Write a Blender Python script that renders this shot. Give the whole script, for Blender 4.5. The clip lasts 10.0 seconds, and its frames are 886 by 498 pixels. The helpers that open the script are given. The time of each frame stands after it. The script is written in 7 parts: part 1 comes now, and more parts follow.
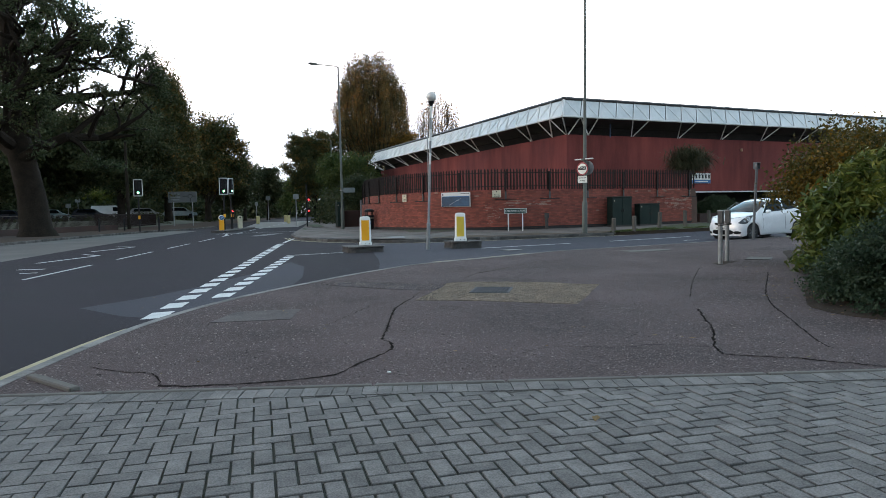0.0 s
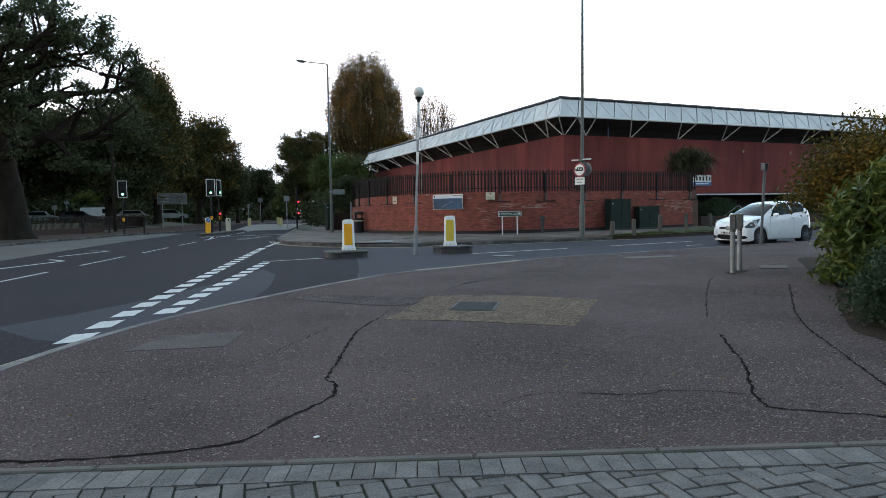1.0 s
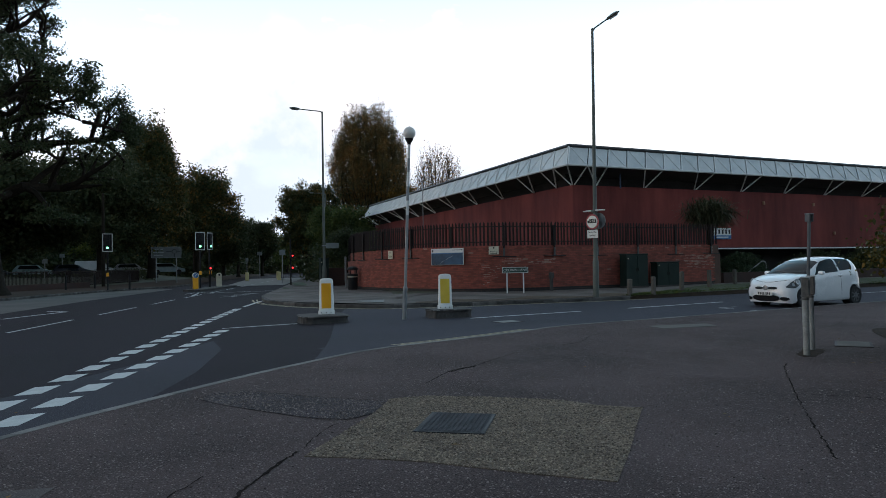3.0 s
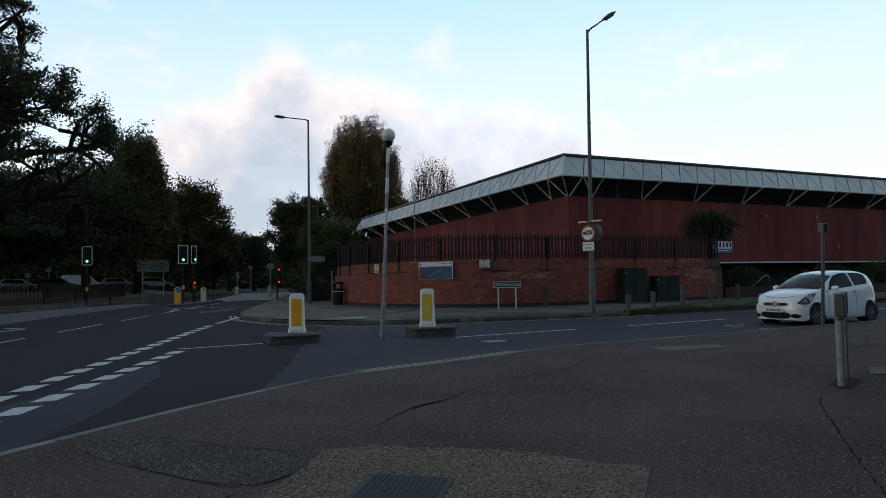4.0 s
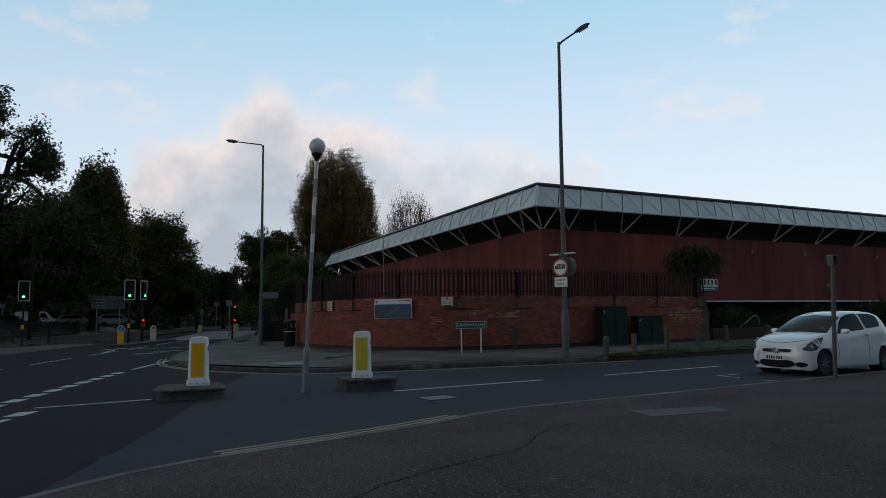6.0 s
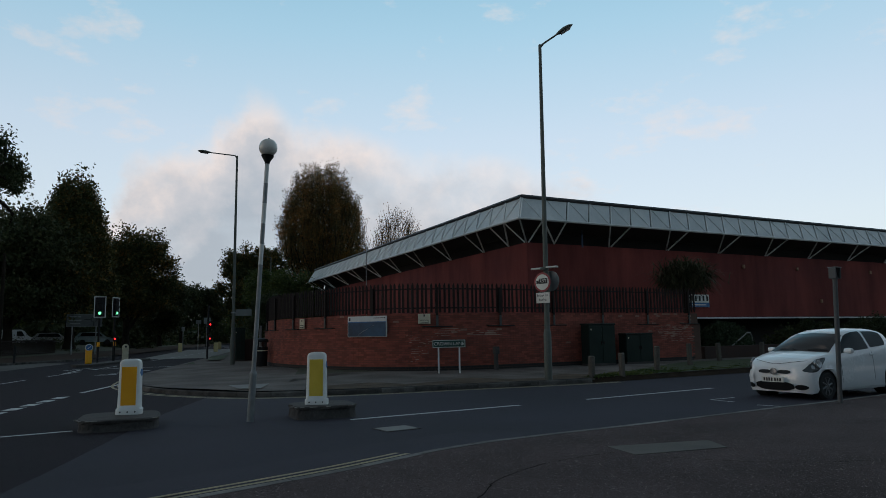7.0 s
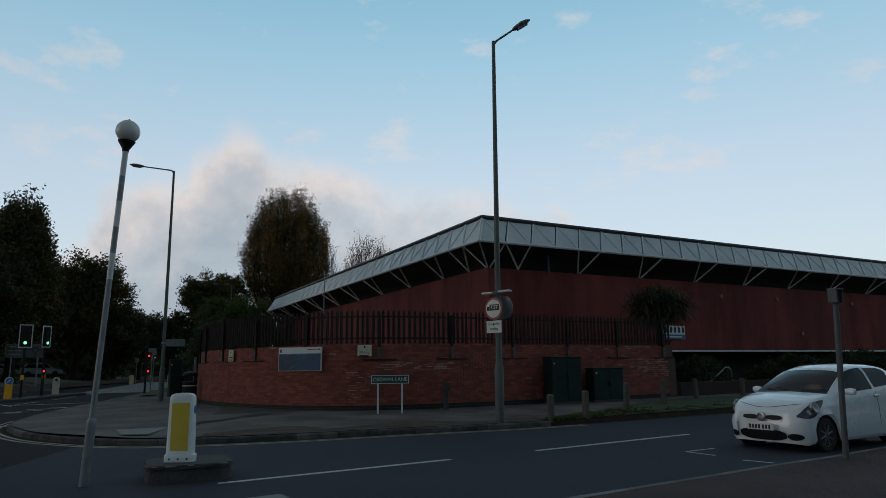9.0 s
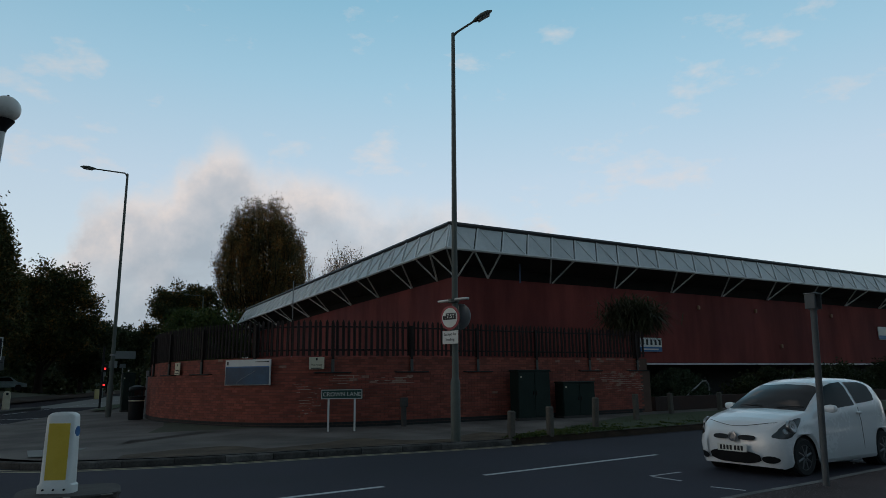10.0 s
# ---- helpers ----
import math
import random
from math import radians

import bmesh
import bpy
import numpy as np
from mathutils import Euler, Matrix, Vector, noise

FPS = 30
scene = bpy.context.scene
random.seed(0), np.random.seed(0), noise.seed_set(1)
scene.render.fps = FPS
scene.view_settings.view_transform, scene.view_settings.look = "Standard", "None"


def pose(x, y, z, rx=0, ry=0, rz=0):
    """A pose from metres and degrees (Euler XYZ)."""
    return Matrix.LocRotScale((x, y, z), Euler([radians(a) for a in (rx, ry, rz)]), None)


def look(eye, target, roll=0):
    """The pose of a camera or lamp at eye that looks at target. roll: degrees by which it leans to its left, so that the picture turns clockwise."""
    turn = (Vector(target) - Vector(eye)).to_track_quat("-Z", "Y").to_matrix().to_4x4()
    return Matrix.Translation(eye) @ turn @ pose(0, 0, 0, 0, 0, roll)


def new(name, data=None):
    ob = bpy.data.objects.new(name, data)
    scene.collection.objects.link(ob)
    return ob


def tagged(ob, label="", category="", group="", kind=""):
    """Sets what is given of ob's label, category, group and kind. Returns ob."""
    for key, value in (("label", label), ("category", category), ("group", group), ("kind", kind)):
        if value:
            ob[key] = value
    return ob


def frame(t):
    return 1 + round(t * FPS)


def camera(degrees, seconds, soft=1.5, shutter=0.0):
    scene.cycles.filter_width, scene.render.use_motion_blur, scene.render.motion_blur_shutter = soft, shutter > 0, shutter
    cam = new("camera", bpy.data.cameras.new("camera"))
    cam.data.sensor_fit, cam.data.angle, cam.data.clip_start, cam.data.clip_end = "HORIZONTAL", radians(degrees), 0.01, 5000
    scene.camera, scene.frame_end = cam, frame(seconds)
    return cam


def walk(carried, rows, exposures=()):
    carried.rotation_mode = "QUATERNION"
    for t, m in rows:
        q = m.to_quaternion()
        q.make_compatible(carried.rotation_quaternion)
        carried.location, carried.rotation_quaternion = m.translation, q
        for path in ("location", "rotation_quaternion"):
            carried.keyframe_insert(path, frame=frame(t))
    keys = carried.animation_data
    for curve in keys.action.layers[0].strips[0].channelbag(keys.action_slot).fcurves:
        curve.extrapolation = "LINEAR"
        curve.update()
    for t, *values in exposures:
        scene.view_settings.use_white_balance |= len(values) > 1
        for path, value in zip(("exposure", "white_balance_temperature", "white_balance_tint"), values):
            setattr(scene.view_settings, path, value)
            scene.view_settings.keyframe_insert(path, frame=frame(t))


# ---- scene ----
cam = camera(67.0, 10.0, soft=0.8)
EXPOSURES = [
    (0.0, 2.12, 6850, 19), (1.0, 1.92, 6750, 18), (1.6, 1.84, 6700, 18), (2.1, 1.63, 6600, 17), (2.6, 1.3, 6450, 16), (4.0, 0.54, 6450, 16),
    (5.0, 0.35, 6570, 16), (6.0, 0.2, 6540, 15), (7.0, 0.1, 6520, 14), (8.5, 0.0, 6430, 12), (10.0, -0.04, 6400, 12),
]
PATH = [
    (0, (0.88, -0.047, 1.288), (1.575, 1.825, 1.17), -1.2),
    (0.5, (1.255, 0.532, 1.271), (1.958, 2.401, 1.156), -1.2),
    (1, (1.6, 1.117, 1.297), (2.303, 2.985, 1.186), -1.1),
    (1.5, (1.915, 1.691, 1.371), (2.618, 3.561, 1.269), -1.0),
    (2, (2.201, 2.367, 1.439), (2.897, 4.241, 1.371), -1.0),
    (2.5, (2.552, 2.994, 1.426), (3.238, 4.873, 1.425), -0.9),
    (4, (3.785, 4.891, 1.389), (4.48, 6.764, 1.48), -1.0),
    (4.5, (4.255, 5.461, 1.38), (4.96, 7.329, 1.486), -0.9),
    (5, (4.673, 6.103, 1.421), (5.388, 7.966, 1.553), -0.9),
    (5.5, (5.127, 6.644, 1.421), (5.857, 8.498, 1.593), -0.8),
    (7, (6.555, 8.206, 1.463), (7.318, 10.038, 1.715), -0.9),
    (7.5, (7.053, 8.666, 1.473), (7.832, 10.486, 1.758), -0.9),
    (8, (7.505, 9.202, 1.497), (8.3, 11.011, 1.804), -0.7),
    (8.5, (8.008, 9.686, 1.481), (8.818, 11.484, 1.809), -0.7),
    (9, (8.535, 10.174, 1.508), (9.35, 11.968, 1.852), -0.7),
    (9.5, (9.121, 10.552, 1.474), (9.959, 12.331, 1.838), -0.6),
    (10, (9.715, 10.988, 1.513), (10.569, 12.756, 1.894), -0.7),
]
walk(cam, [(t, look(eye, target, roll)) for t, eye, target, roll in PATH], EXPOSURES)

# ---- world, sun, exposure ----
SKY = 0.05
# clear evening sky above the haze: height, colour
CLEAR = [(0.0, (0.60, 0.67, 0.71)), (0.15, (0.58, 0.67, 0.73)), (0.28, (0.50, 0.62, 0.715)), (0.42, (0.335, 0.545, 0.665)), (0.55, (0.20, 0.44, 0.57)), (0.75, (0.16, 0.19, 0.20)), (1.0, (0.12, 0.125, 0.125))]
# one long cloud bank: bearing in degrees, height of its top
BANK_FROM, BANK_TO = -60.0, 120.0
BANK = [(-60, 0.10), (-20, 0.15), (-6, 0.165), (-4.2, 0.185), (-3.2, 0.235), (-0.5, 0.262), (2.6, 0.287), (4.7, 0.325), (6.3, 0.346), (8.3, 0.333), (10.3, 0.297), (14.5, 0.303), (18, 0.285), (21, 0.258), (26, 0.268), (31, 0.235), (37, 0.18), (50, 0.12), (70, 0.10), (120, 0.08)]
CLOUD_TOP, CLOUD_MID, CLOUD_DEEP = (0.80, 0.72, 0.665), (0.56, 0.57, 0.585), (0.385, 0.445, 0.495)


def world_sky():
    w = bpy.data.worlds.new("sky")
    scene.world = w
    w.use_nodes = True
    nt = w.node_tree
    N, L = nt.nodes, nt.links
    N.clear()
    out = N.new("ShaderNodeOutputWorld")
    bg = N.new("ShaderNodeBackground")
    L.new(bg.outputs[0], out.inputs[0])

    def calc(op, a, b=None, c=None, clamp=False):
        n = N.new("ShaderNodeMath")
        n.operation, n.use_clamp = op, clamp
        for i, q in enumerate((a, b, c)):
            if isinstance(q, (int, float)):
                n.inputs[i].default_value = q
            elif q is not None:
                L.new(q, n.inputs[i])
        return n.outputs[0]

    def vec(op, a, b=None, scale=None):
        n = N.new("ShaderNodeVectorMath")
        n.operation = op
        for i, q in enumerate((a, b)):
            if isinstance(q, tuple):
                n.inputs[i].default_value = q
            elif q is not None:
                L.new(q, n.inputs[i])
        if scale is not None:
            if isinstance(scale, (int, float)):
                n.inputs["Scale"].default_value = scale
            else:
                L.new(scale, n.inputs["Scale"])
        return n.outputs["Value"] if op == "DOT_PRODUCT" else n.outputs[0]

    def ramp(fac, stops):
        n = N.new("ShaderNodeValToRGB")
        e = n.color_ramp.elements
        for i, (pos, c) in enumerate(stops):
            q = e[i] if i < 2 else e.new(pos)
            q.position = pos
            q.color = (*c, 1)
        L.new(fac, n.inputs[0])
        return n.outputs[0]

    def noise(v, scale, detail, rough=0.5):
        n = N.new("ShaderNodeTexNoise")
        n.inputs["Scale"].default_value, n.inputs["Detail"].default_value, n.inputs["Roughness"].default_value = scale, detail, rough
        L.new(v, n.inputs["Vector"])
        return n

    def mix(fac, a, b):
        n = N.new("ShaderNodeMix")
        n.data_type = "RGBA"
        L.new(fac, n.inputs[0])
        for k, q in ((6, a), (7, b)):
            if isinstance(q, tuple):
                n.inputs[k].default_value = (*q, 1)
            else:
                L.new(q, n.inputs[k])
        return n.outputs[2]

    sky = N.new("ShaderNodeTexSky")
    sky.sky_type = "NISHITA"
    sky.sun_disc = False
    sky.sun_elevation, sky.sun_rotation = radians(5), radians(-75)
    sky.air_density, sky.dust_density, sky.ozone_density = 1.0, 0.6, 1.6
    d = N.new("ShaderNodeTexCoord").outputs["Generated"]
    sx = N.new("ShaderNodeSeparateXYZ")
    L.new(d, sx.inputs[0])
    up = calc("MAXIMUM", sx.outputs["Z"], 0.0)
    # the clear sky, brighter towards the side where day still lingers
    flat = vec("NORMALIZE", vec("MULTIPLY", d, (1, 1, 0)))
    side = vec("DOT_PRODUCT", flat, (math.sin(radians(30)), math.cos(radians(30)), 0))
    side = calc("MULTIPLY_ADD", calc("POWER", calc("MULTIPLY_ADD", side, 0.4999, 0.5), 1.2), 0.68, 0.32)
    clear = vec("ADD", vec("SCALE", sky.outputs[0], scale=SKY), vec("SCALE", ramp(up, CLEAR), scale=side))
    # the cloud bank, its ragged top pushed about by noise
    puff = noise(d, 7.0, 8.0, 0.6)
    swell = noise(d, 17.0, 6.0, 0.6)
    ragged = calc("ADD", calc("MULTIPLY_ADD", puff.outputs["Fac"], 0.08, -0.04), calc("MULTIPLY_ADD", swell.outputs["Fac"], 0.045, -0.0225))
    az = calc("MULTIPLY_ADD", calc("ARCTAN2", sx.outputs["X"], sx.outputs["Y"]), 180 / math.pi / (BANK_TO - BANK_FROM), -BANK_FROM / (BANK_TO - BANK_FROM))
    az = calc("ADD", az, calc("MULTIPLY", ragged, 0.25))
    tops = ramp(az, [((a - BANK_FROM) / (BANK_TO - BANK_FROM), (h, h, h)) for a, h in BANK])
    under = calc("ADD", calc("SUBTRACT", tops, sx.outputs["Z"]), ragged)
    soft = N.new("ShaderNodeMapRange")
    soft.interpolation_type = "SMOOTHSTEP"
    soft.inputs["From Min"].default_value, soft.inputs["From Max"].default_value = -0.012, 0.05
    soft.inputs["To Max"].default_value = 0.92
    L.new(under, soft.inputs["Value"])
    # thinner patches inside the bank
    gaps = N.new("ShaderNodeMapRange")
    gaps.inputs["From Min"].default_value, gaps.inputs["From Max"].default_value = 0.33, 0.55
    gaps.inputs["To Min"].default_value = 0.55
    L.new(noise(vec("MULTIPLY", d, (1, 1, 1.8)), 4.5, 6.0).outputs["Fac"], gaps.inputs["Value"])
    dens = calc("MULTIPLY", soft.outputs[0], gaps.outputs[0])
    # small torn scraps above it
    scraps = N.new("ShaderNodeMapRange")
    scraps.inputs["From Min"].default_value, scraps.inputs["From Max"].default_value = 0.57, 0.72
    scraps.inputs["To Max"].default_value = 0.6
    L.new(noise(vec("MULTIPLY", d, (1, 1, 2.2)), 6.5, 7.0, 0.6).outputs["Fac"], scraps.inputs["Value"])
    dens = calc("MAXIMUM", dens, scraps.outputs[0])
    depth = calc("ADD", calc("MULTIPLY", under, 6.5), calc("MULTIPLY_ADD", noise(d, 12.0, 7.0, 0.6).outputs["Fac"], 1.9, -1.0), clamp=True)
    body = ramp(depth, [(0.0, CLOUD_TOP), (1.0, CLOUD_DEEP), (0.45, CLOUD_MID)])
    body = vec("SCALE", body, scale=calc("MULTIPLY_ADD", side, 0.7, 0.3))
    L.new(mix(dens, clear, body), bg.inputs["Color"])


world_sky()
sun = new("sun", bpy.data.lights.new("sun", "SUN"))
sun.data.energy, sun.data.angle, sun.data.color = 0.25, radians(30), (1.0, 0.88, 0.76)
sun.matrix_basis = look((-96.2, 25.8, 9), (0, 0, 0))


# ---- mesh building ----
class B:
    """Collects vertices and faces of one mesh."""

    def __init__(self):
        self.v, self.f = [], []

    def add(self, vs, fs):
        o = len(self.v)
        self.v.extend(tuple(p) for p in vs)
        self.f.extend(tuple(i + o for i in q) for q in fs)
        return self

    def box(self, c, s, rz=0.0, m=None):
        x, y, z = s[0] / 2, s[1] / 2, s[2] / 2
        r = m if m is not None else Matrix.Rotation(radians(rz), 3, "Z")
        vs = [Vector(c) + r @ Vector((i * x, j * y, k * z)) for k in (-1, 1) for j in (-1, 1) for i in (-1, 1)]
        return self.add(vs, [(0, 2, 3, 1), (4, 5, 7, 6), (0, 1, 5, 4), (2, 6, 7, 3), (0, 4, 6, 2), (1, 3, 7, 5)])

    def cbox(self, c, s, b, rz=0.0, m=None):
        """A box with chamfered edges."""
        r = m if m is not None else Matrix.Rotation(radians(rz), 3, "Z")
        h = [q / 2 for q in s]
        idx, vs = {}, []
        for k in (-1, 1):
            for j in (-1, 1):
                for i in (-1, 1):
                    for a in range(3):
                        p = [i * (h[0] - b), j * (h[1] - b), k * (h[2] - b)]
                        p[a] = (i, j, k)[a] * h[a]
                        idx[i, j, k, a] = len(vs)
                        vs.append(Vector(c) + r @ Vector(p))
        fs = []
        for a in range(3):
            u, w = (a + 1) % 3, (a + 2) % 3
            for sgn in (-1, 1):
                q = []
                for p, t in ((-1, -1), (1, -1), (1, 1), (-1, 1)):
                    k = [0, 0, 0]
                    k[a], k[u], k[w] = sgn, p, t
                    q.append(idx[(*k, a)])
                fs.append(tuple(q) if sgn > 0 else tuple(reversed(q)))
            for p in (-1, 1):
                for t in (-1, 1):
                    q = []
                    for e in (-1, 1):
                        k = [0, 0, 0]
                        k[a], k[u], k[w] = e, p, t
                        q += [idx[(*k, u)], idx[(*k, w)]] if e < 0 else [idx[(*k, w)], idx[(*k, u)]]
                    fs.append(tuple(q) if p * t < 0 else tuple(reversed(q)))
        for k in ((i, j, l) for i in (-1, 1) for j in (-1, 1) for l in (-1, 1)):
            q = tuple(idx[(*k, a)] for a in range(3))
            fs.append(q if k[0] * k[1] * k[2] > 0 else tuple(reversed(q)))
        return self.add(vs, fs)

    def tube(self, pts, rs, n=8, caps=True):
        pts = [Vector(p) for p in pts]
        rs = rs if isinstance(rs, (list, tuple)) else [rs] * len(pts)
        vs, fs = [], []
        u = None
        for i, p in enumerate(pts):
            d = (pts[min(i + 1, len(pts) - 1)] - pts[max(i - 1, 0)]).normalized()
            if u is None:
                u = Vector((1, 0, 0)) if abs(d.x) < 0.8 else Vector((0, 1, 0))
            u = (u - d * u.dot(d)).normalized()
            w = d.cross(u)
            vs += [p + rs[i] * (math.cos(2 * math.pi * k / n) * u + math.sin(2 * math.pi * k / n) * w) for k in range(n)]
        for i in range(len(pts) - 1):
            for k in range(n):
                k2 = (k + 1) % n
                fs.append((i * n + k, i * n + k2, (i + 1) * n + k2, (i + 1) * n + k))
        if caps:
            fs += [tuple(reversed(range(n))), tuple(range((len(pts) - 1) * n, len(pts) * n))]
        return self.add(vs, fs)

    def cyl(self, a, b, r0, r1=None, n=12):
        return self.tube([a, b], [r0, r0 if r1 is None else r1], n)

    def lathe(self, prof, n=24, c=(0, 0, 0), m=None):
        vs, fs = [], []
        for r, z in prof:
            for k in range(n):
                a = 2 * math.pi * k / n
                p = Vector((r * math.cos(a), r * math.sin(a), z))
                vs.append(Vector(c) + (m @ p if m is not None else p))
        for i in range(len(prof) - 1):
            for k in range(n):
                k2 = (k + 1) % n
                fs.append((i * n + k, i * n + k2, (i + 1) * n + k2, (i + 1) * n + k))
        fs += [tuple(reversed(range(n))), tuple(range((len(prof) - 1) * n, len(prof) * n))]
        return self.add(vs, fs)

    def prism(self, poly, z0, z1):
        n = len(poly)
        vs = [(x, y, z0) for x, y in poly] + [(x, y, z1) for x, y in poly]
        fs = [tuple(reversed(range(n))), tuple(range(n, 2 * n))] + [(i, (i + 1) % n, n + (i + 1) % n, n + i) for i in range(n)]
        return self.add(vs, fs)

    def xprism(self, poly, x0, x1):
        """A yz outline swept along x."""
        n = len(poly)
        vs = [(x0, y, z) for y, z in poly] + [(x1, y, z) for y, z in poly]
        fs = [tuple(reversed(range(n))), tuple(range(n, 2 * n))] + [(i, (i + 1) % n, n + (i + 1) % n, n + i) for i in range(n)]
        return self.add(vs, fs)

    def quad(self, a, b, c, d):
        return self.add([a, b, c, d], [(0, 1, 2, 3)])

    def mesh(self, name, smooth=False):
        me = bpy.data.meshes.new(name)
        me.from_pydata(self.v, [], self.f)
        if smooth:
            me.shade_smooth()
            me.set_sharp_from_angle(angle=radians(38))
        me.update()
        return me


def thing(name, x, y, z, rz=0.0, label="", category="", group="", rx=0.0, ry=0.0):
    ob = new(name)
    ob.empty_display_size = 0.2
    ob.matrix_basis = pose(x, y, z, rx, ry, rz)
    return tagged(ob, label, category, group)


def part(name, b, material, parent=None, label="", smooth=False):
    ob = new(name, b.mesh(name, smooth))
    ob.data.materials.append(material)
    ob.parent = parent
    if label:
        tagged(ob, label)
    return ob


def setting(name, b, material, label, category="", smooth=False):
    return tagged(part(name, b, material, None, "", smooth), label, category or name.replace("_", " "), "", "structure")


# ---- materials ----
def surf(name, c1, c2, rough=0.8, big=0.6, fine=30.0, amount=0.5, bump=0.3, metal=0.0, depth=0.004, spec=0.5, spots=None, coat=0.0):
    """A node material: two colours mixed by large patches and fine grain, with fine relief. Sizes are per metre."""
    m = bpy.data.materials.new(name)
    m.use_nodes = True
    nt = m.node_tree
    N, L = nt.nodes, nt.links
    p = N["Principled BSDF"]
    p.inputs["Metallic"].default_value = metal
    p.inputs["Specular IOR Level"].default_value = spec
    p.inputs["Coat Weight"].default_value = coat
    geo = N.new("ShaderNodeNewGeometry")
    a = N.new("ShaderNodeTexNoise")
    a.inputs["Scale"].default_value, a.inputs["Detail"].default_value = big, 5
    b = N.new("ShaderNodeTexNoise")
    b.inputs["Scale"].default_value, b.inputs["Detail"].default_value = fine, 3
    for n in (a, b):
        L.new(geo.outputs["Position"], n.inputs["Vector"])
    ma = N.new("ShaderNodeMapRange")
    ma.inputs["From Min"].default_value, ma.inputs["From Max"].default_value = 0.35, 0.65
    L.new(a.outputs["Fac"], ma.inputs["Value"])
    mb = N.new("ShaderNodeMapRange")
    mb.inputs["From Min"].default_value, mb.inputs["From Max"].default_value = 0.3, 0.7
    L.new(b.outputs["Fac"], mb.inputs["Value"])
    f = N.new("ShaderNodeMix")
    f.data_type = "FLOAT"
    f.inputs[0].default_value = amount
    L.new(ma.outputs[0], f.inputs[2])
    L.new(mb.outputs[0], f.inputs[3])
    mix = N.new("ShaderNodeMix")
    mix.data_type = "RGBA"
    mix.inputs[6].default_value, mix.inputs[7].default_value = (*c1, 1), (*c2, 1)
    L.new(f.outputs[0], mix.inputs[0])
    col = mix.outputs[2]
    if spots:
        sc, sa, sb, cs = spots
        v = N.new("ShaderNodeTexVoronoi")
        v.inputs["Scale"].default_value = sc
        L.new(geo.outputs["Position"], v.inputs["Vector"])
        ms = N.new("ShaderNodeMapRange")
        ms.inputs["From Min"].default_value, ms.inputs["From Max"].default_value = sb, sa
        sepc = N.new("ShaderNodeSeparateColor")
        L.new(v.outputs["Color"], sepc.inputs[0])
        L.new(sepc.outputs[0], ms.inputs["Value"])
        mx = N.new("ShaderNodeMix")
        mx.data_type = "RGBA"
        L.new(ms.outputs[0], mx.inputs[0])
        L.new(col, mx.inputs[7])
        mx.inputs[6].default_value = (*cs, 1)
        # low cell values take the spot colour
        ms.inputs["From Min"].default_value, ms.inputs["From Max"].default_value = sa, sb
        col = mx.outputs[2]
    L.new(col, p.inputs["Base Color"])
    rr = N.new("ShaderNodeMapRange")
    rr.inputs["To Min"].default_value, rr.inputs["To Max"].default_value = max(rough - 0.12, 0.03), min(rough + 0.08, 1)
    L.new(f.outputs[0], rr.inputs["Value"])
    L.new(rr.outputs[0], p.inputs["Roughness"])
    if bump:
        bn = N.new("ShaderNodeBump")
        bn.inputs["Strength"].default_value, bn.inputs["Distance"].default_value = bump, depth
        L.new(b.outputs["Fac"], bn.inputs["Height"])
        L.new(bn.outputs[0], p.inputs["Normal"])
    return m


def vary(m, lo, hi, island=False):
    """Makes a material's colour differ from piece to piece."""
    nt = m.node_tree
    N, L = nt.nodes, nt.links
    p = N["Principled BSDF"]
    src = p.inputs["Base Color"].links[0].from_socket
    rnd = N.new("ShaderNodeNewGeometry").outputs["Random Per Island"] if island else N.new("ShaderNodeObjectInfo").outputs["Random"]
    mr = N.new("ShaderNodeMapRange")
    mr.inputs["To Min"].default_value, mr.inputs["To Max"].default_value = lo, hi
    L.new(rnd, mr.inputs["Value"])
    sc = N.new("ShaderNodeVectorMath")
    sc.operation = "SCALE"
    L.new(src, sc.inputs[0])
    L.new(mr.outputs[0], sc.inputs["Scale"])
    L.new(sc.outputs[0], p.inputs["Base Color"])
    return m


def streaks(m, lo, hi):
    """Darkens a wall's colour in uneven runs that hang down from its head."""
    N, L = m.node_tree.nodes, m.node_tree.links
    p = N["Principled BSDF"]
    src = p.inputs["Base Color"].links[0].from_socket
    v = N.new("ShaderNodeVectorMath")
    v.operation = "MULTIPLY"
    v.inputs[1].default_value = (1.0, 1.0, 0.16)
    L.new(N.new("ShaderNodeNewGeometry").outputs["Position"], v.inputs[0])
    n = N.new("ShaderNodeTexNoise")
    n.inputs["Scale"].default_value, n.inputs["Detail"].default_value, n.inputs["Roughness"].default_value = 0.8, 7, 0.62
    L.new(v.outputs[0], n.inputs["Vector"])
    mr = N.new("ShaderNodeMapRange")
    mr.inputs["From Min"].default_value, mr.inputs["From Max"].default_value = 0.33, 0.62
    mr.inputs["To Min"].default_value, mr.inputs["To Max"].default_value = lo, hi
    L.new(n.outputs["Fac"], mr.inputs["Value"])
    sc = N.new("ShaderNodeVectorMath")
    sc.operation = "SCALE"
    L.new(src, sc.inputs[0])
    L.new(mr.outputs[0], sc.inputs["Scale"])
    L.new(sc.outputs[0], p.inputs["Base Color"])
    return m


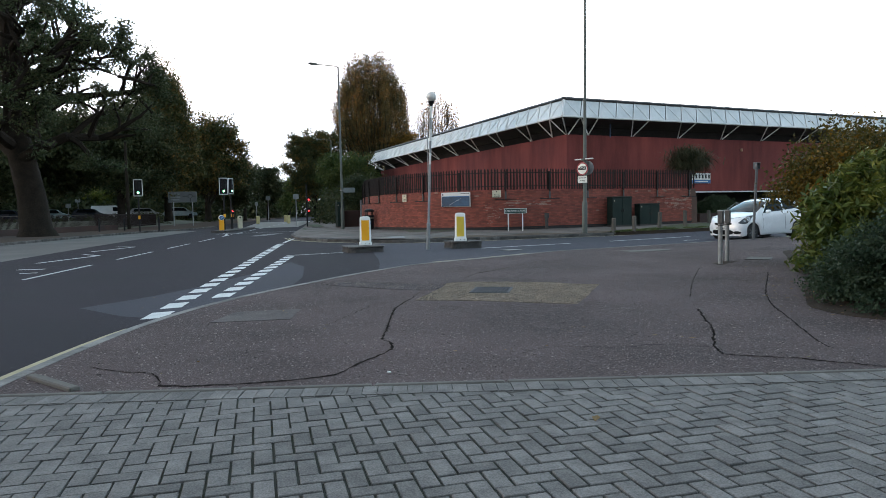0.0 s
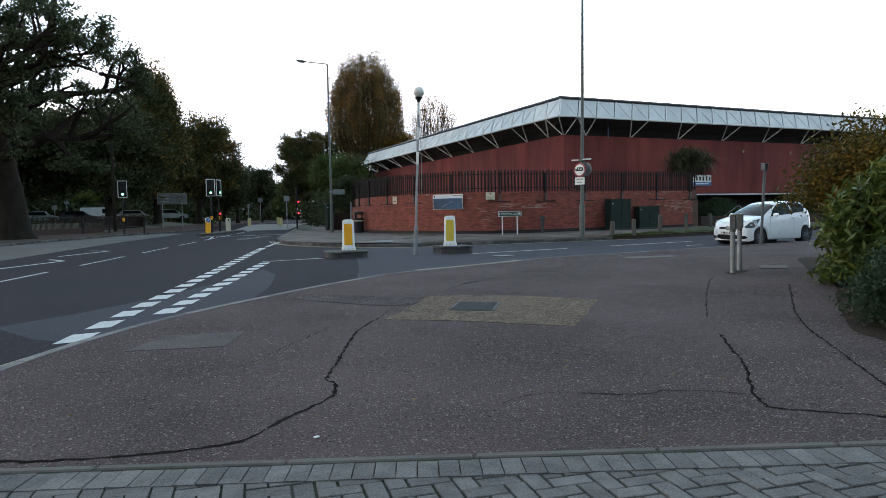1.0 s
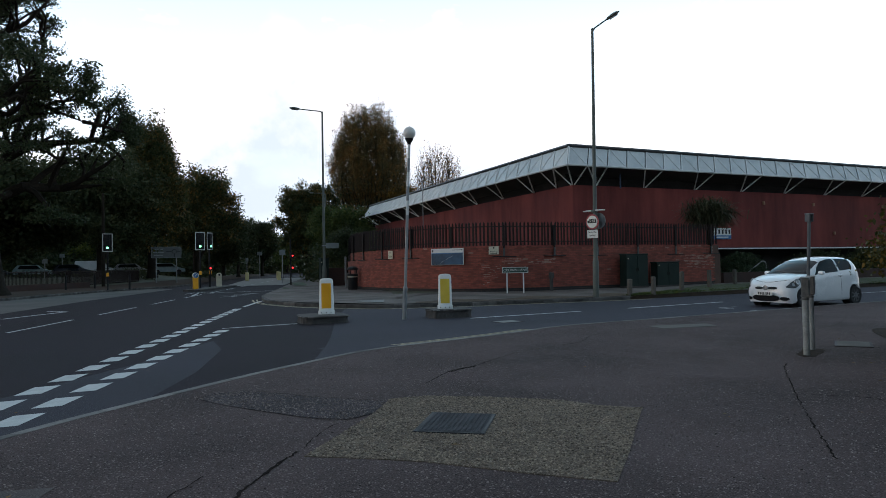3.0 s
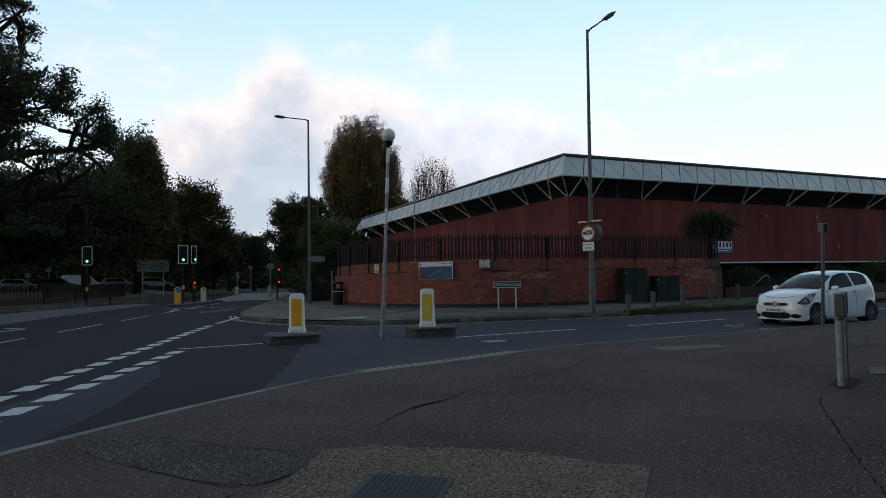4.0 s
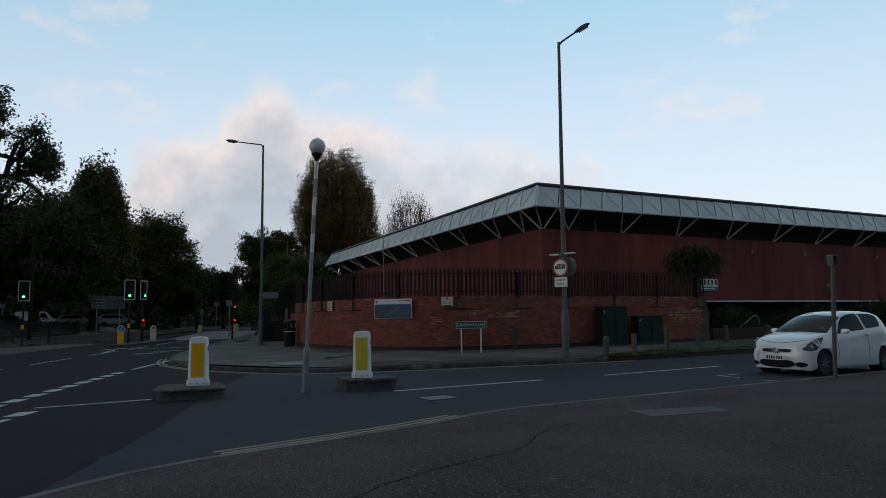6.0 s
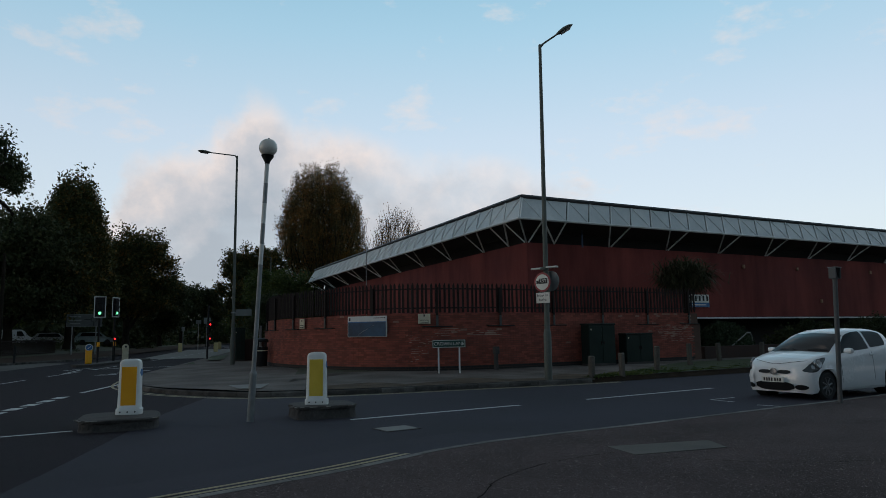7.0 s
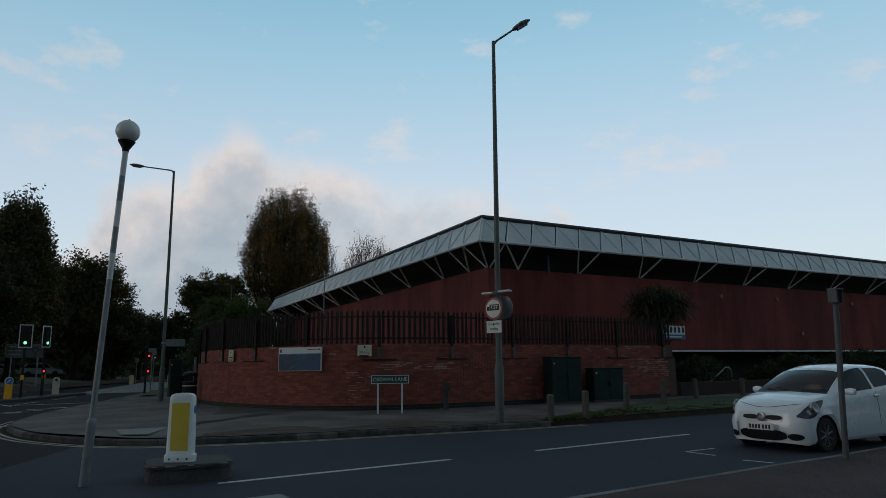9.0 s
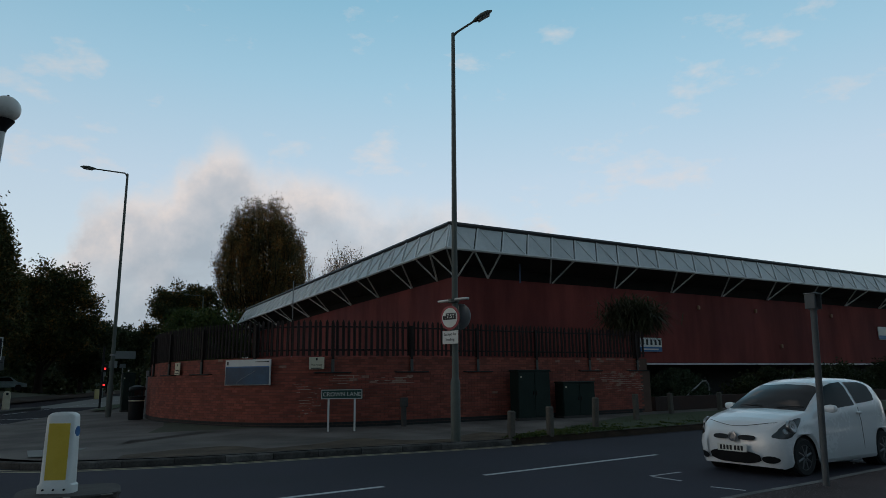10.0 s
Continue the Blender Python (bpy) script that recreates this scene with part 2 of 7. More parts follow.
def leaves(name, cols, rough=0.55):
    """Foliage whose leaves differ one from another."""
    m = bpy.data.materials.new(name)
    m.use_nodes = True
    N, L = m.node_tree.nodes, m.node_tree.links
    p = N["Principled BSDF"]
    p.inputs["Roughness"].default_value = rough
    p.inputs["Specular IOR Level"].default_value = 0.15
    g = N.new("ShaderNodeNewGeometry")
    r = N.new("ShaderNodeValToRGB")
    e = r.color_ramp.elements
    for i, (pos, c) in enumerate(cols):
        q = e[i] if i < 2 else e.new(pos)
        q.position, q.color = pos, (*c, 1)
    n = N.new("ShaderNodeTexNoise")
    n.inputs["Scale"].default_value = 0.5
    L.new(g.outputs["Position"], n.inputs["Vector"])
    ad = N.new("ShaderNodeMath")
    ad.operation = "MULTIPLY_ADD"
    L.new(n.outputs["Fac"], ad.inputs[0])
    ad.inputs[1].default_value = 1.2
    sub = N.new("ShaderNodeMath")
    sub.operation = "MULTIPLY_ADD"
    L.new(g.outputs["Random Per Island"], sub.inputs[0])
    sub.inputs[1].default_value, sub.inputs[2].default_value = 0.7, -0.45
    L.new(sub.outputs[0], ad.inputs[2])
    L.new(ad.outputs[0], r.inputs[0])
    L.new(r.outputs[0], p.inputs["Base Color"])
    t = N.new("ShaderNodeBsdfTranslucent")
    L.new(r.outputs[0], t.inputs["Color"])
    mx = N.new("ShaderNodeMixShader")
    mx.inputs[0].default_value = 0.25
    L.new(p.outputs[0], mx.inputs[1])
    L.new(t.outputs[0], mx.inputs[2])
    L.new(mx.outputs[0], N["Material Output"].inputs["Surface"])
    return m


def glow(name, c, strength, base=(0.02, 0.02, 0.02)):
    m = bpy.data.materials.new(name)
    m.use_nodes = True
    p = m.node_tree.nodes["Principled BSDF"]
    p.inputs["Base Color"].default_value = (*base, 1)
    p.inputs["Emission Color"].default_value = (*c, 1)
    p.inputs["Emission Strength"].default_value = strength
    return m


def glass(name, tint=(0.02, 0.025, 0.03), rough=0.03):
    """Dark glazing: smooth, reflecting, with little seen through."""
    m = bpy.data.materials.new(name)
    m.use_nodes = True
    p = m.node_tree.nodes["Principled BSDF"]
    p.inputs["Base Color"].default_value = (*tint, 1)
    p.inputs["Roughness"].default_value = rough
    p.inputs["Specular IOR Level"].default_value = 0.6
    return m


ASPHALT = surf("asphalt", (0.009, 0.0073, 0.0095), (0.036, 0.029, 0.037), 0.92, 0.35, 110, 0.55, 0.8, spec=0.12, spots=(160, 0.0, 0.07, (0.10, 0.098, 0.105)))
ASPHALT_NEW = surf("smooth_asphalt", (0.0175, 0.0162, 0.0228), (0.057, 0.0535, 0.07), 0.88, 0.3, 110, 0.55, 0.8, spec=0.18, spots=(140, 0.0, 0.07, (0.11, 0.111, 0.12)))
FOOTWAY = surf("footway_asphalt", (0.015, 0.011, 0.011), (0.147, 0.108, 0.106), 0.93, 0.55, 85, 0.68, 1.0, depth=0.012, spec=0.12, spots=(105, 0.0, 0.1, (0.25, 0.205, 0.19)))
FOOTWAY_FAR = surf("far_footway_asphalt", (0.065, 0.057, 0.052), (0.22, 0.193, 0.175), 0.92, 0.7, 60, 0.45, 0.6, spec=0.12)
CONCRETE_ROAD = surf("concrete_road", (0.08, 0.077, 0.074), (0.15, 0.143, 0.134), 0.92, 0.4, 60, 0.4, 0.3, spec=0.15)
AGGREGATE = surf("exposed_aggregate", (0.04, 0.032, 0.026), (0.235, 0.183, 0.14), 0.92, 2.5, 95, 0.7, 1.0, depth=0.016, spec=0.15, spots=(85, 0.05, 0.2, (0.32, 0.26, 0.2)))
SLAB = surf("weathered_slab", (0.085, 0.078, 0.07), (0.155, 0.142, 0.128), 0.92, 2.5, 70, 0.5, 0.4, spec=0.2)
PALE_ROAD = surf("pale_road_concrete", (0.20, 0.20, 0.19), (0.27, 0.265, 0.25), 0.9, 0.5, 60, 0.4, 0.3, spec=0.2)
MOULD = surf("leaf_mould", (0.012, 0.009, 0.007), (0.06, 0.04, 0.027), 0.95, 3, 45, 0.65, 1.0, depth=0.02, spec=0.1)
DIRT = surf("brown_footway_dirt", (0.04, 0.029, 0.021), (0.16, 0.122, 0.09), 0.95, 2.2, 40, 0.55, 0.6, spec=0.1)
# brown brick of the low walls, their shade put into its colour
SHADED_BRICK = surf("shaded_brown_brick", (0.025, 0.013, 0.010), (0.06, 0.028, 0.021), 0.9, 1.2, 30, 0.5, 0.5)
PATCH = surf("asphalt_patch", (0.045, 0.039, 0.038), (0.165, 0.142, 0.135), 0.92, 2, 120, 0.6, 0.9, depth=0.008, spec=0.12, spots=(130, 0.0, 0.07, (0.2, 0.18, 0.17)))
DARK_PATCH = surf("old_bluish_repair", (0.016, 0.0135, 0.0155), (0.112, 0.092, 0.1), 0.92, 1.6, 120, 0.6, 0.9, depth=0.008, spec=0.12, spots=(120, 0.0, 0.06, (0.16, 0.15, 0.15)))
CRACK = surf("crack_fill", (0.011, 0.009, 0.009), (0.034, 0.028, 0.026), 0.95, 2, 60, 0.5, 0.6, spec=0.0)
KERB = surf("kerb_concrete", (0.085, 0.08, 0.077), (0.25, 0.237, 0.225), 0.88, 2.2, 40, 0.45, 0.6, depth=0.01, spec=0.2)
PAINT_WHITE = surf("white_road_paint", (0.36, 0.365, 0.36), (0.60, 0.605, 0.595), 0.6, 5, 60, 0.6, 0.2)
PAINT_WORN = surf("worn_road_paint", (0.26, 0.265, 0.27), (0.62, 0.62, 0.61), 0.7, 7, 50, 0.6, 0.2)
PAINT_YELLOW = surf("yellow_road_paint", (0.2, 0.165, 0.09), (0.4, 0.33, 0.18), 0.7, 6, 60, 0.5, 0.2)
PAVER = vary(surf("block_paver", (0.068, 0.063, 0.06), (0.208, 0.194, 0.184), 0.9, 7, 110, 0.6, 0.8, spec=0.2), 0.82, 1.14)
PAVER_REST = vary(surf("block_paver_rest", (0.068, 0.063, 0.06), (0.208, 0.194, 0.184), 0.9, 7, 110, 0.6, 0.8, spec=0.2), 0.82, 1.14, True)
JOINT = surf("paver_joint", (0.012, 0.012, 0.01), (0.035, 0.04, 0.022), 0.95, 3, 40, 0.5, 0.3)
GRASS = surf("turf", (0.026, 0.042, 0.014), (0.06, 0.075, 0.03), 0.9, 1.0, 45, 0.5, 0.8, depth=0.02)
EARTH = surf("earth_and_grass", (0.03, 0.04, 0.018), (0.07, 0.065, 0.04), 0.95, 0.15, 8, 0.5, 0.5, depth=0.02)
LEAFY_PATH = surf("leaf_strewn_path", (0.026, 0.018, 0.014), (0.085, 0.058, 0.044), 0.95, 0.6, 15, 0.5, 0.5, spec=0.1)
BRICK = vary(surf("red_brick", (0.195, 0.046, 0.033), (0.33, 0.088, 0.056), 0.85, 2.5, 45, 0.5, 0.5), 0.66, 1.18)
BRICK_REST = vary(surf("red_brick_rest", (0.195, 0.046, 0.033), (0.33, 0.088, 0.056), 0.85, 2.5, 45, 0.5, 0.5), 0.66, 1.18, True)
BRICK_PALE = surf("whitened_brick", (0.22, 0.085, 0.058), (0.38, 0.23, 0.175), 0.9, 4, 40, 0.6, 0.5)
MORTAR = surf("dark_mortar", (0.075, 0.04, 0.03), (0.13, 0.075, 0.055), 0.95, 3, 50, 0.5, 0.4)
BITUMEN = surf("black_bitumen", (0.012, 0.011, 0.011), (0.03, 0.026, 0.024), 0.8, 3, 40, 0.5, 0.4)
STEEL_BLACK = surf("black_painted_steel", (0.016, 0.010, 0.009), (0.032, 0.022, 0.02), 0.65, 3, 40, 0.4, 0.2, spec=0.2)
GALV = surf("galvanised_steel", (0.17, 0.18, 0.185), (0.29, 0.30, 0.305), 0.55, 6, 50, 0.5, 0.2, metal=0.3)
COLUMN = surf("grey_green_column_paint", (0.08, 0.09, 0.08), (0.135, 0.147, 0.13), 0.6, 1.5, 30, 0.4, 0.1, spec=0.3)
WHITE_PLASTIC = surf("white_plastic", (0.74, 0.74, 0.71), (0.84, 0.84, 0.81), 0.4, 3, 30, 0.3, 0.05)
YELLOW_FACE = surf("yellow_reflective_face", (0.94, 0.38, 0.012), (0.98, 0.45, 0.015), 0.4, 3, 40, 0.3, 0.05)
STONE = surf("plinth_concrete", (0.024, 0.021, 0.02), (0.085, 0.076, 0.07), 0.92, 4, 30, 0.5, 0.6, depth=0.01)
PALE_PANEL = vary(surf("white_weathered_cladding", (0.50, 0.53, 0.54), (0.68, 0.70, 0.70), 0.5, 0.9, 9, 0.35, 0.05), 0.9, 1.06)
RIB_WHITE = surf("white_rib_paint", (0.72, 0.74, 0.74), (0.84, 0.86, 0.86), 0.5, 2, 20, 0.4, 0.05)
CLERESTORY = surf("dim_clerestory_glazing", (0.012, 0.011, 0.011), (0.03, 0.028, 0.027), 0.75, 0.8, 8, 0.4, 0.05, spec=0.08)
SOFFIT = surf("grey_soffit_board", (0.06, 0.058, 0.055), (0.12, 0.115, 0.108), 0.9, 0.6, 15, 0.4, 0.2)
WHITE_STEEL = surf("white_painted_steel", (0.55, 0.55, 0.53), (0.68, 0.68, 0.66), 0.5, 2, 30, 0.4, 0.05)
# one near-black colour holds both the ground-floor glazing and the recess's shade
DARK = surf("recess_shade_and_glazing", (0.012, 0.012, 0.013), (0.03, 0.03, 0.03), 0.8, 0.6, 10, 0.4, 0.1)
ROOF_EDGE = surf("dark_roof_edge", (0.02, 0.022, 0.024), (0.045, 0.045, 0.047), 0.6, 1, 20, 0.4, 0.1)
BARK = surf("bark", (0.010, 0.008, 0.006), (0.032, 0.025, 0.019), 0.95, 2, 14, 0.6, 1.0, depth=0.04, spec=0.1)
GREEN_BOX = surf("dark_green_cabinet_paint", (0.008, 0.018, 0.015), (0.016, 0.03, 0.025), 0.5, 2, 30, 0.4, 0.1, spec=0.2)
TIMBER = surf("weathered_timber", (0.06, 0.052, 0.043), (0.135, 0.118, 0.098), 0.9, 4, 40, 0.6, 0.6)
BLACK_PLASTIC = surf("black_plastic", (0.010, 0.010, 0.011), (0.021, 0.021, 0.022), 0.6, 5, 60, 0.4, 0.1, spec=0.2)
CAR_WHITE = surf("white_car_paint", (0.74, 0.75, 0.76), (0.78, 0.79, 0.80), 0.3, 0.8, 20, 0.2, 0.0, coat=0.6)
RUBBER = surf("tyre_rubber", (0.012, 0.012, 0.012), (0.025, 0.025, 0.025), 0.85, 8, 60, 0.5, 0.2)
ALLOY = surf("silver_alloy", (0.2, 0.205, 0.21), (0.32, 0.32, 0.33), 0.35, 5, 40, 0.3, 0.0, metal=0.7)
# side windows: near-black colour and low specular stand in for a dark reflection
SIDE_GLASS = glass("dark_reflection_side_glass", (0.005, 0.006, 0.007), 0.04)
SIDE_GLASS.node_tree.nodes["Principled BSDF"].inputs["Specular IOR Level"].default_value = 0.08
CAR_GLASS = glass("car_glass", (0.008, 0.01, 0.012), 0.05)
CAR_GLASS.node_tree.nodes["Principled BSDF"].inputs["Specular IOR Level"].default_value = 0.3
SIGN_WHITE = surf("white_sign_face", (0.62, 0.62, 0.58), (0.72, 0.72, 0.68), 0.5, 5, 40, 0.4, 0.05)
DULL_SIGN = surf("dull_sign_white", (0.13, 0.145, 0.14), (0.2, 0.215, 0.21), 0.6, 3, 30, 0.4, 0.05)
SIGN_DIM = surf("dim_sign_face", (0.05, 0.055, 0.055), (0.08, 0.085, 0.083), 0.6, 3, 30, 0.4, 0.05)
SIGN_CREAM = surf("cream_sign_face", (0.56, 0.50, 0.36), (0.68, 0.62, 0.47), 0.6, 6, 40, 0.4, 0.05)
SIGN_GREEN = surf("dark_green_sign_face", (0.012, 0.05, 0.04), (0.018, 0.065, 0.05), 0.5, 5, 40, 0.3, 0.05)
SIGN_BLUE = surf("blue_sign_face", (0.03, 0.12, 0.30), (0.05, 0.17, 0.38), 0.5, 4, 30, 0.4, 0.05)
SIGN_RED = surf("red_sign_border", (0.26, 0.02, 0.03), (0.34, 0.03, 0.04), 0.5, 5, 40, 0.3, 0.05)
INK = surf("black_ink", (0.012, 0.012, 0.012), (0.02, 0.02, 0.02), 0.6, 5, 40, 0.3, 0.0)
GREEN_LAMP = glow("green_signal", (0.16, 1.0, 0.42), 1.8)
RED_LAMP = glow("red_signal", (1.0, 0.03, 0.03), 1.6)
OPAL = surf("opal_globe", (0.62, 0.60, 0.56), (0.70, 0.68, 0.64), 0.35, 3, 30, 0.3, 0.0)
LEAF_OAK = leaves("oak_leaves", ((0.0, (0.022, 0.035, 0.017)), (1.0, (0.087, 0.091, 0.041)), (0.55, (0.043, 0.059, 0.026))))
LEAF_POPLAR = leaves("poplar_leaves", ((0.0, (0.047, 0.052, 0.024)), (1.0, (0.37, 0.155, 0.032)), (0.55, (0.125, 0.094, 0.035))))
LEAF_MIX = leaves("turning_leaves", ((0.0, (0.026, 0.041, 0.017)), (1.0, (0.217, 0.123, 0.032)), (0.62, (0.065, 0.067, 0.023))))
LEAF_GREEN = leaves("green_leaves", ((0.0, (0.028, 0.052, 0.015)), (1.0, (0.13, 0.145, 0.04)), (0.55, (0.065, 0.088, 0.025))))
LEAF_AUTUMN = leaves("autumn_leaves", ((0.0, (0.05, 0.05, 0.014)), (1.0, (0.30, 0.14, 0.02)), (0.55, (0.15, 0.085, 0.017))))
LEAF_SHRUB = leaves("turning_shrub_leaves", ((0.0, (0.024, 0.031, 0.008)), (1.0, (0.204, 0.105, 0.014)), (0.55, (0.082, 0.065, 0.014))))
LEAF_DARK = leaves("dark_leaves", ((0.0, (0.023, 0.035, 0.017)), (1.0, (0.090, 0.087, 0.038)), (0.55, (0.046, 0.059, 0.026))))
LEAF_PALM = leaves("palm_fronds", ((0.0, (0.028, 0.036, 0.02)), (1.0, (0.13, 0.11, 0.065)), (0.55, (0.06, 0.066, 0.035))))
LEAF_LAUREL = leaves("laurel_leaves", ((0.0, (0.030, 0.051, 0.012)), (1.0, (0.221, 0.208, 0.047)), (0.55, (0.093, 0.119, 0.025))), 0.4)
LEAF_JUNIPER = leaves("conifer_sprays", ((0.0, (0.018, 0.034, 0.018)), (1.0, (0.06, 0.085, 0.045)), (0.55, (0.035, 0.055, 0.03))))


# ---- ground, road, pavements ----
def smooth_line(pts, step=0.5):
    """A line drawn smoothly through a few corners."""
    pts = [Vector((*p, 0)) for p in pts]
    out = []
    for i in range(len(pts) - 1):
        p0, p1, p2, p3 = pts[max(i - 1, 0)], pts[i], pts[i + 1], pts[min(i + 2, len(pts) - 1)]
        n = max(int((p2 - p1).length / step), 1)
        for k in range(n):
            t = k / n
            q = 0.5 * (2 * p1 + (p2 - p0) * t + (2 * p0 - 5 * p1 + 4 * p2 - p3) * t * t + (3 * p1 - p0 - 3 * p2 + p3) * t ** 3)
            out.append((q.x, q.y))
    return out + [(pts[-1].x, pts[-1].y)]


def side(line, d):
    """The line moved d metres to its right."""
    out = []
    for i, p in enumerate(line):
        a, b = line[max(i - 1, 0)], line[min(i + 1, len(line) - 1)]
        t = Vector((b[0] - a[0], b[1] - a[1])).normalized()
        out.append((p[0] + t.y * d, p[1] - t.x * d))
    return out


def ribbon(b, l0, l1, z0, z1=None):
    """A strip between two lines."""
    z1 = z0 if z1 is None else z1
    n = len(l0)
    za = z0 if callable(z0) else lambda x, y: z0
    zb = z1 if callable(z1) else lambda x, y: z1
    vs = [(x, y, za(x, y)) for x, y in l0] + [(x, y, zb(x, y)) for x, y in l1]
    b.add(vs, [(i, n + i, n + i + 1, i + 1) for i in range(n - 1)])
    return b


def cut(line, a, b):
    """The stretch of a line between two lengths along it."""
    out, s = [], 0.0
    for p, q in zip(line, line[1:]):
        d = math.hypot(q[0] - p[0], q[1] - p[1])
        if s + d > a and s < b:
            for t in ((max(a - s, 0) / d), min((b - s) / d, 1.0)):
                r = (p[0] + (q[0] - p[0]) * t, p[1] + (q[1] - p[1]) * t)
                if not out or math.hypot(out[-1][0] - r[0], out[-1][1] - r[1]) > 1e-5:
                    out.append(r)
        s += d
    return out


def length(line):
    return sum(math.hypot(q[0] - p[0], q[1] - p[1]) for p, q in zip(line, line[1:]))


def along(line, px, py):
    """How far along a line lies nearest to a place."""
    best, s = (1e9, 0), 0.0
    for a, c in zip(line, line[1:]):
        d = math.hypot(c[0] - a[0], c[1] - a[1])
        best = min(best, (math.hypot((a[0] + c[0]) / 2 - px, (a[1] + c[1]) / 2 - py), s + d / 2))
        s += d
    return best[1]


KN = 0.08  # near pavement's height above the road
near_kerb = smooth_line([(-8.2, -34), (-2.9, -6), (-1.75, 0), (-0.95, 4.0), (-0.55, 5.7), (0.2, 7.95), (0.95, 9.4), (1.68, 10.42), (2.27, 11.1), (2.85, 11.75), (3.55, 12.5), (4.35, 13.25), (5.2, 14.0), (5.8, 14.35), (6.4, 14.58), (7.5, 14.98), (8.4, 15.35), (9.0, 15.65), (9.6, 15.97), (10.4, 16.23), (11.75, 16.45), (13.3, 16.66), (15.1, 16.95), (17.1, 17.28), (18.2, 17.42), (20.6, 17.85), (30, 19.4), (60, 24.0), (90, 29)], 0.45)
far_kerb = smooth_line([(90, 33.5), (50, 28.6), (25.2, 25.62), (18.1, 24.74), (14.1, 24.78), (11.4, 24.8), (9.8, 25.05), (8.4, 25.55), (6.75, 27.6), (5.85, 29.9), (5.5, 32.0), (5.65, 35.5), (6.1, 38.6), (8.4, 50.5), (11.5, 67), (16, 90), (24, 130), (40, 200)], 0.45)
left_kerb = smooth_line([(-26, -40), (-12, 15), (-9.9, 26), (-7.4, 38.5), (-5.2, 47), (-3.0, 54.0), (-0.6, 58.8), (1.6, 64), (6.2, 88), (14, 128), (28, 195)], 1.0)


def far_z(x, y):
    """Height of the far pavement, which falls towards its kerb."""
    return 0.13 + 0.021 * max(0.0, min(min(y - 24.8, (x - 5.7) * 0.9), 5.5))


setting("ground", B().quad((-1500, -1500, -0.06), (1500, -1500, -0.06), (1500, 1500, -0.06), (-1500, 1500, -0.06)), EARTH, "wide rough earth and grass sheet under everything")
setting("road", B().quad((-60, -60, 0), (120, -60, 0), (120, 230, 0), (-60, 230, 0)), ASPHALT, "grey worn asphalt carriageway with old joints")
b = B()
inner = side(near_kerb, 0.125)
b.add([(x, y, KN) for x, y in inner] + [(90, -60, KN), (-60, -60, KN)][:1] + [(-8, -60, KN)], [tuple(reversed(range(len(inner) + 2)))])
near_pavement = setting("pavement_near", b, FOOTWAY, "cracked dark reddish asphalt footway with stone chippings", "pavement")
b = B()
fk = side(far_kerb, 0.125)
far_rows = [side(far_kerb, d) for d in (0.125, 1.0, 2.2, 3.6, 5.6)]
for l0, l1 in zip(far_rows, far_rows[1:]):
    ribbon(b, l0, l1, far_z)
far_pavement = setting("pavement_far", b, FOOTWAY_FAR, "grey asphalt footway running round the corner", "pavement")
b = B()
lk = side(left_kerb, -0.13)
ribbon(b, lk, side(left_kerb, -7.5), 0.12)
setting("pavement_left", b, LEAFY_PATH, "brown leaf-strewn footway beyond the main road", "pavement")
b = B()
ribbon(b, side(left_kerb, -7.5), side(left_kerb, -13), 0.11, 0.8)
ribbon(b, side(left_kerb, -13), side(left_kerb, -120), 0.8, 1.0)
setting("car_park", b, EARTH, "dim worn ground of a car park under trees", "ground")
b = B()
ribbon(b, side(far_kerb, 5.6), side(far_kerb, 14), far_z, 0.3)
b.quad((13, 30, 0.2), (90, 36, 0.2), (90, 160, 0.3), (40, 160, 0.3))
setting("ground_behind_wall", b, EARTH, "dull planted ground behind the walls", "ground")


def kerb_stones(name, line, d, z, lo, hi, label, most=60.0, mat=None):
    """Kerb stones laid end to end; every stone its own piece."""
    root = tagged(new(name), label, "kerb", "", "structure")
    total, s, i = length(line), 0.0, 0
    while s < total - 0.1:
        st = cut(line, s + 0.006, min(s + 0.9, total))
        s += 0.906
        if len(st) < 2 or st[0][1] < lo or st[0][1] > hi or st[0][0] > most:
            continue
        o, q = side(st, 0), side(st, d)
        bb = B()
        n = len(o)
        zt = [(z(*p) if callable(z) else z) for p in o]
        vs = [(x, y, -0.05) for x, y in o] + [(x, y, t - 0.02) for (x, y), t in zip(o, zt)] + [(x + (u - x) * 0.16, y + (v - y) * 0.16, t + 0.004) for (x, y), (u, v), t in zip(o, q, zt)] + [(x, y, t + 0.004) for (x, y), t in zip(q, zt)] + [(x, y, -0.05) for x, y in q]
        fs = []
        for r in range(4):
            fs += [(r * n + k, r * n + k + 1, (r + 1) * n + k + 1, (r + 1) * n + k) for k in range(n - 1)]
        for e in (0, n - 1):
            f = tuple(r * n + e for r in range(5))
            fs.append(f if e == 0 else tuple(reversed(f)))
        bb.add(vs, fs)
        part("kerb_stone", bb, mat or KERB_STONE, root)
        i += 1
    return root


KERB_STONE = vary(KERB, 0.75, 1.15)
KERB_DIRTY = vary(surf("dirty_kerb_concrete", (0.035, 0.032, 0.03), (0.17, 0.158, 0.148), 0.9, 2.8, 30, 0.4, 0.6, depth=0.01, spec=0.15), 0.6, 1.2)


# ---- road markings ----
def marking(name, b, label, mat=None):
    return setting(name, b, mat or PAINT_WHITE, label, "road marking")


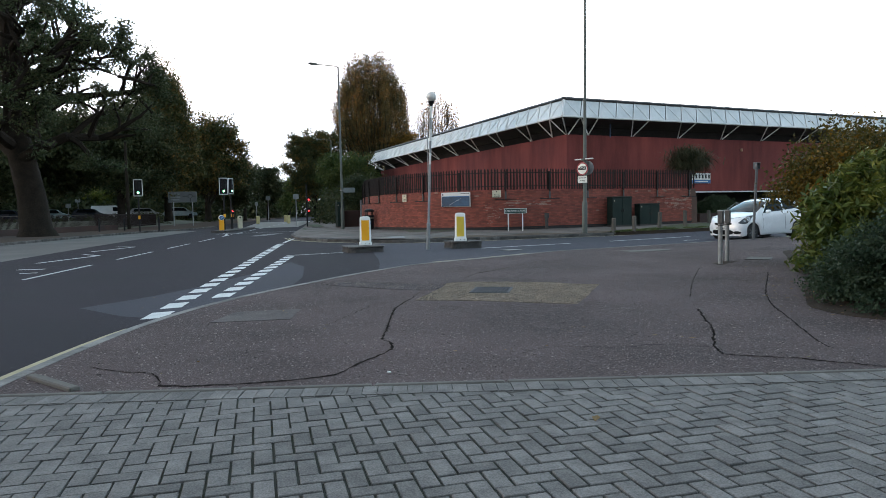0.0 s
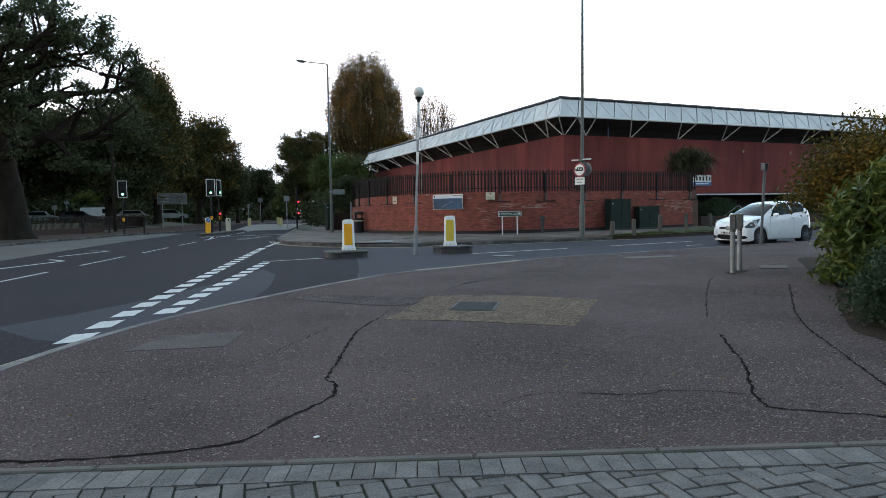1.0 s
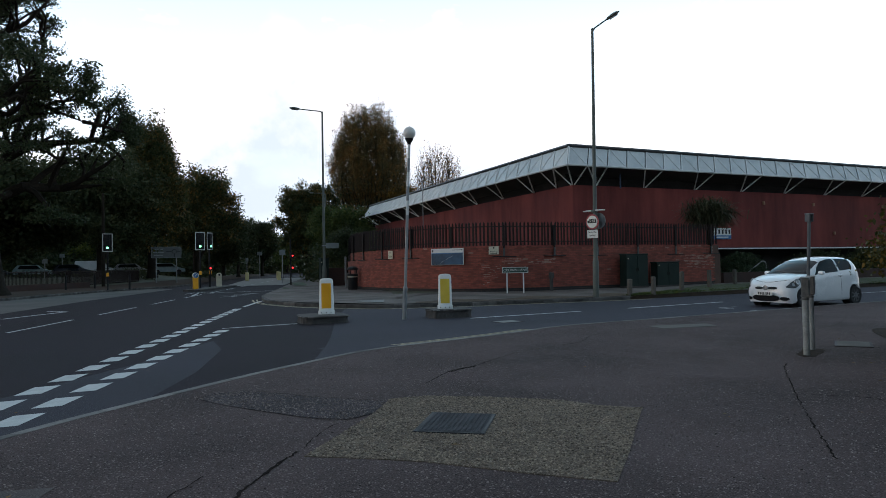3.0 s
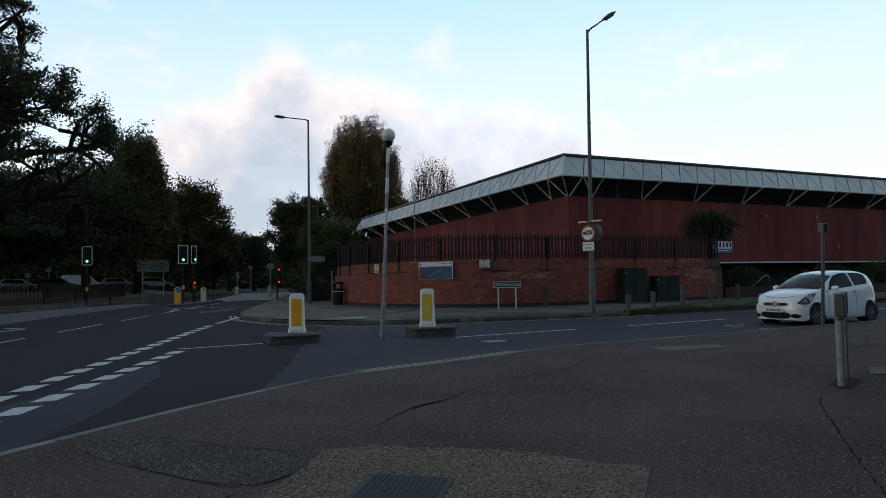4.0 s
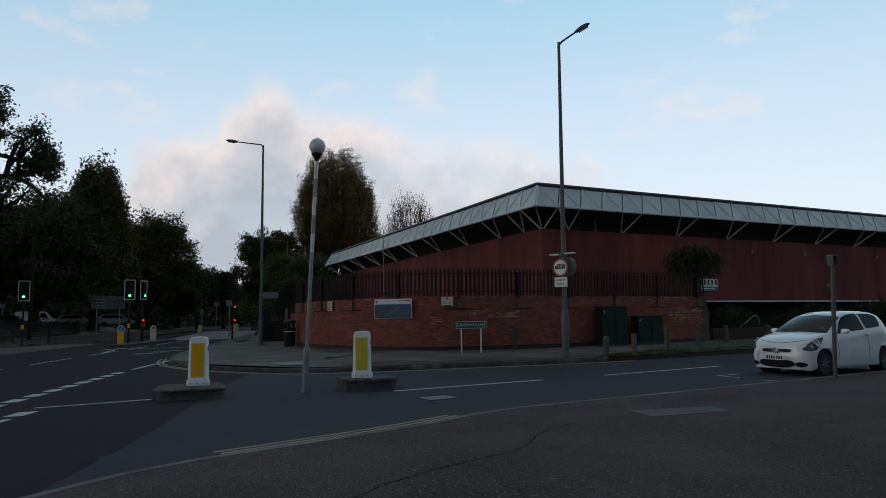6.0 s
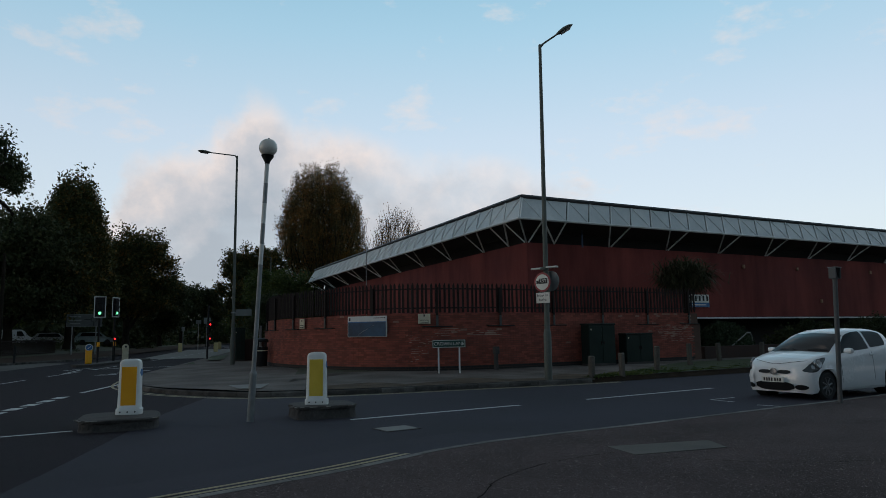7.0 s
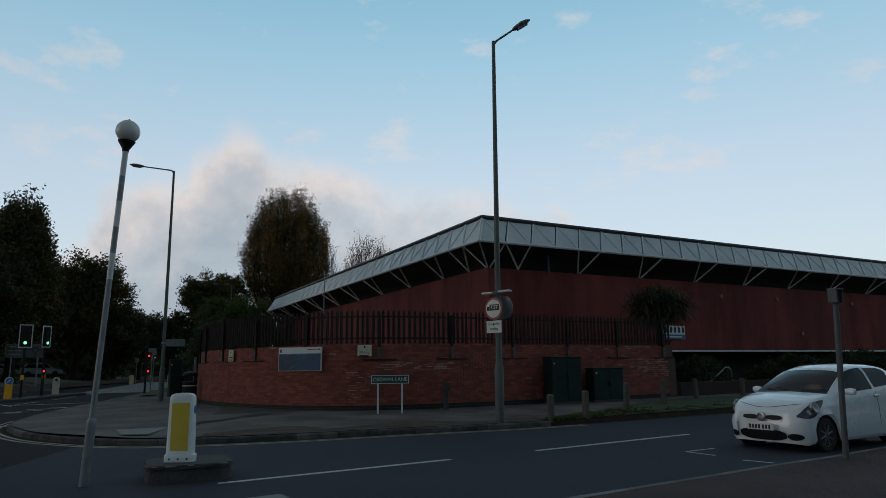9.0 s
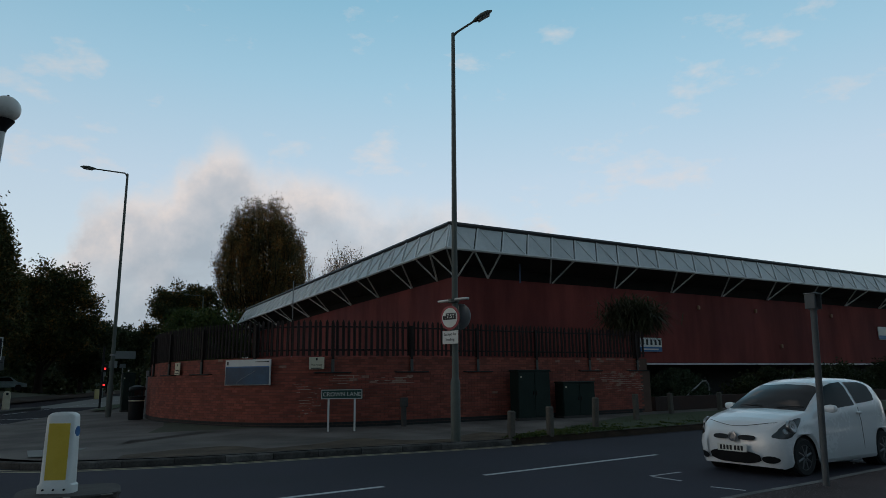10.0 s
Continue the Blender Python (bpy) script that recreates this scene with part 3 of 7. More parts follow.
def bar(b, a, c, w, z=0.004):
    a, c = Vector((*a, 0)), Vector((*c, 0))
    n = (c - a).normalized().cross(Vector((0, 0, 1))) * (w / 2)
    b.quad(*[(p.x, p.y, z) for p in (a + n, c + n, c - n, a - n)][::-1])
    return b


def sheared(b, a, c, v, z=0.004):
    """A bar between two ends whose ends run along v."""
    b.quad((a[0] - v[0], a[1] - v[1], z), (a[0] + v[0], a[1] + v[1], z), (c[0] + v[0], c[1] + v[1], z), (c[0] - v[0], c[1] - v[1], z))
    return b


b = B()
# give-way lines: two rows of short bars across the mouth of the side road
for p0, p1, n in (((0.35, 9.0), (4.3, 28.6), 22), ((1.22, 10.8), (3.55, 20.2), 11)):
    p0, p1 = Vector(p0), Vector(p1)
    d = (p1 - p0) / n
    for i in range(n):
        a = p0 + d * i
        c = a + d * 0.62
        sheared(b, a, c, (0.14, 0.015))
sheared(b, (4.5, 29.4), (5.5, 33.5), (0.07, 0.0))
marking("give_way_lines", b, "white broken give-way lines across the side road")
b = B()
bar(b, (3.45, 20.35), (5.25, 20.75), 0.1)
bar(b, (9.62, 19.9), (13.3, 20.47), 0.11)
bar(b, (15.1, 20.74), (19.4, 21.5), 0.11)
bar(b, (21.3, 21.85), (25.3, 22.5), 0.11)
bar(b, (27.3, 22.8), (31.3, 23.4), 0.11)
marking("centre_lines", b, "white centre lines of the side road")
b = B()
u = Vector((0.2, 0.98))
# worn remains of two lane arrows beside the lane line
ARROWS = [((-3.33, 21.7), (-2.1, 24.55), 0.16), ((-2.7, 25.7), (-2.1, 24.55), 0.14), ((-2.7, 27.45), (-1.44, 30.4), 0.16), ((-2.2, 31.2), (-1.44, 30.4), 0.14), ((-3.28, 19.27), (-2.67, 19.1), 0.18), ((-2.97, 17.9), (-2.6, 17.95), 0.14)]
for s in range(0, 12):
    a = Vector((-2.5, 16.1)) + u * (s * 6.0)
    bar(b, a, a + u * 3.9, 0.1)
for a, c, w in ARROWS:
    bar(b, a, c, w)
marking("main_road_lines", b, "worn white lane lines along the main road", mat=PAINT_WORN)
b = B()
for k in range(3):
    a = Vector((3.9 + 0.62 * k, 39.0 + k * 1.4))
    bar(b, a, a + Vector((0.9, 0.5)), 0.12)
    bar(b, a + Vector((0.9, 0.5)), a + Vector((0.2, 1.3)), 0.12)
bar(b, (2.6, 41.5), (2.9, 45.5), 0.14)
bar(b, (2.2, 45.0), (3.0, 47.0), 0.14)
bar(b, (3.7, 45.0), (3.0, 47.0), 0.14)
bar(b, (3.7, 45.8), (8.0, 46.6), 0.2)
marking("lane_arrows", b, "worn white arrows and zigzag on the road", mat=PAINT_WORN)
b = B()
for d0, d1 in ((-0.25, -0.17), (-0.42, -0.34)):
    ln = cut(near_kerb, along(near_kerb, 6.3, 14.55), along(near_kerb, 9.55, 15.94))
    ribbon(b, side(ln, d0 + 0.13), side(ln, d1 + 0.13), 0.079 + 0.056 * (d0 + 0.13), 0.079 + 0.056 * (d1 + 0.13))
    ln = cut(near_kerb, 20, along(near_kerb, 0.3, 8.1))
    if d0 > -0.3:
        ribbon(b, side(ln, d0), side(ln, d1), 0.004)
    ln = cut(far_kerb, along(far_kerb, 19.0, 24.8), along(far_kerb, 5.6, 35.0))
    ribbon(b, side(ln, d0), side(ln, d1), 0.004)
marking("yellow_lines", b, "worn yellow parking lines beside the kerbs", mat=PAINT_YELLOW)
b = B()
bar(b, (17.25, 19.35), (18.0, 19.45), 0.06)
bar(b, (17.25, 19.3), (17.3, 18.75), 0.06)
bar(b, (17.25, 18.15), (17.4, 17.7), 0.06)
marking("bay_marks", b, "thin white parking bay marks", mat=PAINT_WORN)
b = B()
b.add([(-11.3, 18, 0.003), (-5.3, 18, 0.003), (-4.4, 24, 0.003), (-3.4, 31, 0.003), (-2.0, 40, 0.003), (0.2, 51, 0.003), (1.2, 56, 0.003), (-0.5, 58.2, 0.003), (-3.0, 53.6, 0.003), (-5.2, 46.8, 0.003), (-7.4, 38.3, 0.003), (-9.9, 25.8, 0.003)], [tuple(range(12))])
setting("lay_by", b, CONCRETE_ROAD, "pale concrete lay-by along the main road", "road")
b = B()
b.quad((4.8, 60.5, 0.003), (9.6, 60.5, 0.003), (17, 98, 0.003), (9.5, 98, 0.003))
setting("pale_road_surface", b, PALE_ROAD, "pale resurfaced stretch of road beyond the signals", "road")
b = B()
side_poly = [(4.35, 13.15), (5.0, 15.4), (5.4, 17.0), (6.0, 19.8), (6.6, 22.6), (7.7, 26.3), (8.3, 25.2), (12, 24.5), (18, 24.5), (40, 27.2), (60, 29.7), (60, 24.2), (30, 19.6), (20.6, 18.0), (15.1, 17.1), (11.75, 16.6), (8.7, 15.7), (6.5, 14.85), (5.2, 14.1)]
b.add([(x, y, 0.002) for x, y in side_poly], [tuple(reversed(range(len(side_poly))))])
old_poly = [(-0.68, 10.56), (-0.03, 9.4), (0.4, 9.0), (0.75, 9.0), (1.5, 10.3), (2.3, 11.3), (2.9, 13.5), (3.3, 16.0), (3.2, 17.6), (2.1, 14.9), (0.9, 12.55), (0.04, 11.3)]
b.add([(x, y, 0.002) for x, y in old_poly], [tuple(range(len(old_poly)))])
setting("side_road_surface", b, ASPHALT_NEW, "smoother bluish asphalt of the side road", "road")


# added apron: lifts the road edge so the yellow lines clear the kerb
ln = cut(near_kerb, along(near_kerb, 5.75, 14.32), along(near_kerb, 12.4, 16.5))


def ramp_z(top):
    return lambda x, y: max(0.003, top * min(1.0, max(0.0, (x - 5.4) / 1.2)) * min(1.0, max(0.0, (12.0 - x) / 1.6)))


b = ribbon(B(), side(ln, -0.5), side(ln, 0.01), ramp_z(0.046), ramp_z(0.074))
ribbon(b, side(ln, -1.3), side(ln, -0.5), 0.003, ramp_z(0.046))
setting("added_road_apron", b, ASPHALT_NEW, "added asphalt apron lifting the road edge to the kerb", "road")

dirt = [q for q in cut(far_kerb, 0, length(far_kerb)) if 9.5 < q[0] < 40 and q[1] < 32]
rr = random.Random(61)
w0 = [0.14 + 0.08 * rr.random() for _ in dirt]
w1 = [1.0 + 0.5 * math.sin(i * 0.9) + 0.35 * rr.random() for i in range(len(dirt))]
la = [side(dirt, w)[i] for i, w in enumerate(w0)]
lb = [side(dirt, w)[i] for i, w in enumerate(w1)]
b = ribbon(B(), la, lb, lambda x, y: far_z(x, y) + 0.004)
setting("dirt_strip", b, DIRT, "brown dirt and trodden leaves along the kerb", "dirt")


# ---- near pavement: patches, cracks, covers ----
def patch(name, poly, z, mat, label, category="paving patch"):
    bb = B()
    bb.prism(poly, z - 0.01, z)
    return setting(name, bb, mat, label, category)


def crack(pts, w, z, seed):
    rng = random.Random(seed)
    line = smooth_line(pts, 0.05)
    line = [(x + rng.uniform(-0.011, 0.011), y + rng.uniform(-0.011, 0.011)) for x, y in line]
    ws = [w * rng.uniform(0.1, 0.5) for _ in line]
    n = len(line)
    l0, l1 = [], []
    for i, p in enumerate(line):
        a, c = line[max(i - 1, 0)], line[min(i + 1, n - 1)]
        t = Vector((c[0] - a[0], c[1] - a[1])).normalized()
        l0.append((p[0] + t.y * ws[i] / 2, p[1] - t.x * ws[i] / 2))
        l1.append((p[0] - t.y * ws[i] / 2, p[1] + t.x * ws[i] / 2))
    bb = ribbon(B(), l1, l0, z)
    return setting("crack", bb, CRACK, "ragged dark crack in the asphalt", "crack")


AGGREGATE_POLY = [(3.62, 8.43), (4.02, 8.2), (4.36, 7.97), (4.9, 7.45), (5.3, 7.11), (5.75, 7.62), (6.28, 8.26), (6.71, 8.76), (6.43, 8.98), (6.2, 9.4), (5.62, 9.82), (5.1, 10.12), (4.72, 10.14), (4.4, 9.55), (3.98, 8.95)]
patch("aggregate_patch", AGGREGATE_POLY, KN + 0.006, AGGREGATE, "rough buff exposed-aggregate concrete patch in the footway")
patch("pale_patch", [(1.0, 7.8), (1.86, 7.62), (2.09, 8.37), (1.33, 8.5)], KN + 0.005, PATCH, "pale smooth rectangular asphalt repair")
patch("concrete_slab", [(11.5, 14.55), (12.75, 14.45), (12.95, 14.95), (11.55, 15.15)], KN + 0.006, SLAB, "pale concrete slab set in the footway")
patch("leaf_mould", smooth_line([(7.3, 5.0), (7.45, 5.6), (8.1, 6.25), (9.1, 7.15), (10.5, 8.3), (11.7, 9.6), (13.2, 11.2), (15, 12.5), (15, 8), (12, 5), (9, 3), (7.6, 4.3), (7.3, 5.0)], 0.3)[:-1], KN + 0.005, MOULD, "dark leaf mould and soil under the bushes", "soil")
patch("post_soil", [(10.6, 10.5), (10.72, 10.42), (10.95, 10.56), (11.18, 10.68), (11.46, 10.88), (11.43, 11.08), (11.22, 11.07), (10.98, 10.88), (10.74, 10.74)], KN + 0.004, MOULD, "ragged patch of soil and moss round the posts", "soil")
patch("corner_grass", [(7.6, 44.2), (8.5, 44.6), (9.4, 48), (12.2, 61.6), (14.9, 78), (13.2, 74), (10.2, 60), (8.6, 51)], 0.175, GRASS, "tongue of grass by the crossing signal", "grass")
patch("corner_slab", [(8.2, 27.35), (8.35, 25.98), (8.85, 25.78), (9.3, 27.4)], 0.186, PALE_ROAD, "pale concrete slab by the corner")
DARK_POLY = [(2.9, 11.0), (3.15, 10.55), (3.4, 10.2), (3.7, 9.8), (3.9, 9.6), (4.14, 9.44), (4.38, 9.56), (4.55, 9.85), (4.66, 10.02), (4.3, 10.32), (4.02, 10.6), (3.7, 10.95), (3.4, 11.22), (3.1, 11.26)]
patch("dark_patch", DARK_POLY, KN + 0.004, DARK_PATCH, "dark bluish strip of older asphalt repair")
crack([(2.95, 11.05), (3.4, 11.24), (4.02, 10.62), (4.66, 10.04), (4.7, 9.86), (4.42, 9.6), (4.14, 9.43), (3.87, 9.6), (3.34, 10.28)], 0.03, KN + 0.006, 14)
manhole = thing("manhole_cover", 4.95, 8.9, KN + 0.006, -32, "dark metal utility cover in a concrete patch", "manhole cover")
part("frame", B().cbox((0, 0, 0.003), (0.58, 0.7, 0.012), 0.004), BLACK_PLASTIC, manhole)
part("lid", B().cbox((0, 0, 0.007), (0.52, 0.64, 0.012), 0.004), surf("cover_steel", (0.028, 0.028, 0.032), (0.075, 0.077, 0.085), 0.8, 3, 60, 0.6, 0.6, spec=0.2), manhole)
stud = B().cbox((0, 0, 0.014), (0.026, 0.026, 0.006), 0.002).mesh("stud")
stud.materials.append(bpy.data.materials["cover_steel"])
for i in range(13):
    for j in range(16):
        ob = new("stud", stud)
        ob.parent = manhole
        ob.matrix_basis = pose(-0.234 + 0.039 * i, -0.2925 + 0.039 * j, 0, 0, 0, 45)
cover = thing("utility_cover", 12.35, 11.15, KN, 40, "square concrete utility cover in the footway", "manhole cover")
part("frame", B().cbox((0, 0, 0.003), (0.74, 0.5, 0.014), 0.004), STEEL_BLACK, cover)
part("lid", B().cbox((0, 0, 0.007), (0.66, 0.43, 0.014), 0.004), SLAB, cover)
drain = thing("manhole_cover", 9.98, 18.44, 0.0, 10, "pale square road cover in the side road", "manhole cover")
part("frame", B().cbox((0, 0, 0.003), (0.62, 0.5, 0.012), 0.004), STEEL_BLACK, drain)
part("lid", B().cbox((0, 0, 0.007), (0.54, 0.42, 0.012), 0.004), PALE_ROAD, drain)


ZC = KN + 0.003
crack([(0.6, 5.05), (0.84, 4.94), (1.21, 4.85), (1.64, 4.81), (1.85, 4.86), (2.06, 5.11), (2.43, 5.5), (2.52, 5.84), (2.5, 6.0), (2.7, 6.55), (2.87, 7.04), (3.0, 7.4), (3.18, 7.88), (3.26, 8.03), (3.6, 8.6)], 0.075, ZC, 1)
crack([(3.65, 8.66), (3.95, 9.23), (4.45, 9.6)], 0.03, ZC, 11)
crack([(0.08, 5.91), (0.27, 5.68), (0.54, 5.46), (0.61, 5.07)], 0.035, ZC, 8)
crack([(6.28, 6.1), (5.92, 5.61), (5.6, 5.14), (5.23, 4.71), (4.99, 4.44), (4.86, 4.23), (4.83, 4.15)], 0.07, ZC, 3)
crack([(4.83, 4.15), (4.91, 4.07), (5.02, 3.97), (5.13, 3.88), (5.24, 3.8), (5.3, 3.68), (5.56, 3.34)], 0.06, ZC, 12)
crack([(3.41, 4.9), (3.67, 5.0), (3.95, 4.9), (4.35, 4.69), (4.49, 4.73), (4.66, 4.65), (4.83, 4.53), (4.94, 4.4)], 0.028, ZC, 4)
crack([(10.2, 8.85), (8.87, 7.6), (7.98, 6.76), (7.2, 5.9), (6.63, 5.15), (5.93, 4.24), (5.77, 3.95)], 0.055, ZC, 5)
crack([(6.88, 6.93), (7.59, 7.74), (8.36, 8.58), (9.49, 9.76), (9.98, 10.2)], 0.04, ZC, 6)
crack([(8.48, 8.64), (8.72, 8.43), (8.88, 8.25), (8.95, 7.97), (9.25, 7.68)], 0.05, ZC, 7)
crack([(5.32, 10.82), (5.89, 11.52), (6.21, 11.69), (7.47, 12.73), (8.89, 13.4), (9.53, 14.08), (10.4, 14.6), (11.4, 14.8)], 0.045, ZC, 2)
crack([(2.2, 7.07), (2.38, 7.36), (2.62, 7.71), (2.96, 8.25)], 0.03, ZC, 9)
crack([(5.85, 11.45), (6.05, 11.62), (6.3, 11.72)], 0.16, ZC, 13)
crack([(11.6, 14.4), (12.6, 13.5), (14.2, 13.2), (16.5, 14.6)], 0.03, ZC, 10)


# ---- main building ----
C0 = Vector((21.75, 34.72, 0))         # brick corner
DR = Vector((1.0, 0.082, 0)).normalized()   # along the right-hand front
DL = Vector((-0.05, 1.0, 0)).normalized()   # along the left-hand front
LR, LL = 62.0, 35.5
Z_WALL, Z_LOW, Z_TOP = 5.56, 6.45, 7.5


def corner(out_r, out_l, z):
    """The corner moved out from the two fronts."""
    nr, nl = Vector((DR.y, -DR.x, 0)), Vector((-DL.y, DL.x, 0))
    # solve for the meeting point of the two shifted lines
    a = np.array([[nr.x, nr.y], [nl.x, nl.y]])
    s = np.linalg.solve(a, [out_r, out_l])
    return Vector((C0.x + s[0], C0.y + s[1], z))


NR, NL = Vector((DR.y, -DR.x, 0)), Vector((-DL.y, DL.x, 0))
hall = thing("sports_hall", C0.x, C0.y, 0.0, 0, "large red brick hall with white sloping eaves panels on struts", "building")


def loc(p):
    return Vector(p) - Vector((C0.x, C0.y, 0))


b = B()
WB = 2.15  # underside of the brick on the right-hand front
far_r, far_l = C0 + DR * LR, C0 + DL * LL


def slab(bb, p, q, n, z0, z1):
    """An upright slab from p to q, its thickness along n."""
    vs = [loc(p) + Vector((0, 0, z0)), loc(q) + Vector((0, 0, z0)), loc(q) + n + Vector((0, 0, z0)), loc(p) + n + Vector((0, 0, z0))]
    vs += [v + Vector((0, 0, z1 - z0)) for v in vs]
    return bb.add(vs, [(3, 2, 1, 0), (4, 5, 6, 7), (0, 1, 5, 4), (1, 2, 6, 5), (2, 3, 7, 6), (3, 0, 4, 7)])


HALL_BRICK = surf("hall_brick", (0.145, 0.031, 0.029), (0.24, 0.057, 0.047), 0.88, 0.3, 22, 0.35, 0.4, spec=0.25)
slab(b, C0, far_r, -NR * 0.35, WB, Z_WALL)
streaks(HALL_BRICK, 0.62, 1.12)
part("wall", b, HALL_BRICK, hall)
part("wall", slab(B(), C0 - NR * 0.35, far_l, -NL * 0.35, 0.0, Z_WALL), HALL_BRICK, hall)
part("recess_wall", slab(B(), C0 - NR * 2.2 + DR * 0.5, far_r - NR * 2.2, -NR * 0.2, 0.0, Z_WALL), DARK, hall, "dark sheet for the glazed ground floor and its shade")
part("lintel_strip", slab(B(), C0 + DR * 4 + NR * 0.02, far_r + NR * 0.02, -NR * 0.2, WB - 0.1, WB - 0.02), WHITE_STEEL, hall, "white strip along the brick's lower edge")
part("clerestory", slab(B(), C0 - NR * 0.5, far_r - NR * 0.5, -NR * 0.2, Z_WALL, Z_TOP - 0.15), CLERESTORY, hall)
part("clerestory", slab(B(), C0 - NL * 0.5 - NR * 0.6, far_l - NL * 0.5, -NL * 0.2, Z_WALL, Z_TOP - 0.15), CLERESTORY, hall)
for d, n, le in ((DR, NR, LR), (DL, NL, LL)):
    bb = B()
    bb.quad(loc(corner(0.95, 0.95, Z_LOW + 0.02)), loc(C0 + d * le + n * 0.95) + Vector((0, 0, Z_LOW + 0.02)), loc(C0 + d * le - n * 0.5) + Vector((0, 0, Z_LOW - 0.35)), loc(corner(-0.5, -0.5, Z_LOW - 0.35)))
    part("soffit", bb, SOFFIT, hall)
# eaves panels lean back from the gutter line to the roof edge
OUT_LOW, OUT_TOP = 1.05, 0.62
for d, n, le, step in ((DR, NR, LR, 1.243), (DL, NL, LL, 1.243)):
    k, s = 0, 0.0
    cl, ct = loc(corner(OUT_LOW, OUT_LOW, Z_LOW)), loc(corner(OUT_TOP, OUT_TOP, Z_TOP))
    el, et = loc(C0 + d * le + n * OUT_LOW) + Vector((0, 0, Z_LOW)), loc(C0 + d * le + n * OUT_TOP) + Vector((0, 0, Z_TOP))
    if d is DL:
        el, et = el + d * 0.9, et - d * 0.2
    m = int(le / step)
    back = -n * 0.06
    for i in range(m):
        bb = B()
        f0, f1 = i / m + 0.0006, (i + 1) / m - 0.0006
        q = [cl.lerp(el, f0), cl.lerp(el, f1), ct.lerp(et, f1), ct.lerp(et, f0)]
        bb.add(q + [v + back for v in q], [(0, 1, 2, 3), (7, 6, 5, 4), (0, 4, 5, 1), (1, 5, 6, 2), (2, 6, 7, 3), (3, 7, 4, 0)] if d is DR else [(3, 2, 1, 0), (4, 5, 6, 7), (1, 5, 4, 0), (2, 6, 5, 1), (3, 7, 6, 2), (0, 4, 7, 3)])
        part("eaves_panel", bb, PALE_PANEL, hall)
        o = n * 0.02
        part("rib", B().tube([cl.lerp(el, f0) + o, ct.lerp(et, f0) + o], 0.03, 6), RIB_WHITE, hall)
        part("brace", B().tube([cl.lerp(el, f1) + o, ct.lerp(et, f0) + o], 0.019, 5), RIB_WHITE, hall)
    part("gutter", B().tube([cl, el], 0.06, 6), WHITE_STEEL, hall)
    part("roof_edge", B().tube([ct + Vector((0, 0, 0.03)), et + Vector((0, 0, 0.03))], 0.1, 6), ROOF_EDGE, hall, "dark roof edge trim")
    # struts in pairs from the wall head to the gutter, every third rib
    j = 0
    while j < m:
        s = j * le / m
        foot = (loc(C0 + d * (s - 0.28 if d is DR else s + 0.1) + n * 0.06) if j else loc(corner(0.06, 0.06, 0))) + Vector((0, 0, Z_WALL))
        part("strut", B().tube([foot, cl.lerp(el, j / m)], 0.036, 6), WHITE_STEEL, hall)
        part("strut", B().tube([foot + d * 0.12, cl.lerp(el, min((j + 1) / m, 1))], 0.036, 6), WHITE_STEEL, hall)
        j += 1 if j == 0 else 3
        if j == 1:
            foot = loc(C0 + d * 1.5 + n * 0.06) + Vector((0, 0, Z_WALL))
            part("strut", B().tube([foot, cl.lerp(el, 1 / m)], 0.04, 6), WHITE_STEEL, hall)
            part("strut", B().tube([foot, cl.lerp(el, 2.0 / m)], 0.04, 6), WHITE_STEEL, hall)
            j = 4 if d is DR else 3
b = B()
tops = [loc(corner(OUT_TOP, OUT_TOP, Z_TOP)), loc(C0 + DR * LR + NR * OUT_TOP) + Vector((0, 0, Z_TOP)), loc(C0 + DR * LR + DL * LL) + Vector((0, 0, Z_TOP + 0.3)), loc(C0 + DL * LL + NL * OUT_TOP) + Vector((0, 0, Z_TOP))]
b.quad(*tops)
part("roof", b, ROOF_EDGE, hall)


# ---- retaining wall with its fence ----
wall_line = smooth_line([(11.75, 45.0), (11.2, 42.2), (10.85, 39.0), (11.05, 36.0), (11.8, 33.4), (12.75, 31.5), (13.9, 30.2), (15.4, 29.55), (17.5, 29.4), (20.5, 29.7), (24.0, 30.05), (27.5, 30.4)], 0.35)
W_TOP, W_LEDGE = 2.17, 1.72
wall = tagged(new("wall_retaining"), "curved red brick retaining wall with whitened patches and a black base", "wall", "", "structure")
b = B()
o1, o2 = side(wall_line, 0.02), side(wall_line, -0.33)
ribbon(b, o2, o1, W_LEDGE - 0.01)
ribbon(b, o1, o1, -0.1, W_LEDGE - 0.01)
part("mortar_core", b, MORTAR, wall)
b = B()
u1, u2 = side(wall_line, -0.08), side(wall_line, -0.33)
ribbon(b, u1, u1, W_LEDGE - 0.02, W_TOP - 0.005)
ribbon(b, u2, u1, W_TOP - 0.005)
ribbon(b, u2, u2, 0.0, W_TOP - 0.005)
part("mortar_core", b, MORTAR, wall)


# ---- street furniture ----
BOWL = surf("dull_lamp_bowl", (0.16, 0.16, 0.155), (0.24, 0.24, 0.23), 0.35, 3, 30, 0.3, 0.0)


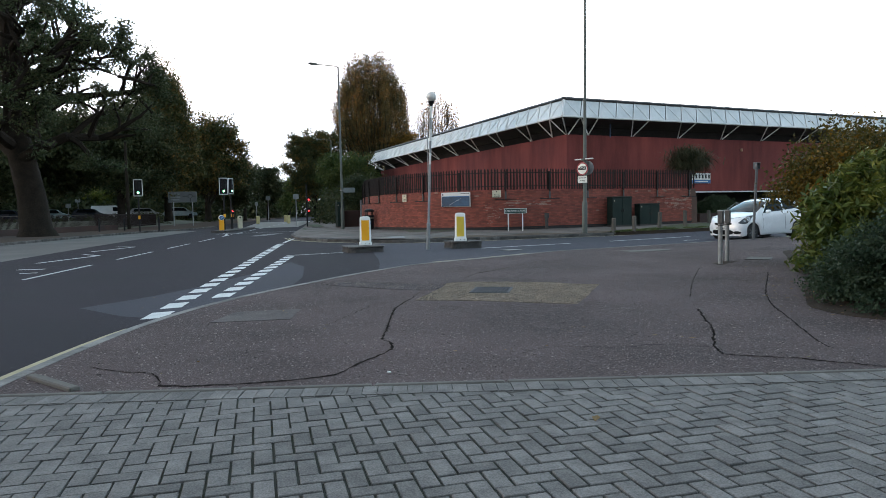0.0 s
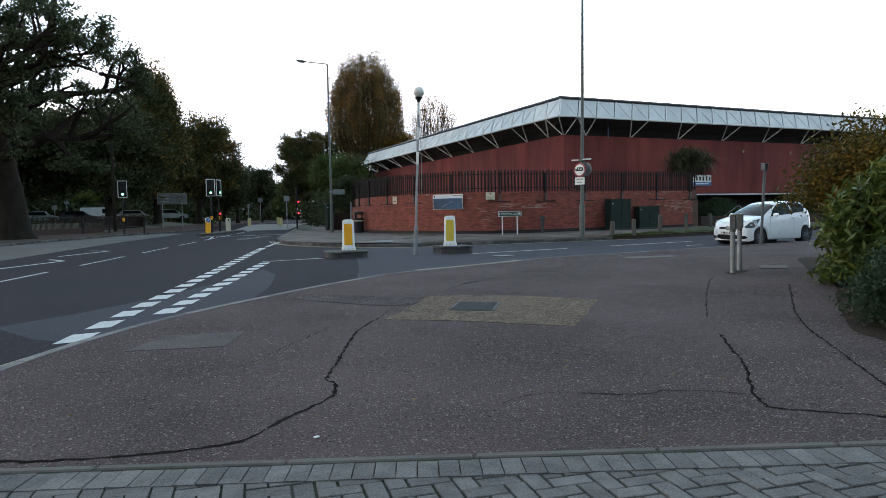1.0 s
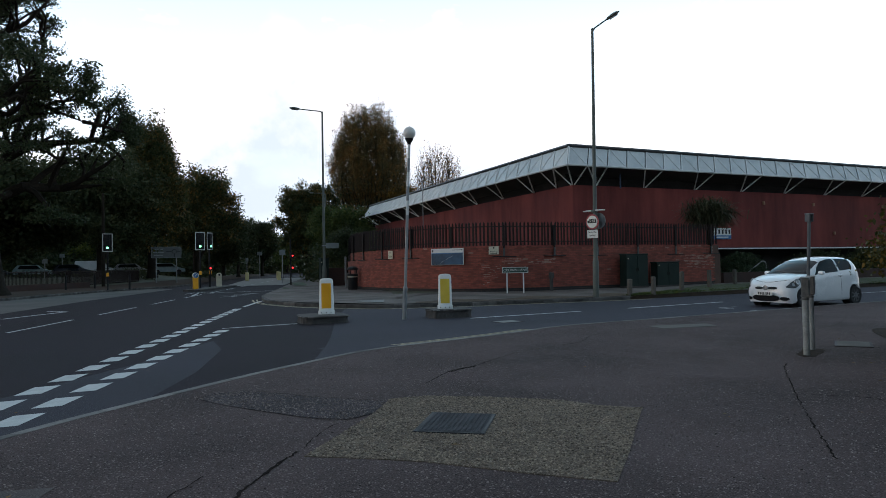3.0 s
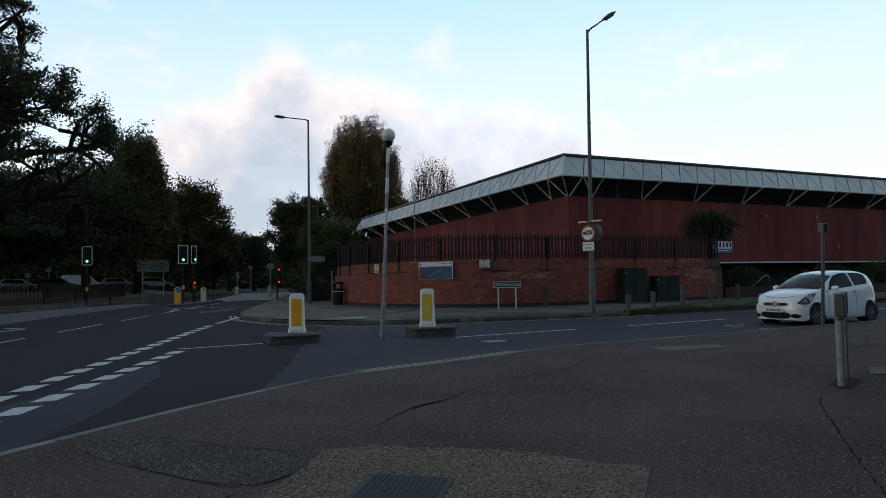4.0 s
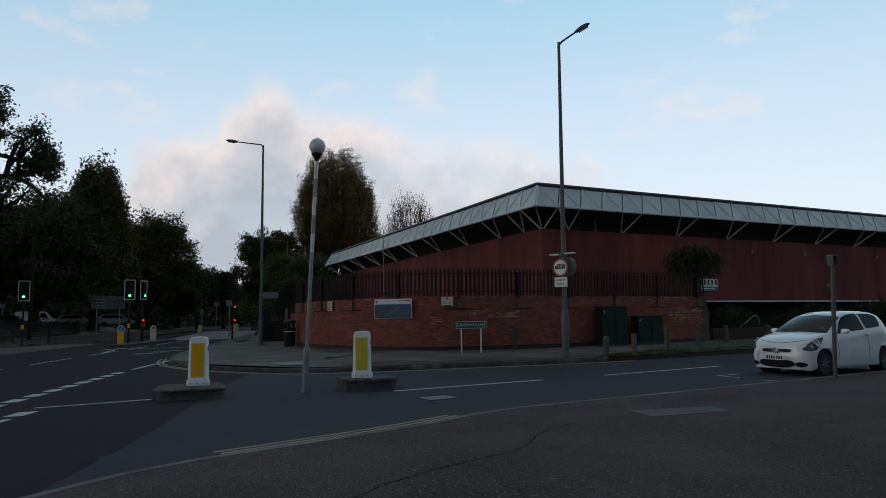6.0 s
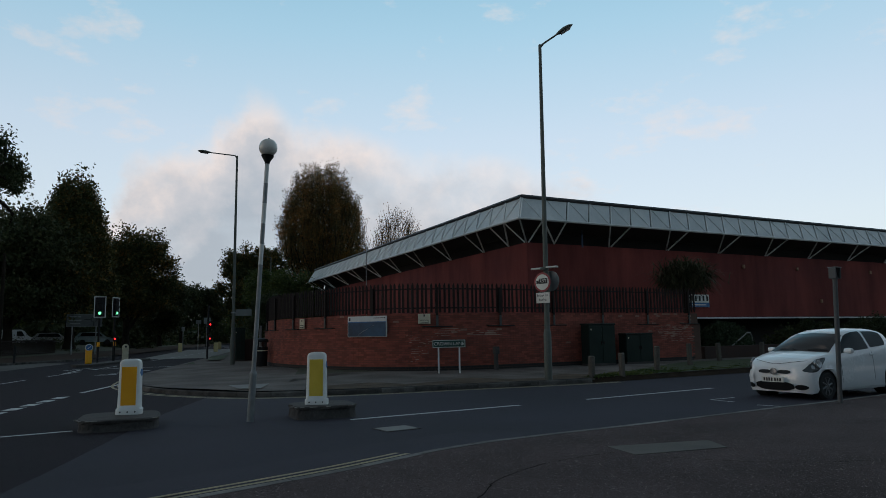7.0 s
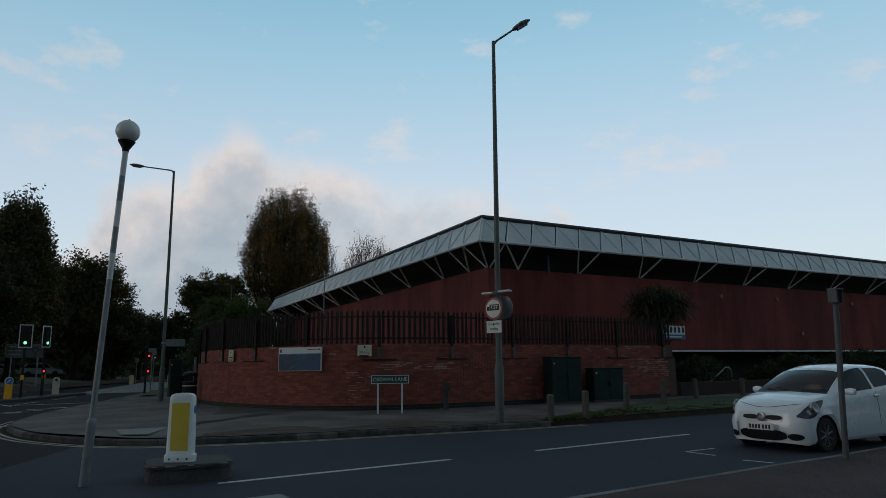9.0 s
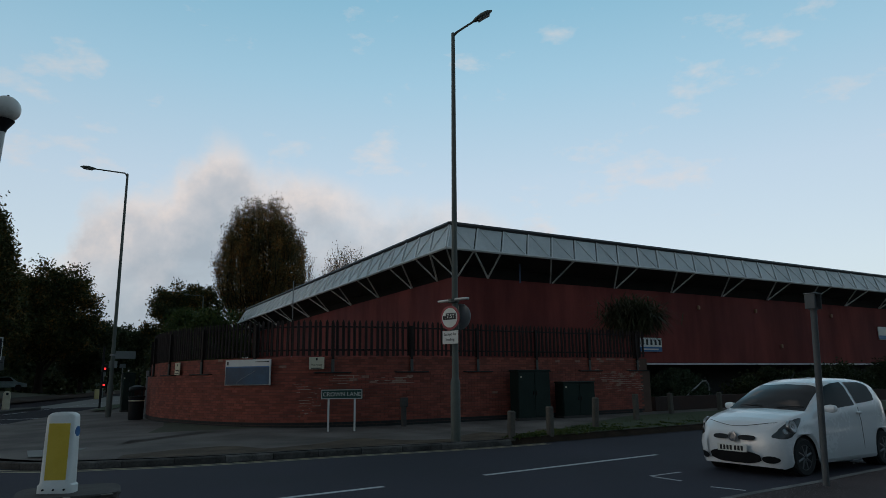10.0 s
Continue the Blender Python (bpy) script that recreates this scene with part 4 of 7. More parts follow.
def lamp_column(x, y, z, h, arm, yaw, label, rake=0.15, r=0.085, head_len=0.55, lean=0.0):
    """A tapered steel column with a bracket arm and lantern; yaw is the way the arm points."""
    t = thing("street_lamp", x, y, z, yaw, label, "street lamp", ry=lean)
    part("base", B().lathe([(r * 1.5, -0.05), (r * 1.5, 1.25), (r * 1.05, 1.4)], 14), COLUMN, t, smooth=True)
    part("column", B().lathe([(r * 1.05, 1.4), (r * 0.95, 3.5), (r * 0.62, h), (0.01, h + 0.03)], 14), COLUMN, t, smooth=True)
    part("arm", B().tube([(0, 0, h - 0.08), (0.1, 0, h + 0.03), (arm, 0, h + rake)], [r * 0.55, r * 0.42, r * 0.36], 8), COLUMN, t, smooth=True)
    m = Matrix.Rotation(-math.atan2(rake, arm), 3, "Y")
    b = B()
    c = Vector((arm, 0, h + rake)) + Vector((arm, 0, rake)).normalized() * head_len * 0.42
    n = 12
    rings = [(-0.5, 0.03, 0.03), (-0.35, 0.085, 0.06), (0.0, 0.125, 0.085), (0.3, 0.11, 0.065), (0.5, 0.035, 0.02)]
    vs, fs = [], []
    for px, wy, hz in rings:
        vs += [c + m @ Vector((px * head_len, wy * math.cos(2 * math.pi * k / n), hz * math.sin(2 * math.pi * k / n) * (1 if math.sin(2 * math.pi * k / n) > 0 else 0.7))) for k in range(n)]
    for i in range(len(rings) - 1):
        fs += [(i * n + k, (i + 1) * n + k, (i + 1) * n + (k + 1) % n, i * n + (k + 1) % n) for k in range(n)]
    fs += [tuple(range(n)), tuple(reversed(range((len(rings) - 1) * n, len(rings) * n)))]
    b.add(vs, fs)
    head = part("lantern", b, COLUMN, t, "grey lantern head", True)
    part("bowl", B().cbox(c + m @ Vector((0.01, 0, -0.055)), (head_len * 0.6, 0.16, 0.03), 0.012, m=m), BOWL, head, "dull clear lamp bowl")
    return t


lampA = lamp_column(16.72, 24.95, 0.16, 9.95, 0.55, -28, "tall grey-green street lamp column with a short raked arm", 0.33, 0.074, 0.56, 0.5)
lampB = lamp_column(9.55, 41.1, 0.16, 9.98, 1.25, 172, "tall grey-green street lamp column with a level arm", 0.12, 0.074, 0.6)
wp = thing("utility_pole", -4.6, 66.6, 0.1, 0, "tall plain dark wooden pole before the trees", "pole")
part("pole", B().lathe([(0.15, -0.05), (0.13, 4.0), (0.1, 7.85), (0.02, 7.9)], 12), BARK, wp, smooth=True)
lamp_column(17.2, 83.0, 0.1, 10.0, 1.4, 180, "distant grey street lamp by the road", 0.1, 0.08)


def bollard(x, y, z, h, face, label, rz):
    t = thing("traffic_bollard", x, y, z, rz, label, "traffic bollard")
    w, d = 0.36, 0.19
    b = B()
    # rounded slab, slightly tapering, with a flared foot
    n = 20
    prof = [(0.0, 1.16), (0.09, 1.16), (0.11, 1.04), (0.5, 1.0), (h - 0.05, 0.95), (h - 0.015, 0.9), (h, 0.74)]
    vs, fs = [], []
    for zz, s in prof:
        for k in range(n):
            a = 2 * math.pi * (k + 0.5) / n
            cx, sy = math.cos(a), math.sin(a)
            e = 0.38
            px = w / 2 * s * math.copysign(abs(cx) ** e, cx)
            arch = 0.035 * (1 - (2 * px / w) ** 2) if zz > h - 0.06 else 0.0
            vs.append((px, d / 2 * s * math.copysign(abs(sy) ** e, sy), zz + arch))
    for i in range(len(prof) - 1):
        fs += [(i * n + k, i * n + (k + 1) % n, (i + 1) * n + (k + 1) % n, (i + 1) * n + k) for k in range(n)]
    fs += [tuple(reversed(range(n))), tuple(range((len(prof) - 1) * n, len(prof) * n))]
    part("shell", b.add(vs, fs), WHITE_PLASTIC, t, smooth=True)
    for sgn in (-1, 1):
        part("reflective_face", B().cbox((0, sgn * (d / 2 * 0.985), 0.16 + (h - 0.27) / 2), (w * 0.68, 0.012, h - 0.25), 0.004), face, t, "flat yellow reflective panel")
    part("side_disc", B().cyl((w / 2 * 0.94, 0, h - 0.2), (w / 2 * 0.99, 0, h - 0.2), 0.062, n=18), SIGN_BLUE, t, "small blue disc on the narrow side")
    for k in (-0.12, 0, 0.12):
        part("bolt", B().cyl((k, -d / 2 * 1.1, 0.045), (k, -d / 2 * 1.1 - 0.02, 0.045), 0.012, n=8), BLACK_PLASTIC, t)
    return t


STONE_CHIP = surf("chipped_concrete_edge", (0.16, 0.15, 0.135), (0.30, 0.285, 0.26), 0.92, 6, 40, 0.5, 0.6, depth=0.01, spec=0.15)


def plinth(x, y, sx, sy, h, rz, seed):
    """A low block with a crumbling cap that overhangs its dirty sides."""
    rng = random.Random(seed)
    t = thing("traffic_island", x, y, 0, rz, "low crumbling dark concrete traffic island plinth", "traffic island", "islands of the crossing")
    n = 40
    unit = []
    for k in range(n):
        a = 2 * math.pi * k / n
        cx, sn = math.cos(a), math.sin(a)
        unit.append((sx / 2 * math.copysign(abs(cx) ** 0.42, cx), sy / 2 * math.copysign(abs(sn) ** 0.42, sn)))

    def block(rows):
        vs = []
        for f, z, jit in rows:
            for px, py in unit:
                r = f * rng.uniform(1 - jit, 1 + jit)
                vs.append((px * r, py * r, z + rng.uniform(-jit, jit) * 0.25))
        fs = [(i * n + k, i * n + (k + 1) % n, (i + 1) * n + (k + 1) % n, (i + 1) * n + k) for i in range(len(rows) - 1) for k in range(n)]
        fs.append(tuple(range((len(rows) - 1) * n, len(rows) * n)))
        return B().add(vs, fs)
    part("block", block([(1.0, -0.02, 0.0), (0.975, 0.04, 0.02), (0.955, h - 0.055, 0.02), (0.94, h - 0.05, 0.01)]), STONE, t, "dirty dark concrete sides")
    part("cap", block([(0.93, h - 0.06, 0.0), (0.995, h - 0.055, 0.025), (1.0, h - 0.02, 0.03), (0.97, h, 0.012)]), STONE, t, "ragged weathered top slab")
    for k in range(9):
        px, py = unit[(n * 3 // 4 - 10 + k * 2 + rng.randint(0, 1)) % n]
        if rng.random() < 0.75:
            part("chipped_edge", B().cbox((px * 0.985, py * 0.99, h - 0.012), (rng.uniform(0.05, 0.17), rng.uniform(0.02, 0.05), 0.014), 0.005, rng.uniform(-8, 8)), STONE_CHIP, t)
    return t


plinth(5.93, 20.95, 1.22, 1.3, 0.19, 0, 1)
plinth(9.3, 20.7, 1.15, 1.0, 0.23, 0, 2)
bollard(6.06, 21.08, 0.19, 0.9, YELLOW_FACE, "white plastic bollard with an orange-yellow panel", -14)
bollard(9.18, 20.62, 0.23, 0.91, surf("pale_yellow_face", (0.74, 0.50, 0.05), (0.82, 0.58, 0.08), 0.45, 3, 40, 0.3, 0.05), "white plastic bollard with a pale yellow panel", -20)

beacon = thing("crossing_beacon", 8.0, 20.53, 0.0, 0, "leaning black-and-white banded beacon with an opal globe", "beacon", rx=0.0, ry=2.6)
part("base_sleeve", B().lathe([(0.062, -0.03), (0.06, 0.78), (0.064, 0.8), (0.064, 0.83), (0.042, 0.88)], 14), GALV, beacon, smooth=True)
for i in range(10):
    z0, z1 = 0.88 + i * 0.375, 0.88 + (i + 1) * 0.375
    part("band", B().cyl((0, 0, z0), (0, 0, z1), 0.039, n=14), GALV if i % 2 == 0 or i < 4 else WHITE_STEEL, beacon, smooth=True)
part("cup", B().lathe([(0.045, 4.62), (0.05, 4.66), (0.11, 4.76), (0.12, 4.78)], 16), BLACK_PLASTIC, beacon, smooth=True)
part("globe", B().lathe([(0.166 * math.sin(math.pi * k / 14) + 0.001, 4.93 - 0.166 * math.cos(math.pi * k / 14)) for k in range(15)], 24), OPAL, beacon, "opal plastic globe", True)
part("finial", B().lathe([(0.016, 5.09), (0.016, 5.11), (0.004, 5.12)], 10), BLACK_PLASTIC, beacon)

sign_pole = thing("sign_pole", 18.19, 17.1, KN, 0, "dull grey steel pole with a small open box at its top", "pole", ry=1.6, rx=1.6)
POLE = surf("dull_pole_paint", (0.055, 0.059, 0.063), (0.105, 0.109, 0.113), 0.6, 4, 50, 0.5, 0.2)
part("post", B().cyl((0, 0, -0.02), (0, 0, 2.5), 0.042, n=14), POLE, sign_pole, smooth=True)
part("collar", B().cyl((0, 0, 2.3), (0, 0, 2.335), 0.06, n=14), POLE, sign_pole)
box = part("sign_box", B().cbox((-0.09, -0.02, 2.41), (0.02, 0.15, 0.2), 0.004).cbox((0.04, -0.02, 2.41), (0.02, 0.15, 0.2), 0.004).cbox((-0.025, 0.05, 2.41), (0.12, 0.012, 0.2), 0.003), POLE, sign_pole, "small open-sided metal box")
part("box_lid", B().cbox((-0.025, -0.02, 2.518), (0.17, 0.17, 0.014), 0.004), GALV, box)

STUB_BOX = surf("rusty_grey_box", (0.05, 0.048, 0.046), (0.13, 0.12, 0.11), 0.7, 9, 60, 0.5, 0.3)
POST_WHITE = surf("stained_white_post", (0.16, 0.16, 0.155), (0.33, 0.33, 0.32), 0.75, 7, 60, 0.5, 0.3)
for px, py, lean in ((10.78, 10.6, -1.5), (11.3, 10.97, -0.5)):
    stub = thing("short_post", px, py, KN, 38, "short stained white post with a rusty grey box", "post", "pair of short posts", ry=lean)
    part("post", B().cyl((0, 0, -0.02), (0, 0, 1.03), 0.042, n=14), POST_WHITE, stub, smooth=True)
    bx = part("head_box", B().cbox((0, -0.01, 0.93), (0.165, 0.1, 0.26), 0.012), STUB_BOX, stub, "small rusty grey box")
    part("lid", B().cbox((0, -0.01, 1.068), (0.185, 0.12, 0.016), 0.005), POST_WHITE, bx)
    part("strap", B().cyl((0, 0, 0.76), (0, 0, 0.785), 0.05, n=14), STUB_BOX, stub)


# ---- signals ----
def signal(x, y, z, lit, rz, label, h=3.85, second=False):
    t = thing("traffic_light", x, y, z, rz, label, "traffic light")
    part("pole", B().cyl((0, 0, -0.02), (0, 0, h - 1.1), 0.057, n=12), BLACK_PLASTIC, t)
    part("control_box", B().cbox((0, -0.09, 1.05), (0.16, 0.12, 0.26), 0.015), YELLOW_FACE, t, "small yellow push-button unit")
    board = part("backing_board", B().cbox((0, -0.04, h - 0.62), (0.62, 0.03, 1.2), 0.008), BLACK_PLASTIC, t)
    b = B()
    for c, s in (((0, -0.06, h - 0.025), (0.62, 0.012, 0.05)), ((0, -0.06, h - 1.215), (0.62, 0.012, 0.05)), ((-0.29, -0.06, h - 0.62), (0.05, 0.012, 1.14)), ((0.29, -0.06, h - 0.62), (0.05, 0.012, 1.14))):
        b.box(c, s)
    part("border", b, WHITE_STEEL, board, "white reflective border")
    for i, zz in enumerate((h - 0.26, h - 0.62, h - 0.98)):
        head = part("lamp_unit", B().cbox((0, -0.1, zz), (0.3, 0.12, 0.33), 0.02), BLACK_PLASTIC, t)
        on = {"green": 2, "red": 0}[lit] == i
        part("lens", B().cyl((0, -0.15, zz), (0, -0.175, zz), 0.082 if on else 0.105, n=18), (GREEN_LAMP if lit == "green" else RED_LAMP) if on else BLACK_PLASTIC, head)
        b = B()
        b.tube([(0.118 * math.cos(a), -0.23, zz + 0.118 * math.sin(a)) for a in [math.pi * (k / 8 * 1.2 - 0.1) for k in range(9)]], 0.012, 4)
        part("visor", b, BLACK_PLASTIC, head)
    return t


signal(-2.88, 54.4, 0.12, "green", 4, "black traffic light with a white border showing green")
signal(3.05, 52.4, 0.12, "green", 6, "black traffic light with a white border showing green on the island")
signal(3.68, 55.2, 0.12, "green", 52, "black traffic light turned aside on the island", 3.95)
pole = thing("crossing_signal", 9.05, 51.7, 0.13, 6, "dark crossing signal post showing two red lamps", "traffic light")
part("pole", B().cyl((0, 0, -0.02), (0, 0, 3.3), 0.057, n=10), BLACK_PLASTIC, pole)
for zz in (1.3, 2.15):
    u = part("lamp_unit", B().cbox((0.1, -0.1, zz), (0.26, 0.16, 0.34), 0.02), BLACK_PLASTIC, pole)
    part("lens", B().cyl((0.1, -0.18, zz - 0.02), (0.1, -0.2, zz - 0.02), 0.055, n=14), RED_LAMP, u)
pole = thing("crossing_signal", 3.75, 55.0, 0.12, 6, "short dark post with one red lamp on the island", "traffic light")
part("pole", B().cyl((0, 0, -0.02), (0, 0, 1.7), 0.05, n=10), BLACK_PLASTIC, pole)
u = part("lamp_unit", B().cbox((0, -0.08, 1.35), (0.2, 0.14, 0.26), 0.02), BLACK_PLASTIC, pole)
part("lens", B().cyl((0, -0.15, 1.36), (0, -0.165, 1.36), 0.06, n=14), RED_LAMP, u)

b = B()
isl = smooth_line([(2.0, 49.6), (2.3, 48.9), (3.0, 49.0), (5.6, 57.8), (5.4, 59.4), (4.5, 59.2), (2.0, 49.6)], 0.5)
b.prism(isl[:-1][::-1], -0.05, 0.12)
setting("island_main_road", b, STONE, "raised grey traffic island in the main road", "traffic island")
kl = thing("keep_left_bollard", 2.75, 50.5, 0.12, 10, "orange-yellow bollard with a round blue arrow sign", "traffic bollard")
part("shell", B().cbox((0, 0, 0.42), (0.34, 0.22, 0.84), 0.04), YELLOW_FACE, kl)
part("top", B().cyl((0, -0.11, 0.9), (0, 0.11, 0.9), 0.19, n=20), WHITE_PLASTIC, kl)
part("sign_disc", B().cyl((0, -0.12, 0.9), (0, -0.135, 0.9), 0.16, n=20), SIGN_BLUE, kl, "blue disc with a white arrow")
part("arrow", B().box((0, -0.138, 0.9), (0.035, 0.006, 0.2), m=Matrix.Rotation(radians(45), 3, "Y")), SIGN_WHITE, kl)
wbm = thing("traffic_bollard", 4.35, 55.7, 0.12, 12, "cream rounded traffic bollard on the island", "traffic bollard")
part("shell", B().cbox((0, 0, 0.42), (0.36, 0.2, 0.84), 0.04), SIGN_CREAM, wbm)
part("top", B().cyl((0, -0.1, 0.84), (0, 0.1, 0.84), 0.18, n=20), SIGN_CREAM, wbm)
part("mark", B().cyl((0, -0.11, 0.86), (0, -0.12, 0.86), 0.07, n=14), INK, wbm, "dark round mark")


# ---- trees ----
def tree(x, y, z, h, rad, low, trunk, mat, label, seed, n_leaf=16000, leaf=0.26, limbs=14, clump=0.75, squash=1.0, shape="round", lean=(0, 0), name="tree", stretch=(1, 1, 0.7)):
    """A tapered, forking trunk with limbs, and a crown of many small leaves gathered in clumps round the twigs."""
    rng = random.Random(seed)
    nr = np.random.RandomState(seed)
    t = thing(name, x, y, z, 0, label, "tree")
    b = B()
    tips = []
    cz = (low + h) / 2
    ch = (h - low) / 2

    def width(zz):
        f = (zz - low) / max(h - low, 0.1)
        if shape == "column":
            return rad * (0.72 + 0.28 * math.sin(math.pi * min(max(f, 0), 1) ** 0.8)) * (1.0 if f < 0.85 else max(0.12, (1.0 - f) / 0.15))
        if shape == "cone":
            return rad * max(0.1, 1.05 - f)
        return rad * math.sqrt(max(0.02, 1 - (2 * f - 1) ** 2)) * squash

    top = h * (0.8 if shape != "column" else 0.93)
    path = [(lean[0] * s + rng.uniform(-1, 1) * 0.12 * s * rad * 0.3, lean[1] * s + rng.uniform(-1, 1) * 0.12 * s * rad * 0.3, top * s) for s in (0, 0.04, 0.12, 0.3, 0.5, 0.7, 0.88, 1.0)]
    b.tube(path, [trunk * k for k in (1.5, 1.12, 1.0, 0.85, 0.62, 0.4, 0.22, 0.08)], 10)
    for i in range(limbs):
        f = (i + rng.random()) / limbs
        z0 = low * 0.75 + (top - low * 0.75) * f * 0.9
        k = z0 / top * 7
        s = z0 / top
        p0 = Vector((lean[0] * s, lean[1] * s, z0))
        a = i * 2.4 + rng.uniform(-0.5, 0.5)
        zt = min(z0 + rng.uniform(0.15, 0.45) * (h - z0) * (1.6 if shape == "column" else 1.0), h * 0.97)
        reach = width(zt) * rng.uniform(0.7, 0.98)
        p3 = Vector((lean[0] * s + reach * math.cos(a), lean[1] * s + reach * math.sin(a), zt))
        mid = p0.lerp(p3, 0.45) + Vector((rng.uniform(-0.1, 0.1) * rad, rng.uniform(-0.1, 0.1) * rad, 0.08 * (zt - z0) + rng.uniform(-0.05, 0.15) * rad))
        r0 = trunk * (0.5 - 0.34 * f)
        b.tube([p0, p0.lerp(mid, 0.5) + Vector((0, 0, 0.03 * rad)), mid, mid.lerp(p3, 0.55), p3], [r0, r0 * 0.8, r0 * 0.6, r0 * 0.35, r0 * 0.12], 6, False)
        for q in (p0.lerp(mid, 0.75), mid, mid.lerp(p3, 0.4), mid.lerp(p3, 0.75), p3):
            tips.append(q)
            for _ in range(3):
                e = q + Vector((rng.gauss(0, 1), rng.gauss(0, 1), rng.gauss(0.25, 0.8))) * rad * 0.2
                w = width(min(max(e.z, low), h))
                rr = math.hypot(e.x - lean[0] * s, e.y - lean[1] * s)
                if rr > w:
                    e.x, e.y = lean[0] * s + (e.x - lean[0] * s) * w / rr, lean[1] * s + (e.y - lean[1] * s) * w / rr
                e.z = min(max(e.z, low * 0.9), h)
                b.tube([q, q.lerp(e, 0.5) + Vector((0, 0, 0.04 * rad)), e], [r0 * 0.22, r0 * 0.14, r0 * 0.05], 4, False)
                tips.append(e)
    part("trunk", b, BARK, t, smooth=True)
    if n_leaf:
        part("crown", foliage(np.array([list(p) for p in tips]), n_leaf, clump, leaf, nr, stretch), mat, t)
    return t


def foliage(tips, n, clump, leaf, nr, stretch=(1, 1, 0.7), wide=0.3):
    """n small pointed leaves round the given twig ends."""
    c = tips[nr.randint(0, len(tips), n)]
    # clumps of different fullness
    p = c + np.clip(nr.normal(0, 1, (n, 3)), -1.7, 1.7) * clump * np.array(stretch) * (0.45 + 0.55 * nr.rand(n, 1))
    a = nr.normal(0, 1, (n, 3))
    a /= np.linalg.norm(a, axis=1)[:, None]
    c2 = nr.normal(0, 1, (n, 3))
    u = np.cross(a, c2)
    u /= np.linalg.norm(u, axis=1)[:, None]
    s = leaf * (0.6 + 0.8 * nr.rand(n, 1))
    v = np.empty((n, 4, 3))
    v[:, 0] = p - a * s * 0.55
    v[:, 1] = p + u * s * wide + a * s * 0.05
    v[:, 2] = p + a * s * 0.55
    v[:, 3] = p - u * s * wide + a * s * 0.05
    b = B()
    b.v = [tuple(q) for q in v.reshape(-1, 3).tolist()]
    b.f = [(4 * i, 4 * i + 1, 4 * i + 2, 4 * i + 3) for i in range(n)]
    return b


def old_oak(x, y, z, h, rad, seed, n_leaf=100000, leaf=0.19):
    """A thick trunk, long bending limbs, and leaves in flat pads round the ends of the boughs."""
    rng = random.Random(seed)
    nr = np.random.RandomState(seed)
    t = thing("tree", x, y, z, 0, "huge old oak with a thick dark trunk and long bending limbs", "tree")
    b = B()
    b.tube([(1.0, 0, -0.1), (0.95, 0, 0.5), (0.8, 0.05, 2.5), (0.2, 0.1, 6), (0.1, 0.1, 10), (0.0, 0.0, 14), (0.3, 0.2, h - 2)], [1.25, 0.95, 0.82, 0.75, 0.55, 0.35, 0.1], 14)
    pads = []

    def full(p):
        """Whole sprays of the crown are thin or bare."""
        return math.sin(p.x * 1.15 + 0.6 * p.z) * math.sin(p.y * 0.9 + 1.3) * math.cos(p.z * 1.6 + 0.5 * p.x) > -0.17

    def bough(p, d, ln, r, level):
        pts, q = [p], p
        for i in range(4):
            d = (d + Vector((rng.gauss(0, 0.28), rng.gauss(0, 0.28), rng.gauss(0.06, 0.2)))).normalized()
            q = q + d * ln / 4
            flat = math.hypot(q.x, q.y)
            lim = rad * math.sqrt(max(0.05, 1 - ((q.z - 0.5 * h) / (0.54 * h)) ** 2))
            if flat > lim:
                q = Vector((q.x * lim / flat, q.y * lim / flat, q.z))
            q.z = min(max(q.z, 4.2), h)
            pts.append(q)
        if level == 2 and not full(pts[3]):
            return
        b.tube(pts, [r, r * 0.85, r * 0.7, r * 0.5, r * 0.12], 8 if level == 0 else 5, False)
        if level > 0 and full(pts[4]):
            pads.append(pts[4])
        if level == 2:
            pads.extend([pts[2], pts[3], pts[4]])
            return
        for k in range(6 if level == 0 else 5):
            f = rng.uniform(0.3, 1.0)
            i = min(int(f * 4), 3)
            c = pts[i].lerp(pts[i + 1], f * 4 - i)
            out2 = (d + Vector((rng.gauss(0, 0.75), rng.gauss(0, 0.75), rng.gauss(0.1, 0.4)))).normalized()
            bough(c, out2, ln * rng.uniform(0.38, 0.58), r * 0.5, level + 1)

    for i in range(20):
        z0 = 4.6 + (h - 8.0) * i / 19
        a = i * 2.4 + rng.uniform(-0.4, 0.4)
        rise = rng.uniform(0.0, 0.45) + 0.45 * i / 19
        bough(Vector((0, 0, z0)), Vector((math.cos(a), math.sin(a), rise)).normalized(), rad * rng.uniform(0.85, 1.1) * (1.0 - 0.2 * i / 19), 0.40 - 0.012 * i, 0)
    part("trunk", b, BARK, t, smooth=True)
    pads = [p for p in pads if full(p)]
    part("crown", foliage(np.array([list(p) for p in pads]), n_leaf, 0.36, leaf, nr, (1.2, 1.2, 0.6)), LEAF_OAK, t)
    return t


